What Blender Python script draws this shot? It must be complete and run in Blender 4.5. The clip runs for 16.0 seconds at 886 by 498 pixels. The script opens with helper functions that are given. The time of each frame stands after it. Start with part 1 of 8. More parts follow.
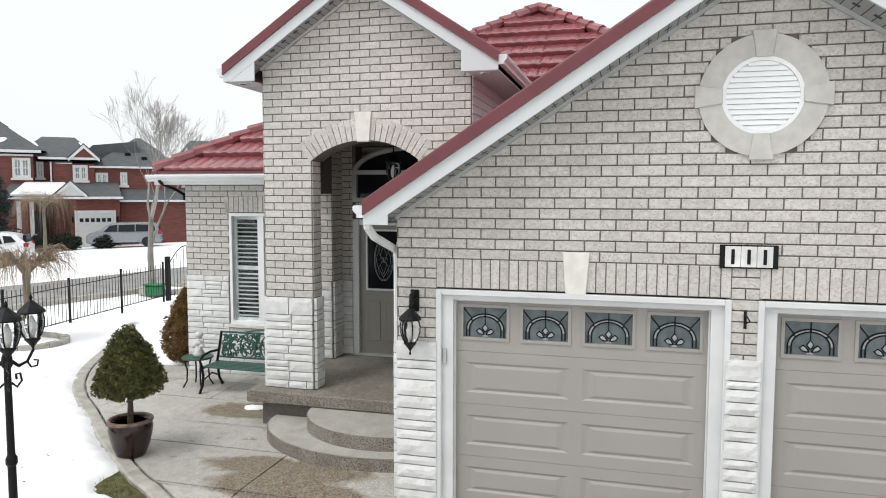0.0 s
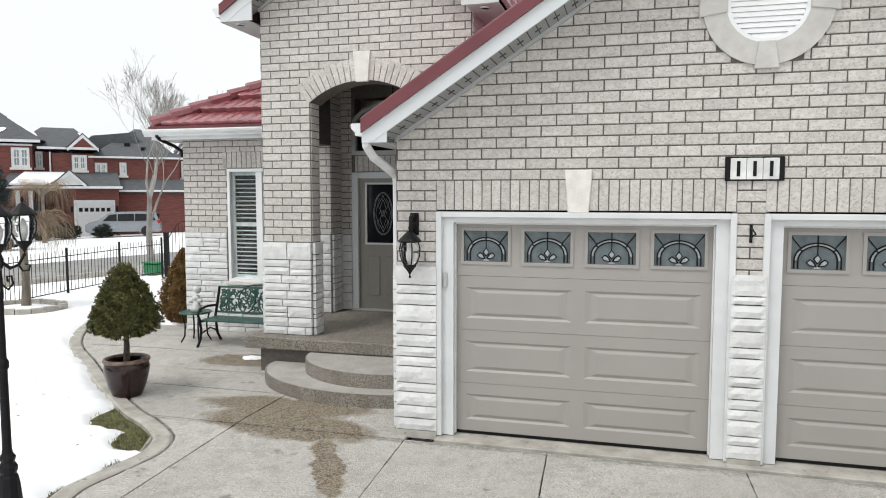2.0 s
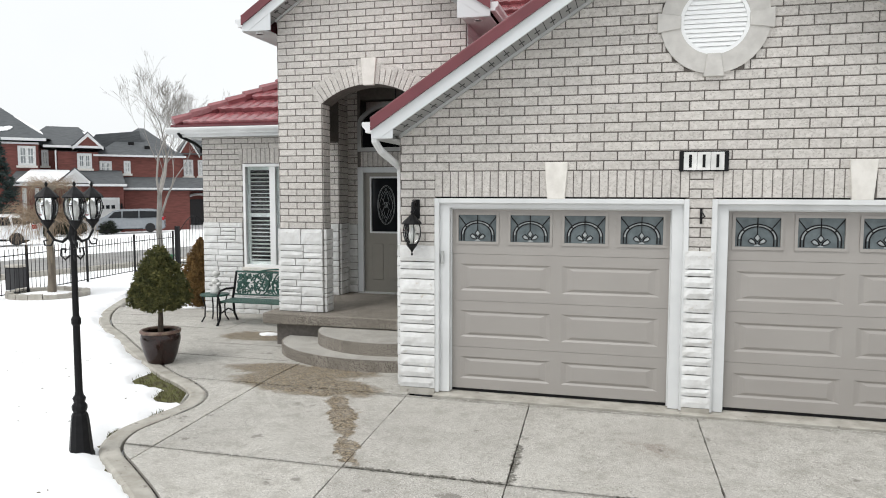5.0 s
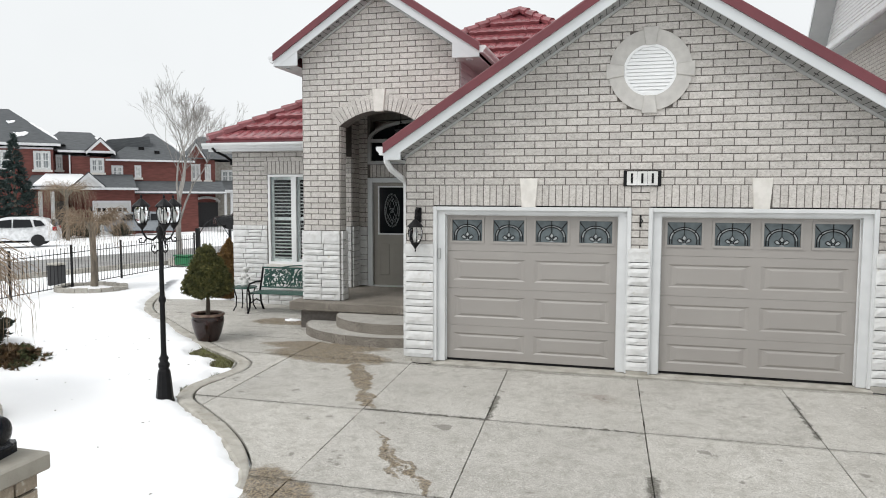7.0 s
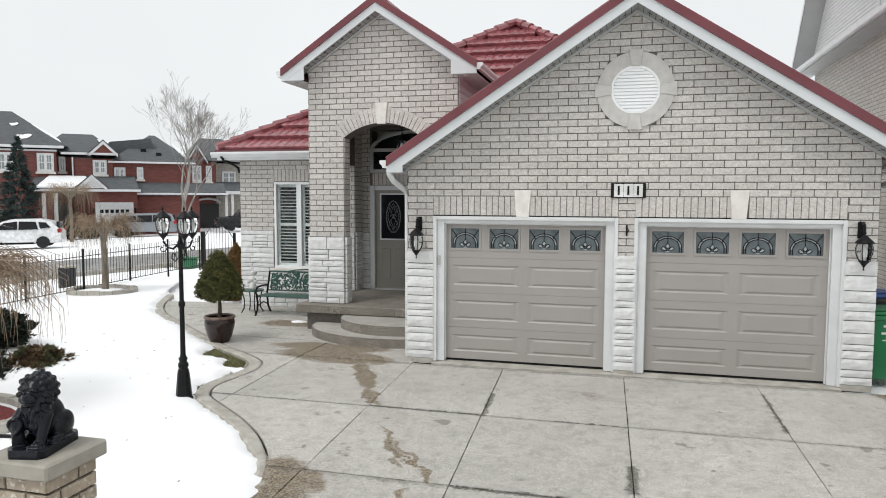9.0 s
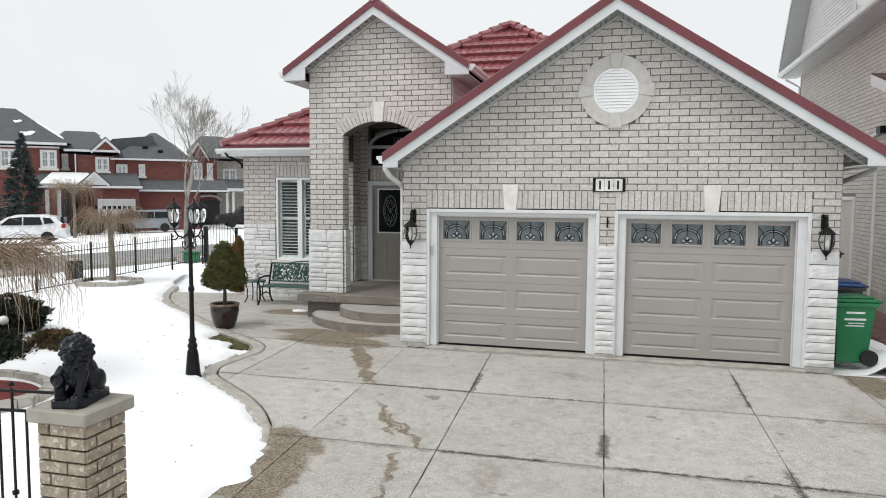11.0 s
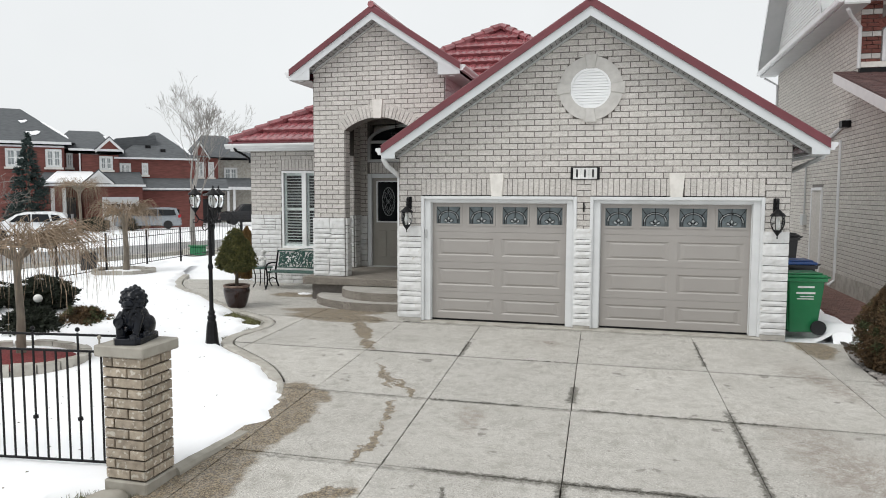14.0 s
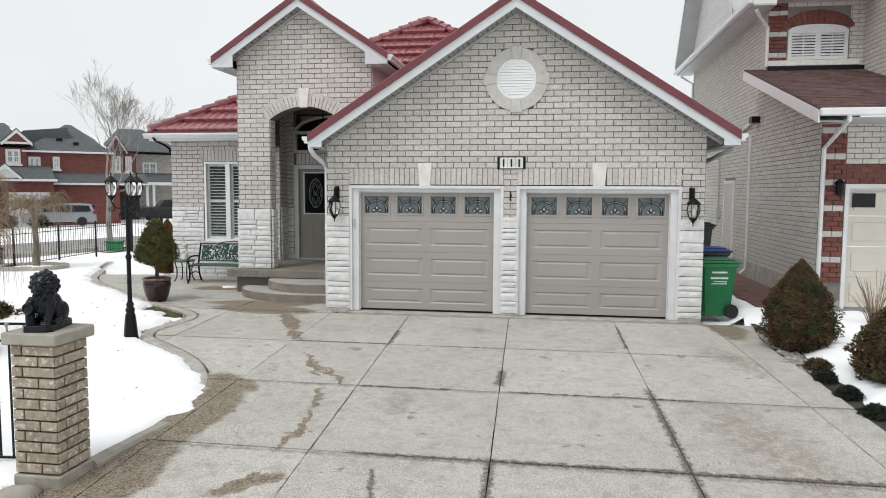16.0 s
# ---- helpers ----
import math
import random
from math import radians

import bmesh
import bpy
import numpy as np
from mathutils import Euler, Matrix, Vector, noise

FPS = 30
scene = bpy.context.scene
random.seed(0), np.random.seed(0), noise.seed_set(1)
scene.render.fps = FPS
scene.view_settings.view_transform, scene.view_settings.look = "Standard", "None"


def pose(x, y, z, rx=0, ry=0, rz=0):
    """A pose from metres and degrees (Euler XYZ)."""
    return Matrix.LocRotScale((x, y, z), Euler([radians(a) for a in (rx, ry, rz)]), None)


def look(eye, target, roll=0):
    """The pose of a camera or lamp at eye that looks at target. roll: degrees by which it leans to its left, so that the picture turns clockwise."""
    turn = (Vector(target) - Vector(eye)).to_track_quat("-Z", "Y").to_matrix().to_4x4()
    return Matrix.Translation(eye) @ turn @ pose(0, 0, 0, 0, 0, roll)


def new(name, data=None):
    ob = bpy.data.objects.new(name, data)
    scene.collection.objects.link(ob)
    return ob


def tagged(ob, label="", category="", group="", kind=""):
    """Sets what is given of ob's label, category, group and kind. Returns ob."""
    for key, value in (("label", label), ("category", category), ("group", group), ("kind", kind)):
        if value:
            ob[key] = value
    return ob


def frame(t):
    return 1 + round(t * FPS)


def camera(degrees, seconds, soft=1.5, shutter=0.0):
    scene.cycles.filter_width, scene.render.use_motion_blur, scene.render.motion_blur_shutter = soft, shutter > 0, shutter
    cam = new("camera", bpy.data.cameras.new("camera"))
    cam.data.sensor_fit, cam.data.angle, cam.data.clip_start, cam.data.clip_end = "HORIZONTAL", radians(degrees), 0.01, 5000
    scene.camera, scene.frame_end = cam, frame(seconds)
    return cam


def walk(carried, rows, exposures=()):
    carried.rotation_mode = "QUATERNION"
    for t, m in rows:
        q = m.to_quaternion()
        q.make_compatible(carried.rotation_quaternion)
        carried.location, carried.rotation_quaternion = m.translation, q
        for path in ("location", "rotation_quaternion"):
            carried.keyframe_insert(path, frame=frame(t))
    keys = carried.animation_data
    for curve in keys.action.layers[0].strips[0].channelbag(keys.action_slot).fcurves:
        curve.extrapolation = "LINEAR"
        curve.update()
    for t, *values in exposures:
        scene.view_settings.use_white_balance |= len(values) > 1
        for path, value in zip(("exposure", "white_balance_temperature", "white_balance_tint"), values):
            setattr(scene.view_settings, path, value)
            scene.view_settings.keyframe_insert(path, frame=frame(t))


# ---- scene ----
cam = camera(64.8, 16.0, soft=1.0)
PATH = [
    (0, (2.254, -6.65, 3.19), (1.74, -4.723, 3.034), 0.1),
    (0.5, (2.242, -6.619, 3.02), (1.727, -4.693, 2.863), -0.0),
    (1, (2.239, -6.614, 2.802), (1.725, -4.688, 2.643), -0.0),
    (1.5, (2.239, -6.605, 2.607), (1.725, -4.679, 2.449), -0.0),
    (2, (2.24, -6.597, 2.429), (1.726, -4.671, 2.271), -0.0),
    (2.5, (2.252, -6.585, 2.315), (1.737, -4.659, 2.157), 0.0),
    (3, (2.251, -6.583, 2.265), (1.738, -4.656, 2.108), 0.1),
    (3.5, (2.256, -6.596, 2.241), (1.743, -4.67, 2.082), 0.0),
    (4, (2.266, -6.699, 2.239), (1.753, -4.772, 2.083), 0.0),
    (4.2, (2.29, -6.781, 2.253), (1.778, -4.854, 2.095), 0.0),
    (6.3, (3.021, -9.389, 2.351), (2.513, -7.461, 2.192), 0.2),
    (6.5, (3.06, -9.491, 2.36), (2.551, -7.563, 2.207), 0.2),
    (7, (3.103, -9.651, 2.402), (2.594, -7.723, 2.251), 0.2),
    (7.5, (3.157, -9.824, 2.423), (2.649, -7.895, 2.271), 0.2),
    (8, (3.184, -9.996, 2.472), (2.677, -8.067, 2.32), 0.2),
    (8.5, (3.217, -10.156, 2.524), (2.711, -8.227, 2.371), 0.2),
    (9, (3.261, -10.275, 2.561), (2.755, -8.346, 2.409), 0.2),
    (11.3, (3.598, -11.021, 2.471), (3.093, -9.092, 2.315), 0.4),
    (11.5, (3.636, -11.101, 2.462), (3.131, -9.171, 2.308), 0.2),
    (12, (3.716, -11.289, 2.434), (3.212, -9.36, 2.279), 0.2),
    (12.5, (3.78, -11.48, 2.418), (3.276, -9.551, 2.261), 0.2),
    (13, (3.837, -11.673, 2.382), (3.334, -9.744, 2.226), 0.2),
    (13.5, (3.899, -11.863, 2.352), (3.396, -9.934, 2.194), 0.2),
    (14, (3.944, -12.02, 2.291), (3.442, -10.091, 2.134), 0.2),
    (14.5, (3.968, -12.095, 2.256), (3.466, -10.166, 2.098), 0.2),
    (15, (3.972, -12.106, 2.23), (3.474, -10.175, 2.071), 0.2),
    (15.5, (3.969, -12.093, 2.181), (3.53, -10.148, 2.021), 0.2),
    (16, (3.955, -12.039, 2.147), (3.652, -10.069, 1.984), 0.3),
]
walk(cam, [(t, look(eye, target, roll)) for t, eye, target, roll in PATH],
     exposures=[(0.0, 0.35), (4.0, 0.36), (8.0, 0.19), (12.0, 0.17), (16.0, 0.15)])

# ---- sky and light: an overcast winter day ----
world = bpy.data.worlds.new("sky")
scene.world = world
world.use_nodes = True
wn, wl = world.node_tree.nodes, world.node_tree.links
wn.clear()
sky = wn.new("ShaderNodeTexSky")
sky.sky_type, sky.sun_disc = "NISHITA", False
sky.sun_elevation, sky.sun_rotation = radians(60), radians(208)
sky.air_density, sky.dust_density = 1.0, 4.0
pale = wn.new("ShaderNodeHueSaturation")
pale.inputs["Saturation"].default_value = 0.12
cloud = wn.new("ShaderNodeMix")
cloud.data_type = "RGBA"
cloud.inputs["Factor"].default_value = 0.8
cloud.inputs["B"].default_value = (9.7, 10.0, 10.15, 1)
wtex = wn.new("ShaderNodeTexNoise")
wtex.inputs["Scale"].default_value = 2.2
wtex.inputs["Detail"].default_value = 5
wmap = wn.new("ShaderNodeMapRange")
wmap.inputs["To Min"].default_value, wmap.inputs["To Max"].default_value = 0.9, 1.08
wmul = wn.new("ShaderNodeVectorMath")
wmul.operation = "SCALE"
bg = wn.new("ShaderNodeBackground")
bg.inputs["Strength"].default_value = 0.092
wout = wn.new("ShaderNodeOutputWorld")
wl.new(sky.outputs["Color"], pale.inputs["Color"])
wl.new(pale.outputs["Color"], cloud.inputs["A"])
wl.new(cloud.outputs["Result"], wmul.inputs[0])
wl.new(wtex.outputs["Fac"], wmap.inputs["Value"])
wl.new(wmap.outputs["Result"], wmul.inputs["Scale"])
wl.new(wmul.outputs["Vector"], bg.inputs["Color"])
wl.new(bg.outputs["Background"], wout.inputs["Surface"])

sun_data = bpy.data.lights.new("sun", "SUN")
sun_data.energy, sun_data.angle, sun_data.color = 1.15, radians(25), (1.0, 0.985, 0.965)
sun = new("sun", sun_data)
sun.matrix_world = look((-6, -13, 26), (2, 0, 0))


# ---- materials ----
def material(name, base, dark=None, scale=6.0, rough=0.8, metal=0.0, bump=0.2, bump_scale=60.0, vary=0.0, spot=None,
             spot_scale=30.0, spot_at=0.6, detail=6, stretch=(1, 1, 1), local=False, spec=0.5, island=False):
    """A procedural surface: two tones in patches, finer specks, relief, and a random tone for each piece."""
    m = bpy.data.materials.new(name)
    m.use_nodes = True
    n, l = m.node_tree.nodes, m.node_tree.links
    b = n["Principled BSDF"]
    b.inputs["Roughness"].default_value, b.inputs["Metallic"].default_value = rough, metal
    b.inputs["Specular IOR Level"].default_value = spec
    if local:
        where = n.new("ShaderNodeTexCoord").outputs["Object"]
    else:
        where = n.new("ShaderNodeNewGeometry").outputs["Position"]
    mp = n.new("ShaderNodeMapping")
    mp.inputs["Scale"].default_value = stretch
    l.new(where, mp.inputs["Vector"])
    where = mp.outputs["Vector"]
    dark = dark or tuple(c * 0.75 for c in base)
    t1 = n.new("ShaderNodeTexNoise")
    t1.inputs["Scale"].default_value, t1.inputs["Detail"].default_value = scale, detail
    l.new(where, t1.inputs["Vector"])
    r1 = n.new("ShaderNodeValToRGB")
    r1.color_ramp.elements[0].position, r1.color_ramp.elements[1].position = 0.35, 0.65
    r1.color_ramp.elements[0].color, r1.color_ramp.elements[1].color = (*dark, 1), (*base, 1)
    l.new(t1.outputs["Fac"], r1.inputs["Fac"])
    col = r1.outputs["Color"]
    if spot:
        t2 = n.new("ShaderNodeTexNoise")
        t2.inputs["Scale"].default_value, t2.inputs["Detail"].default_value = spot_scale, 4
        l.new(where, t2.inputs["Vector"])
        r2 = n.new("ShaderNodeMapRange")
        r2.inputs["From Min"].default_value, r2.inputs["From Max"].default_value = spot_at, spot_at + 0.08
        l.new(t2.outputs["Fac"], r2.inputs["Value"])
        mx = n.new("ShaderNodeMix")
        mx.data_type = "RGBA"
        l.new(r2.outputs["Result"], mx.inputs["Factor"])
        l.new(col, mx.inputs["A"])
        mx.inputs["B"].default_value = (*spot, 1)
        col = mx.outputs["Result"]
    if vary:
        if island:
            rnd = n.new("ShaderNodeNewGeometry").outputs["Random Per Island"]
        else:
            rnd = n.new("ShaderNodeObjectInfo").outputs["Random"]
        mr = n.new("ShaderNodeMapRange")
        mr.inputs["To Min"].default_value, mr.inputs["To Max"].default_value = 1 - vary, 1 + vary
        l.new(rnd, mr.inputs["Value"])
        sc = n.new("ShaderNodeVectorMath")
        sc.operation = "SCALE"
        l.new(col, sc.inputs[0])
        l.new(mr.outputs["Result"], sc.inputs["Scale"])
        col = sc.outputs["Vector"]
    l.new(col, b.inputs["Base Color"])
    if bump:
        t3 = n.new("ShaderNodeTexNoise")
        t3.inputs["Scale"].default_value, t3.inputs["Detail"].default_value = bump_scale, 5
        l.new(where, t3.inputs["Vector"])
        bp = n.new("ShaderNodeBump")
        bp.inputs["Strength"].default_value, bp.inputs["Distance"].default_value = bump, 0.01
        l.new(t3.outputs["Fac"], bp.inputs["Height"])
        l.new(bp.outputs["Normal"], b.inputs["Normal"])
    return m


def glass(name, tint=(0.9, 0.95, 0.95), rough=0.02):
    m = bpy.data.materials.new(name)
    m.use_nodes = True
    b = m.node_tree.nodes["Principled BSDF"]
    b.inputs["Base Color"].default_value = (*tint, 1)
    b.inputs["Roughness"].default_value = rough
    b.inputs["Transmission Weight"].default_value = 1.0
    b.inputs["IOR"].default_value = 1.3
    return m


BRICK = dict(base=(0.61, 0.582, 0.55), dark=(0.50, 0.474, 0.444), scale=20, rough=0.9, bump=0.7, bump_scale=50, vary=0.08,
             spot=(0.43, 0.405, 0.375), spot_scale=55, spot_at=0.55, stretch=(0.9, 0.9, 1.1))
M_BRICK = material("grey_brick", **BRICK)
M_BRICK_MANY = material("grey_brick_joined", island=True, **BRICK)
M_MORTAR = material("mortar", (0.155, 0.14, 0.127), scale=20, rough=0.95, bump=0.4)
M_STONE = material("split_limestone", (0.75, 0.755, 0.75), (0.63, 0.63, 0.62), scale=7, rough=0.85, bump=0.6, bump_scale=38, vary=0.07,
                   spot=(0.55, 0.52, 0.47), spot_scale=12, spot_at=0.66)
M_STONE_JOINT = material("stone_joint", (0.36, 0.35, 0.33), scale=20, rough=0.95)
M_KEY = material("cast_stone", (0.76, 0.735, 0.69), (0.66, 0.635, 0.59), scale=9, rough=0.85, bump=0.25, vary=0.04)
M_RING = material("vent_ring_stone", (0.56, 0.545, 0.515), (0.48, 0.465, 0.44), scale=9, rough=0.85, bump=0.25, vary=0.04)
M_WHITE = material("white_painted_metal", (0.70, 0.712, 0.715), (0.63, 0.642, 0.645), scale=3, rough=0.45, bump=0.05, bump_scale=20)
M_VENT = material("vent_white", (0.82, 0.83, 0.83), (0.79, 0.80, 0.80), scale=3, rough=0.5, bump=0.03)
M_FASCIA = material("fascia_aluminium", (0.60, 0.62, 0.63), (0.56, 0.58, 0.59), scale=2, rough=0.4, bump=0.04)
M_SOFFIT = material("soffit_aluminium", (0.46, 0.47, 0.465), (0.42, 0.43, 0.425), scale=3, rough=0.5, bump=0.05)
# Darker copy of the soffit aluminium: shade beneath the raking gables, put into colour.
M_SOFFIT_SHADE = material("eave_soffit", (0.31, 0.315, 0.31), (0.27, 0.275, 0.27), scale=3, rough=0.5, bump=0.05)
M_HOLES = material("soffit_slot", (0.06, 0.06, 0.06), rough=0.8, bump=0)
# The paler specks put part of the tiles' pink sheen into the colour.
M_RED = material("red_metal_tile", (0.29, 0.08, 0.09), (0.2, 0.055, 0.062), scale=5, rough=0.2, spec=1.0, bump=0.15, bump_scale=120, vary=0.10,
                 spot=(0.40, 0.16, 0.17), spot_scale=90, spot_at=0.56)
M_RED_TRIM = material("red_metal_trim", (0.155, 0.036, 0.045), (0.12, 0.028, 0.035), scale=2, rough=0.4, bump=0.08, bump_scale=60)
M_TAUPE = material("taupe_painted_steel", (0.348, 0.328, 0.307), (0.33, 0.31, 0.29), scale=1.5, rough=0.42, bump=0.06, bump_scale=200)
M_DOOR = material("taupe_door_paint", (0.26, 0.245, 0.215), (0.23, 0.215, 0.19), scale=2, rough=0.45, bump=0.05)
M_BLACK = material("black_cast_metal", (0.009, 0.009, 0.010), (0.006, 0.006, 0.007), scale=20, rough=0.42, spec=0.18, bump=0.15, bump_scale=60)
M_DARK_GLASS = material("dark_glass", (0.012, 0.014, 0.016), (0.009, 0.01, 0.012), scale=2, spec=0.25, rough=0.08, bump=0.03, bump_scale=8)
M_FROST = material("leaded_glass", (0.14, 0.17, 0.18), (0.09, 0.112, 0.12), scale=9, rough=0.2, spec=0.35, bump=0.15, bump_scale=35)
M_LEAD = material("lead_came", (0.008, 0.008, 0.009), rough=0.6, spec=0.2, bump=0)
M_LEAD_PALE = material("bevelled_glass", (0.42, 0.45, 0.45), (0.3, 0.33, 0.34), scale=40, rough=0.2, bump=0)
M_BLIND = material("shutter_white", (0.80, 0.81, 0.80), rough=0.5, bump=0.03)
M_ROOM = material("dark_interior", (0.05, 0.05, 0.05), rough=0.9, bump=0)
M_AGG = material("exposed_aggregate", (0.33, 0.30, 0.26), (0.235, 0.21, 0.178), scale=3, rough=0.85, bump=0.8, bump_scale=110,
                 spot=(0.085, 0.073, 0.06), spot_scale=80, spot_at=0.5)
# Brushed treads; their paler tone also stands in for light from above.
M_TREAD = material("brushed_concrete", (0.45, 0.435, 0.40), (0.36, 0.345, 0.315), scale=4, rough=0.88, bump=0.4, bump_scale=70, spot=(0.25, 0.235, 0.21), spot_scale=90, spot_at=0.54)
M_SNOW = material("snow", (0.93, 0.935, 0.945), (0.89, 0.9, 0.915), scale=0.8, rough=0.75, bump=0.25, bump_scale=9, spec=0.3)
M_GRASS = material("winter_grass", (0.13, 0.135, 0.045), (0.07, 0.06, 0.03), scale=14, rough=0.95, bump=1.0, bump_scale=80)
M_DIRT = material("dark_mulch", (0.06, 0.05, 0.04), (0.03, 0.026, 0.02), scale=30, rough=0.95, bump=1.0, bump_scale=40)
M_CURB = material("concrete_edging", (0.47, 0.45, 0.405), (0.33, 0.31, 0.27), scale=5, rough=0.88, bump=0.4, bump_scale=60, vary=0.05,
                  spot=(0.22, 0.2, 0.18), spot_scale=14, spot_at=0.64)
M_ASPHALT = material("asphalt", (0.30, 0.295, 0.285), (0.22, 0.215, 0.21), scale=1.2, rough=0.9, bump=0.3, bump_scale=30,
                     spot=(0.3, 0.3, 0.3), spot_scale=2.0, spot_at=0.58)
M_BIN_BLACK = material("black_plastic", (0.02, 0.02, 0.022), rough=0.45, bump=0.05)
M_GREEN_CLOTH = material("bench_green", (0.012, 0.075, 0.056), (0.008, 0.048, 0.036), scale=30, rough=0.4, bump=0.1)


def stained_concrete():
    """Driveway concrete: pale cement with fine pebbles, brown wet stretches near the steps and the lawn, dark damp patches."""
    m = bpy.data.materials.new("driveway_concrete")
    m.use_nodes = True
    n, l = m.node_tree.nodes, m.node_tree.links
    b = n["Principled BSDF"]
    b.inputs["Roughness"].default_value = 0.85
    pos = n.new("ShaderNodeNewGeometry").outputs["Position"]

    def noise(scale, detail=5, rough=0.6, src=pos):
        t = n.new("ShaderNodeTexNoise")
        t.inputs["Scale"].default_value, t.inputs["Detail"].default_value, t.inputs["Roughness"].default_value = scale, detail, rough
        l.new(src, t.inputs["Vector"])
        return t.outputs["Fac"]

    def math_(op, a, c=None, clamp=False):
        k = n.new("ShaderNodeMath")
        k.operation, k.use_clamp = op, clamp
        for i, v in enumerate((a, c)):
            if v is None:
                continue
            if isinstance(v, (int, float)):
                k.inputs[i].default_value = v
            else:
                l.new(v, k.inputs[i])
        return k.outputs[0]

    def ramp(v, lo, hi):
        k = n.new("ShaderNodeMapRange")
        k.inputs["From Min"].default_value, k.inputs["From Max"].default_value = lo, hi
        l.new(v, k.inputs["Value"])
        return k.outputs["Result"]

    def blend(f, a, c):
        k = n.new("ShaderNodeMix")
        k.data_type = "RGBA"
        l.new(f, k.inputs["Factor"])
        for s, v in (("A", a), ("B", c)):
            if isinstance(v, tuple):
                k.inputs[s].default_value = (*v, 1)
            else:
                l.new(v, k.inputs[s])
        return k.outputs["Result"]

    def blob(x, y, rx, ry):
        mp = n.new("ShaderNodeMapping")
        mp.vector_type = "TEXTURE"
        mp.inputs["Location"].default_value = (x, y, 0)
        mp.inputs["Scale"].default_value = (rx, ry, 40)
        l.new(pos, mp.inputs["Vector"])
        k = n.new("ShaderNodeVectorMath")
        k.operation = "LENGTH"
        l.new(mp.outputs["Vector"], k.inputs[0])
        return math_("SUBTRACT", 1.0, k.outputs["Value"])

    cement = blend(ramp(noise(1.3, 6), 0.35, 0.68), (0.475, 0.458, 0.42), (0.575, 0.556, 0.514))
    cement = blend(ramp(noise(72, 4, 0.85), 0.51, 0.61), cement, (0.20, 0.187, 0.162))
    cement = blend(ramp(noise(95, 3), 0.54, 0.63), cement, (0.78, 0.755, 0.71))
    cement = blend(math_("MULTIPLY", ramp(noise(6, 8, 0.8), 0.48, 0.64), 0.6), cement, (0.285, 0.268, 0.23))
    cement = blend(math_("MULTIPLY", ramp(noise(0.45, 3), 0.46, 0.68), 0.32), cement, (0.38, 0.36, 0.325))
    info = n.new("ShaderNodeObjectInfo").outputs["Random"]
    k = n.new("ShaderNodeVectorMath")
    k.operation = "SCALE"
    l.new(cement, k.inputs[0])
    k.inputs["Scale"].default_value = 1.0
    tone = n.new("ShaderNodeMapRange")
    tone.inputs["To Min"].default_value, tone.inputs["To Max"].default_value = 0.94, 1.05
    l.new(info, tone.inputs["Value"])
    l.new(tone.outputs["Result"], k.inputs["Scale"])
    cement = k.outputs["Vector"]

    def shaken(scale, amount, detail=5):
        t = n.new("ShaderNodeTexNoise")
        t.inputs["Scale"].default_value, t.inputs["Detail"].default_value, t.inputs["Roughness"].default_value = scale, detail, 0.65
        l.new(pos, t.inputs["Vector"])
        c = n.new("ShaderNodeVectorMath")
        c.operation = "SUBTRACT"
        l.new(t.outputs["Color"], c.inputs[0])
        c.inputs[1].default_value = (0.5, 0.5, 0.5)
        s = n.new("ShaderNodeVectorMath")
        s.operation = "SCALE"
        l.new(c.outputs["Vector"], s.inputs[0])
        s.inputs["Scale"].default_value = amount
        a = n.new("ShaderNodeVectorMath")
        l.new(pos, a.inputs[0])
        l.new(s.outputs["Vector"], a.inputs[1])
        return a.outputs["Vector"]

    def stroke(src, x0, y0, x1, y1, w):
        """A long stain from one point to another, 1 along its middle and 0 at its rim."""
        mp = n.new("ShaderNodeMapping")
        mp.vector_type = "TEXTURE"
        mp.inputs["Location"].default_value = ((x0 + x1) / 2, (y0 + y1) / 2, 0)
        mp.inputs["Rotation"].default_value = (0, 0, math.atan2(y1 - y0, x1 - x0))
        mp.inputs["Scale"].default_value = (math.hypot(x1 - x0, y1 - y0) / 2 + w, w, 40)
        l.new(src, mp.inputs["Vector"])
        k = n.new("ShaderNodeVectorMath")
        k.operation = "LENGTH"
        l.new(mp.outputs["Vector"], k.inputs[0])
        return math_("SUBTRACT", 1.0, k.outputs["Value"])

    def strokes(src, specs):
        out = None
        for s in specs:
            v = stroke(src, *s)
            out = v if out is None else math_("MAXIMUM", out, v)
        return out

    # brown run-off where the aggregate is bare: below the steps, a trail down the drive, along the lawn
    loose = shaken(3.2, 0.55, 10)
    wet = strokes(loose, ((-2.35, 0.5, -0.7, 0.55, 0.36), (-1.95, 0.05, -0.5, -0.1, 0.42), (-0.65, -0.4, -0.1, -1.4, 0.17), (-0.12, -1.4, 0.2, -2.05, 0.1),
                          (-3.5, 2.3, -2.7, 2.4, 0.42), (0.55, -2.7, 1.2, -3.85, 0.05), (0.85, -3.1, 1.55, -4.1, 0.055), (1.32, -4.2, 1.44, -4.9, 0.05),
                          (1.44, -4.9, 1.48, -6.0, 0.06), (-0.1, -4.0, 0.3, -4.4, 0.3), (0.2, -4.3, 0.25, -6.0, 0.42), (0.2, -6.0, 0.3, -8.4, 0.52),
                          (1.3, -6.9, 1.65, -6.5, 0.14), (6.72, 0.1, 6.8, -0.9, 0.3)))
    wet = ramp(wet, 0.02, 0.22)
    patchy = ramp(noise(9, 6, 0.75), 0.36, 0.56)
    wet = math_("MULTIPLY", wet, math_("ADD", 0.7, math_("MULTIPLY", patchy, 0.3)))
    grain = ramp(noise(46, 3, 0.8), 0.44, 0.57)
    brown = blend(grain, (0.06, 0.043, 0.025), (0.33, 0.258, 0.165))
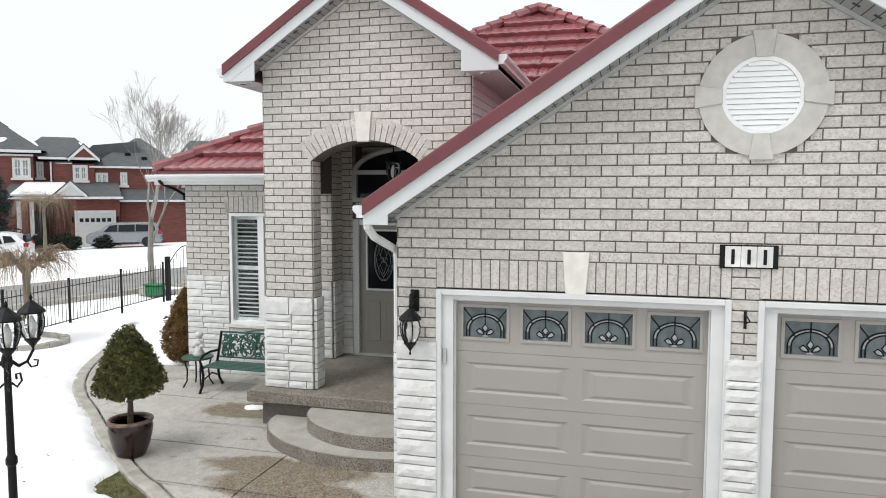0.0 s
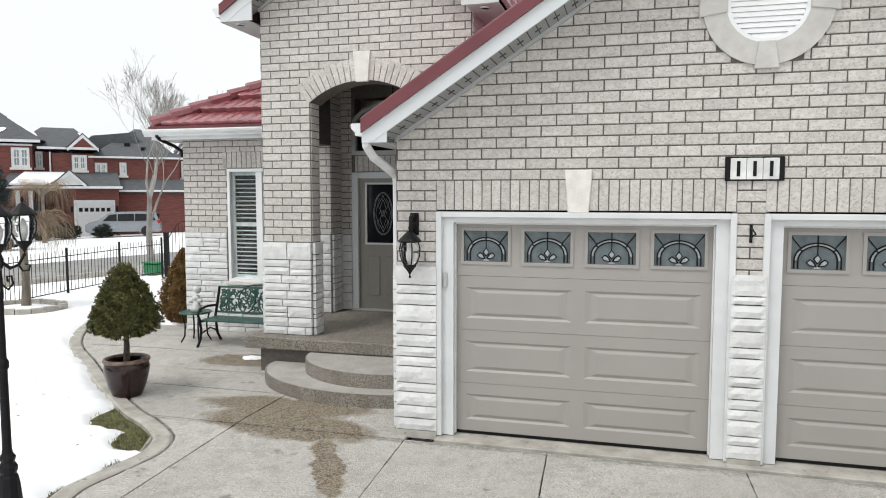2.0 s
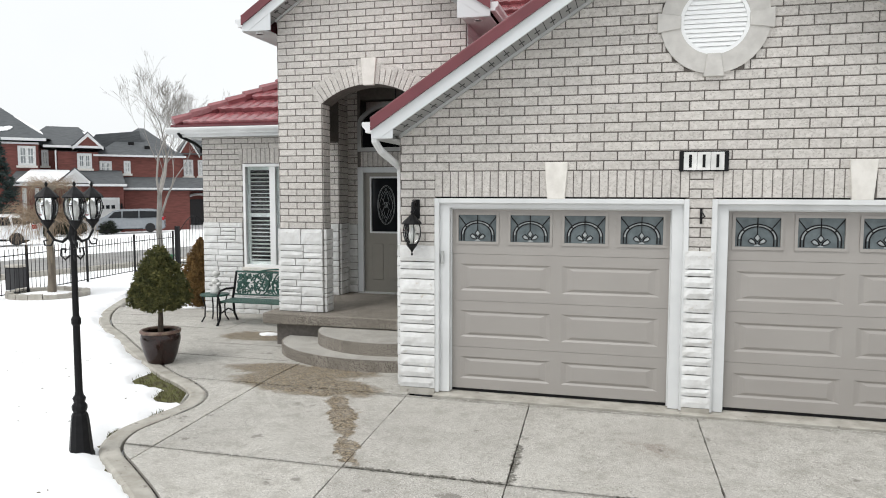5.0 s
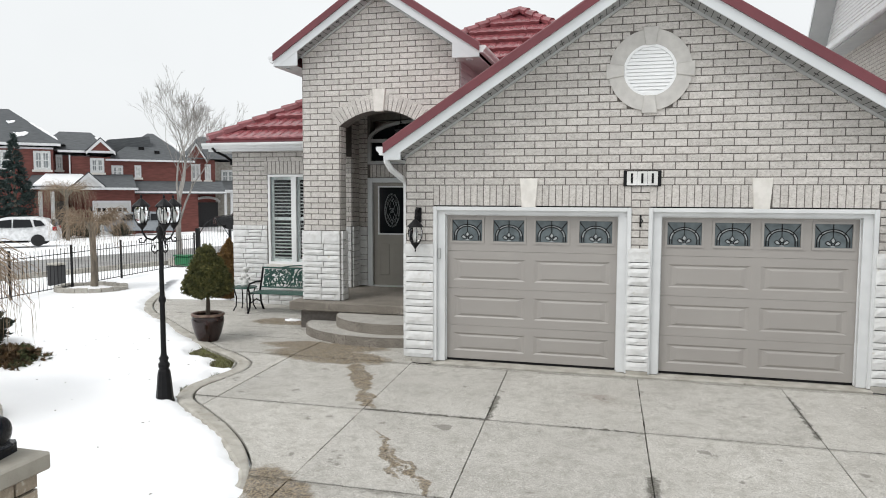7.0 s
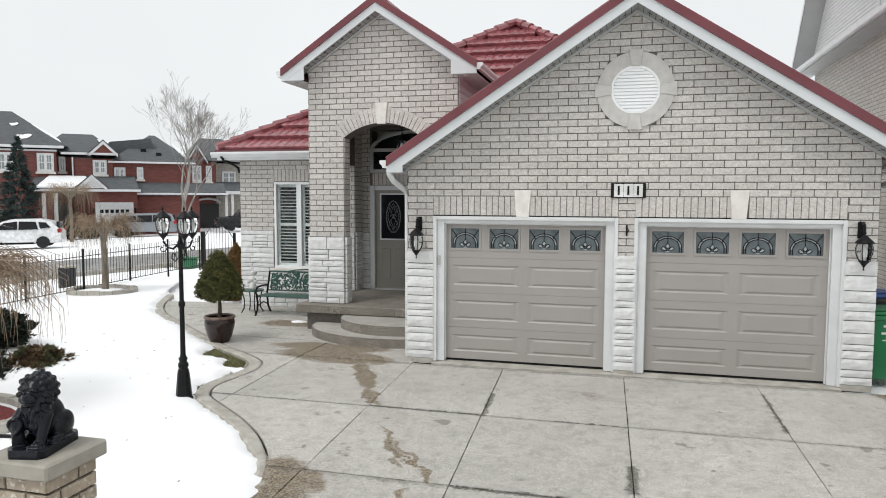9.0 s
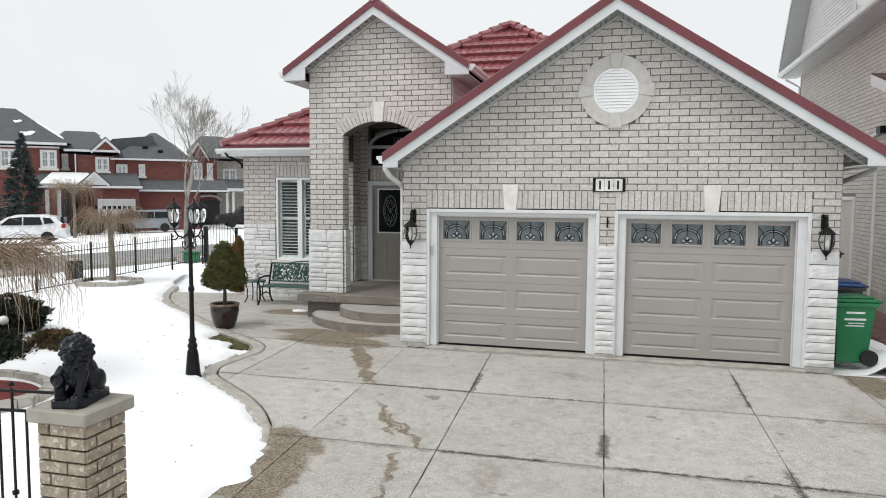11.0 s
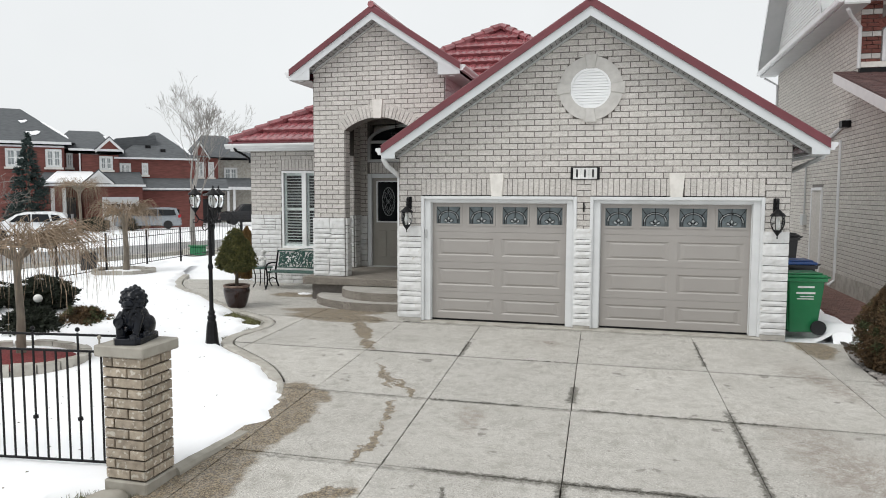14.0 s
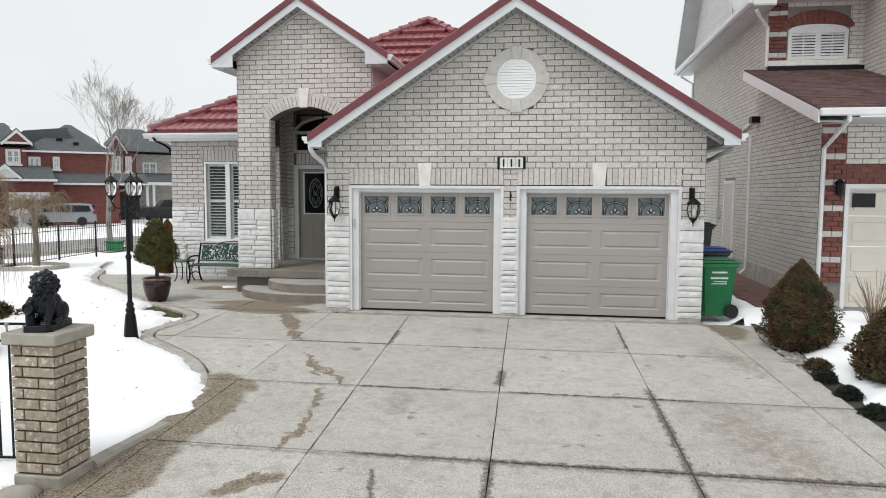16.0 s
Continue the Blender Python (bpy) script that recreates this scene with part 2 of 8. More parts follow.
    col = blend(math_("MULTIPLY", wet, 0.94), cement, brown)
    # rust-tinged old spills
    old = ramp(strokes(shaken(2.5, 0.5), ((2.25, -4.2, 2.4, -5.0, 0.16), (5.75, -4.0, 6.5, -7.0, 0.6), (6.2, -1.6, 6.7, -3.0, 0.3), (2.6, -1.0, 3.0, -1.2, 0.2))), 0.0, 0.6)
    col = blend(math_("MULTIPLY", math_("MULTIPLY", old, patchy), 0.5), col, (0.21, 0.16, 0.125))
    # grime gathered along the sawn joints
    tight = shaken(16.0, 0.19, 8)
    def strip(x0, y0, x1, y1, w):
        mp = n.new("ShaderNodeMapping")
        mp.vector_type = "TEXTURE"
        mp.inputs["Location"].default_value = ((x0 + x1) / 2, (y0 + y1) / 2, 0)
        mp.inputs["Rotation"].default_value = (0, 0, math.atan2(y1 - y0, x1 - x0))
        mp.inputs["Scale"].default_value = (math.hypot(x1 - x0, y1 - y0) / 2 + w, w, 40)
        l.new(tight, mp.inputs["Vector"])
        s = n.new("ShaderNodeSeparateXYZ")
        l.new(mp.outputs["Vector"], s.inputs[0])
        u, v = math_("ABSOLUTE", s.outputs["X"]), math_("ABSOLUTE", s.outputs["Y"])
        return math_("SUBTRACT", 1.0, math_("MAXIMUM", math_("POWER", u, 8.0), v))

    grime = None
    for spec in ((2.1, -5.95, 6.9, -5.92, 0.065), (3.46, -5.9, 3.5, -7.6, 0.07), (5.12, -3.7, 5.22, -6.6, 0.06), (5.04, -0.5, 5.07, -1.9, 0.03),
                 (3.37, -3.25, 3.38, -3.75, 0.075), (1.6, -1.3, 1.63, -2.1, 0.045), (1.72, -4.05, 2.8, -4.03, 0.045), (3.5, -4.03, 5.6, -4.03, 0.035),
                 (2.45, -6.3, 2.6, -6.9, 0.04), (2.5, -2.12, 3.3, -2.12, 0.03), (0.15, -2.1, 1.6, -2.12, 0.03)):
        v = strip(*spec)
        grime = v if grime is None else math_("MAXIMUM", grime, v)
    grime = ramp(grime, 0.0, 0.6)
    xyz = n.new("ShaderNodeSeparateXYZ")
    l.new(tight, xyz.inputs[0])
    fold = math_("PINGPONG", math_("ADD", xyz.outputs["Y"], 60.0 + 0.24 - 0.09), 0.967)
    thin = math_("MULTIPLY", math_("SUBTRACT", 1.0, math_("DIVIDE", fold, 0.05), True), ramp(noise(1.3, 5, 0.7), 0.38, 0.55))
    grime = math_("MAXIMUM", grime, math_("MULTIPLY", thin, 0.7))
    col = blend(math_("MULTIPLY", grime, math_("SUBTRACT", 0.95, math_("MULTIPLY", grain, 0.35))), col, (0.075, 0.07, 0.055))
    spots = math_("MULTIPLY", ramp(noise(3.4, 6, 0.6), 0.655, 0.685), 0.65)
    col = blend(spots, col, (0.17, 0.155, 0.135))
    l.new(col, b.inputs["Base Color"])
    bp = n.new("ShaderNodeBump")
    bp.inputs["Strength"].default_value, bp.inputs["Distance"].default_value = 0.9, 0.012
    l.new(noise(110, 4), bp.inputs["Height"])
    l.new(bp.outputs["Normal"], b.inputs["Normal"])
    r = n.new("ShaderNodeMapRange")
    r.inputs["To Min"].default_value, r.inputs["To Max"].default_value = 0.88, 0.6
    l.new(wet, r.inputs["Value"])
    l.new(r.outputs["Result"], b.inputs["Roughness"])
    return m


M_DRIVE = stained_concrete()


# ---- mesh helpers ----
def link(name, bm, mat, parent=None, label="", kind="", smooth=False):
    me = bpy.data.meshes.new(name)
    bmesh.ops.recalc_face_normals(bm, faces=bm.faces[:])
    bm.to_mesh(me)
    bm.free()
    if mat:
        me.materials.append(mat)
    if smooth:
        me.shade_smooth()
    ob = new(name, me)
    ob.parent = parent
    if label:
        ob["label"] = label
    if kind:
        ob["kind"] = kind
    return ob


def part(name, bm, mat, parent, label="", smooth=False):
    return link(name, bm, mat, parent, label, "", smooth)


def thing(name, m, label, category, group="", kind=""):
    ob = new(name)
    ob.matrix_world = m
    return tagged(ob, label, category, group, kind)


def box(bm, x0, x1, y0, y1, z0, z1, bev=0.0, m=None):
    v = [bm.verts.new(p) for p in ((x0, y0, z0), (x1, y0, z0), (x1, y1, z0), (x0, y1, z0), (x0, y0, z1), (x1, y0, z1), (x1, y1, z1), (x0, y1, z1))]
    f = [bm.faces.new([v[i] for i in q]) for q in ((0, 3, 2, 1), (4, 5, 6, 7), (0, 1, 5, 4), (1, 2, 6, 5), (2, 3, 7, 6), (3, 0, 4, 7))]
    if bev:
        edges = list({e for q in f for e in q.edges})
        r = bmesh.ops.bevel(bm, geom=edges, offset=bev, segments=1, affect="EDGES", profile=0.5)
        v = list({w for q in r["faces"] for w in q.verts} | {w for w in v if w.is_valid})
    if m is not None:
        bmesh.ops.transform(bm, matrix=m, verts=[w for w in v if w.is_valid])
    return bm


def boxes(*specs, bev=0.0):
    bm = bmesh.new()
    for s in specs:
        box(bm, *s, bev=bev)
    return bm


def prism(bm, poly, y0, y1, m=None):
    """A polygon in (x, z), pulled from y0 to y1."""
    a = [bm.verts.new((u, y0, z)) for u, z in poly]
    c = [bm.verts.new((u, y1, z)) for u, z in poly]
    bm.faces.new(a)
    bm.faces.new(c[::-1])
    for i in range(len(a)):
        j = (i + 1) % len(a)
        bm.faces.new((a[i], c[i], c[j], a[j]))
    if m is not None:
        bmesh.ops.transform(bm, matrix=m, verts=a + c)
    return bm


def slab(bm, poly, z0, z1):
    """A polygon in (x, y), from z0 to z1; either may be a function of (x, y)."""
    lo = z0 if callable(z0) else (lambda x, y: z0)
    hi = z1 if callable(z1) else (lambda x, y: z1)
    a = [bm.verts.new((x, y, lo(x, y))) for x, y in poly]
    c = [bm.verts.new((x, y, hi(x, y))) for x, y in poly]
    bm.faces.new(a[::-1])
    bm.faces.new(c)
    for i in range(len(a)):
        j = (i + 1) % len(a)
        bm.faces.new((a[i], a[j], c[j], c[i]))
    return bm


def lathe(bm, profile, n=16, centre=(0, 0, 0), squash=1.0):
    rings = []
    for r, z in profile:
        rings.append([bm.verts.new((centre[0] + r * math.cos(2 * math.pi * i / n), centre[1] + squash * r * math.sin(2 * math.pi * i / n), centre[2] + z)) for i in range(n)])
    for p, q in zip(rings, rings[1:]):
        for i in range(n):
            bm.faces.new((p[i], p[(i + 1) % n], q[(i + 1) % n], q[i]))
    if profile[0][0] > 1e-4:
        bm.faces.new(rings[0][::-1])
    if profile[-1][0] > 1e-4:
        bm.faces.new(rings[-1])
    return bm


def tube(bm, pts, radii, n=6, cap=True):
    """A round bar along points; radii is one number or one for each point."""
    pts = [Vector(p) for p in pts]
    if not isinstance(radii, (list, tuple)):
        radii = [radii] * len(pts)
    rings = []
    side = None
    for i, p in enumerate(pts):
        d = (pts[min(i + 1, len(pts) - 1)] - pts[max(i - 1, 0)])
        if d.length < 1e-9:
            d = Vector((0, 0, 1))
        d.normalize()
        if side is None:
            side = d.orthogonal().normalized()
        side = (side - d * side.dot(d))
        side = side.normalized() if side.length > 1e-6 else d.orthogonal().normalized()
        up = d.cross(side)
        rings.append([bm.verts.new(p + radii[i] * (math.cos(2 * math.pi * k / n) * side + math.sin(2 * math.pi * k / n) * up)) for k in range(n)])
    for a, c in zip(rings, rings[1:]):
        for k in range(n):
            bm.faces.new((a[k], a[(k + 1) % n], c[(k + 1) % n], c[k]))
    if cap:
        bm.faces.new(rings[0][::-1])
        bm.faces.new(rings[-1])
    return bm


def clip(poly, a, b, c):
    """Keeps what of a convex polygon has a*u + b*z <= c."""
    out = []
    for i, p in enumerate(poly):
        q = poly[(i + 1) % len(poly)]
        dp, dq = a * p[0] + b * p[1] - c, a * q[0] + b * q[1] - c
        if dp <= 0:
            out.append(p)
        if dp * dq < 0:
            t = dp / (dp - dq)
            out.append((p[0] + t * (q[0] - p[0]), p[1] + t * (q[1] - p[1])))
    return out


def area(poly):
    return abs(sum(p[0] * q[1] - q[0] * p[1] for p, q in zip(poly, poly[1:] + poly[:1]))) / 2


def brick_faces(bm, poly, proud, ch=0.005, back=0.03):
    cu, cz = sum(p[0] for p in poly) / len(poly), sum(p[1] for p in poly) / len(poly)
    a = [bm.verts.new((u, back, z)) for u, z in poly]
    b = [bm.verts.new((u, -proud + ch, z)) for u, z in poly]
    c = []
    for u, z in poly:
        ku = 1 - min(0.5, ch / max(abs(u - cu), ch)) if abs(u - cu) > 1e-6 else 1
        kz = 1 - min(0.5, ch / max(abs(z - cz), ch)) if abs(z - cz) > 1e-6 else 1
        c.append(bm.verts.new((cu + (u - cu) * ku, -proud, cz + (z - cz) * kz)))
    bm.faces.new(c)
    n = len(poly)
    for i in range(n):
        j = (i + 1) % n
        bm.faces.new((a[i], a[j], b[j], b[i]))
        bm.faces.new((b[i], b[j], c[j], c[i]))


brick_meshes = {}


def brick_mesh(w, h, proud, mat):
    key = (round(w, 3), round(h, 3), round(proud, 3), mat.name)
    if key not in brick_meshes:
        bm = bmesh.new()
        brick_faces(bm, [(-w / 2, -h / 2), (w / 2, -h / 2), (w / 2, h / 2), (-w / 2, h / 2)], proud)
        bmesh.ops.recalc_face_normals(bm, faces=bm.faces[:])
        me = bpy.data.meshes.new("brick")
        bm.to_mesh(me)
        bm.free()
        me.materials.append(mat)
        brick_meshes[key] = me
    return brick_meshes[key]


LATER = []  # pieces of walls, laid after all things


def lay(parent, m, u0, u1, z0, z1, planes=(), holes=(), length=0.283, course=0.100, joint=0.012, proud=0.009, start=0.0,
        single=300, near=None, mat=None, many=None, half=0.5):
    """Running bond in the plane y = 0 of the pose m: polygons of bricks, cut at planes and around holes."""
    mat, many = mat or M_BRICK, many or M_BRICK_MANY
    rng = random.Random(int(1000 * (abs(u0) + abs(z1) + abs(m.translation.y))) + 7)
    polys = []
    k = 0
    z = z0
    while z < z1 - 0.02:
        top = min(z + course, z1)
        u = u0 - length + start + (half * length if k % 2 else 0)
        while u < u1:
            a, b = max(u, u0), min(u + length, u1)
            u += length
            if b - a < 0.03:
                continue
            spans = [(a, b)]
            for hole in holes:
                cut = []
                for s, e in spans:
                    n = 14
                    keep = [not (hole(s + (e - s) * (i + 0.5) / n, z + 0.02) or hole(s + (e - s) * (i + 0.5) / n, top - 0.02)) for i in range(n)]
                    i = 0
                    while i < n:
                        if keep[i]:
                            j = i
                            while j + 1 < n and keep[j + 1]:
                                j += 1
                            cut.append((s + (e - s) * i / n, s + (e - s) * (j + 1) / n))
                            i = j
                        i += 1
                spans = cut
            for s, e in spans:
                if e - s < 0.03:
                    continue
                h = joint / 2
                p = [(s + h, z + h), (e - h, z + h), (e - h, top - h), (s + h, top - h)]
                whole = True
                for pl in planes:
                    q = clip(p, *pl)
                    whole = whole and q == p
                    p = q
                    if len(p) < 3:
                        break
                if len(p) >= 3 and area(p) > 0.0006:
                    polys.append((p, whole))
        z += course
        k += 1
    if near:
        polys.sort(key=lambda q: near(sum(p[0] for p in q[0]) / len(q[0]), sum(p[1] for p in q[0]) / len(q[0])))
    one, rest = polys[:single], polys[single:]
    for p, whole in one:
        cu, cz = sum(q[0] for q in p) / len(p), sum(q[1] for q in p) / len(p)
        out = proud + rng.choice((0, 0, 0.001, 0.002))
        if whole:
            w, h = p[1][0] - p[0][0], p[2][1] - p[1][1]
            ob = new("brick", brick_mesh(w, h, out, mat))
        else:
            bm = bmesh.new()
            brick_faces(bm, [(q[0] - cu, q[1] - cz) for q in p], out)
            ob = link("brick", bm, mat)
        ob.parent = parent
        ob.matrix_basis = m @ Matrix.Translation((cu, 0, cz))
    if rest:
        bm = bmesh.new()
        for p, _ in rest:
            brick_faces(bm, p, proud)
        bmesh.ops.transform(bm, matrix=m, verts=bm.verts[:])
        ob = link("brickwork", bm, many, parent, kind="stuff")


def soldiers(parent, m, u0, u1, z0, z1, gaps=(), mat=None):
    """A row of upright bricks."""
    n = max(1, round((u1 - u0) / 0.092))
    w = (u1 - u0) / n
    for i in range(n):
        c = u0 + (i + 0.5) * w
        if any(a < c < b for a, b in gaps):
            continue
        ob = new("brick", brick_mesh(w - 0.009, z1 - z0 - 0.009, 0.009, mat or M_BRICK))
        ob.parent = parent
        ob.matrix_basis = m @ Matrix.Translation((c, 0, (z0 + z1) / 2))


def stone_piece(parent, m, u0, u1, z0, z1, proud, rng, mat=None):
    """One rock-faced stone."""
    bm = bmesh.new()
    w, h = u1 - u0, z1 - z0
    nu, nz = max(2, min(7, round(w / 0.06))), max(2, min(4, round(h / 0.05)))
    seed = Vector((rng.random() * 50, rng.random() * 50, rng.random() * 50))
    grid = []
    for j in range(nz + 1):
        row = []
        for i in range(nu + 1):
            a, b = i / nu, j / nz
            edge = min(a, 1 - a, b, 1 - b)
            x, z = (a - 0.5) * w, (b - 0.5) * h
            rough = noise.noise(Vector((x * 9, z * 14, 0)) + seed)
            if edge <= 0:
                y = -0.84 * proud + 0.004 * rough
                x, z = x * (1 - 0.006 / w * (1 + rough)), z * (1 - 0.004 / h * (1 + rough))
            else:
                y = -proud * (0.96 + 0.2 * rough) - 0.003
            row.append(bm.verts.new((x, y, z)))
        grid.append(row)
    for j in range(nz):
        for i in range(nu):
            bm.faces.new((grid[j][i], grid[j][i + 1], grid[j + 1][i + 1], grid[j + 1][i]))
    ring = grid[0] + [grid[j][-1] for j in range(1, nz + 1)] + grid[-1][-2::-1] + [grid[j][0] for j in range(nz - 1, 0, -1)]
    back = [bm.verts.new((v.co.x, 0.02, v.co.z)) for v in ring]
    for i in range(len(ring)):
        j = (i + 1) % len(ring)
        bm.faces.new((ring[i], back[i], back[j], ring[j]))
    ob = link("stone", bm, mat or M_STONE, parent)
    ob.matrix_basis = m @ Matrix.Translation(((u0 + u1) / 2, 0, (z0 + z1) / 2))
    return ob


def ashlar(parent, m, u0, u1, z0, z1, widths=(0.22, 0.42), heights=(0.09, 0.17), proud=0.035, seed=1, single=False, cap=0.0):
    """Courses of rock-faced stone of mixed heights; a tall course may hold two low stones beside a high one."""
    rng = random.Random(seed)
    z, joint = z0, 0.008
    if cap:
        z1 -= cap
    while z < z1 - 0.03:
        h = rng.uniform(*heights)
        if z1 - z - h < 0.07:
            h = z1 - z
        u = u0
        while u < u1 - 0.02:
            w = (u1 - u0) if single else rng.uniform(*widths)
            if u1 - u - w < 0.1:
                w = u1 - u
            if not single and h > 0.13 and rng.random() < 0.4:
                k = z + h * rng.uniform(0.4, 0.6)
                stone_piece(parent, m, u + joint / 2, u + w - joint / 2, z + joint / 2, k - joint / 2, proud, rng)
                stone_piece(parent, m, u + joint / 2, u + w - joint / 2, k + joint / 2, z + h - joint / 2, proud, rng)
            else:
                stone_piece(parent, m, u + joint / 2, u + w - joint / 2, z + joint / 2, z + h - joint / 2, proud, rng)
            u += w
        z += h
    if cap:
        n = 1 if single else max(1, round((u1 - u0) / 0.36))
        for i in range(n):
            a, b = u0 + (u1 - u0) * i / n, u0 + (u1 - u0) * (i + 1) / n
            stone_piece(parent, m, a + joint / 2, b - joint / 2, z1 + joint / 2, z1 + cap - joint / 2, proud, rng)


def structure(name, bm, mat, label, category="wall"):
    return tagged(link(name, bm, mat), label, category, kind="structure")


# ---- ground ----
def ramp(v, a, b):
    t = min(1.0, max(0.0, (v - a) / (b - a)))
    return t * t * (3 - 2 * t)


def ground_z(x, y):
    z = 0.045 * min(0.0, max(y, -14.0))
    z -= 0.12 * ramp(-x, 5.0, 11.0)
    far_low = 0.22 * ramp(-x, 11.5, 14.0) + 0.35 * ramp(-x, 20.0, 40.0)
    z = z * (1 - ramp(-x, 12.0, 30.0)) - far_low - 0.12 * ramp(-x, 12.0, 30.0)
    return z


def ground_sheet():
    bm = bmesh.new()
    xs = [-900, -300, -140, -90, -60, -50] + [-44 + 2 * i for i in range(28)] + [13, 16, 20, 30, 60, 140, 300, 900]
    ys = [-900, -300, -120, -60, -40] + [-30 + 2 * i for i in range(46)] + [70, 85, 110, 160, 300, 900]
    grid = [[bm.verts.new((x, y, ground_z(x, y) - 0.09)) for x in xs] for y in ys]
    for r, s in zip(grid, grid[1:]):
        for i in range(len(xs) - 1):
            bm.faces.new((r[i], r[i + 1], s[i + 1], s[i]))
    return structure("ground", bm, M_SNOW, "wide snow-covered ground of the neighbourhood", "ground")


ground_sheet()

# The edge between the paving and the lawn, from the far end of the path to the gate pillar.
EDGE = [(-8.2, 5.6), (-7.25, 3.9), (-6.3, 2.72), (-5.3, 1.85), (-4.2, 0.9), (-3.1, 0.04), (-2.65, -0.23), (-2.32, -0.47), (-2.12, -0.7), (-2.03, -1.05),
        (-2.12, -1.5), (-2.18, -1.85), (-2.03, -2.22), (-1.6, -2.56), (-1.07, -2.97), (-0.59, -3.45), (-0.22, -4.0), (-0.02, -4.6), (0.08, -5.3), (0.12, -6.0), (0.1, -6.5),
        (0.03, -7.3), (-0.25, -8.4), (-0.9, -10.5)]


def spline(pts, n=8):
    out = []
    for i in range(len(pts) - 1):
        p0, p1, p2, p3 = (Vector(pts[max(0, min(len(pts) - 1, j))]) for j in (i - 1, i, i + 1, i + 2))
        for k in range(n):
            t = k / n
            out.append(0.5 * ((2 * p1) + (p2 - p0) * t + (2 * p0 - 5 * p1 + 4 * p2 - p3) * t * t + (3 * p1 - p0 - 3 * p2 + p3) * t ** 3))
    out.append(Vector(pts[-1]))
    return out


EDGE_LINE = spline(EDGE, 6)


def offset_line(line, d):
    out = []
    for i, p in enumerate(line):
        t = line[min(i + 1, len(line) - 1)] - line[max(i - 1, 0)]
        t.normalize()
        out.append(p + d * Vector((-t.y, t.x)))
    return out


CURB_LINE = [q if q.y > -3.4 else p.lerp(q, 1 - 0.55 * ramp(-q.y, 3.4, 4.4)) for p, q in zip(EDGE_LINE, offset_line(EDGE_LINE, -0.21))]


def edging():
    """The concrete edging: short cast lengths with joints, a dark groove towards the paving."""
    parent = thing("edging", pose(0, 0, 0), "curved grey concrete edging along the snowy lawn", "edging", kind="structure")
    step = 9
    for i in range(0, len(EDGE_LINE) - 1, step):
        a, c = EDGE_LINE[i:i + step + 1], CURB_LINE[i:i + step + 1]
        if len(a) < 2 or a[0].y < -3.6:
            continue
        bm = bmesh.new()
        rows = []
        for p, q in zip(a, c):
            d = (q - p).normalized()
            z = ground_z(p.x, p.y)
            rows.append([bm.verts.new((*(p + d * 0.03), z - 0.1)), bm.verts.new((*(p + d * 0.03), z + 0.0)), bm.verts.new((*(p + d * 0.05), z + 0.012)),
                         bm.verts.new((*(q - d * 0.03), z + 0.02)), bm.verts.new((*q, z + 0.005)), bm.verts.new((*q, z - 0.1))])
        for r, s in zip(rows, rows[1:]):
            for k in range(5):
                bm.faces.new((r[k], r[k + 1], s[k + 1], s[k]))
        bm.faces.new(rows[0])
        bm.faces.new(rows[-1][::-1])
        part("edging_piece", bm, M_CURB, parent)


def inside(poly, x, y):
    c = False
    for i in range(len(poly)):
        (x1, y1), (x2, y2) = poly[i], poly[i - 1]
        if (y1 > y) != (y2 > y) and x < (x2 - x1) * (y - y1) / (y2 - y1) + x1:
            c = not c
    return c


def crumbled(poly):
    """The outline of a panel with worn, uneven edges."""
    out = []
    for p, q in zip(poly, poly[1:] + poly[:1]):
        p, q = Vector(p), Vector(q)
        d = q - p
        n = max(1, int(d.length / 0.07))
        side = Vector((-d.y, d.x)).normalized()
        for k in range(n):
            r = p + d * (k / n)
            w = noise.noise(Vector((r.x * 11, r.y * 11, 1))) * 0.006 + noise.noise(Vector((r.x * 37, r.y * 37, 5))) * 0.005
            out.append(tuple(r + side * (w if k else 0.0)))
    return out


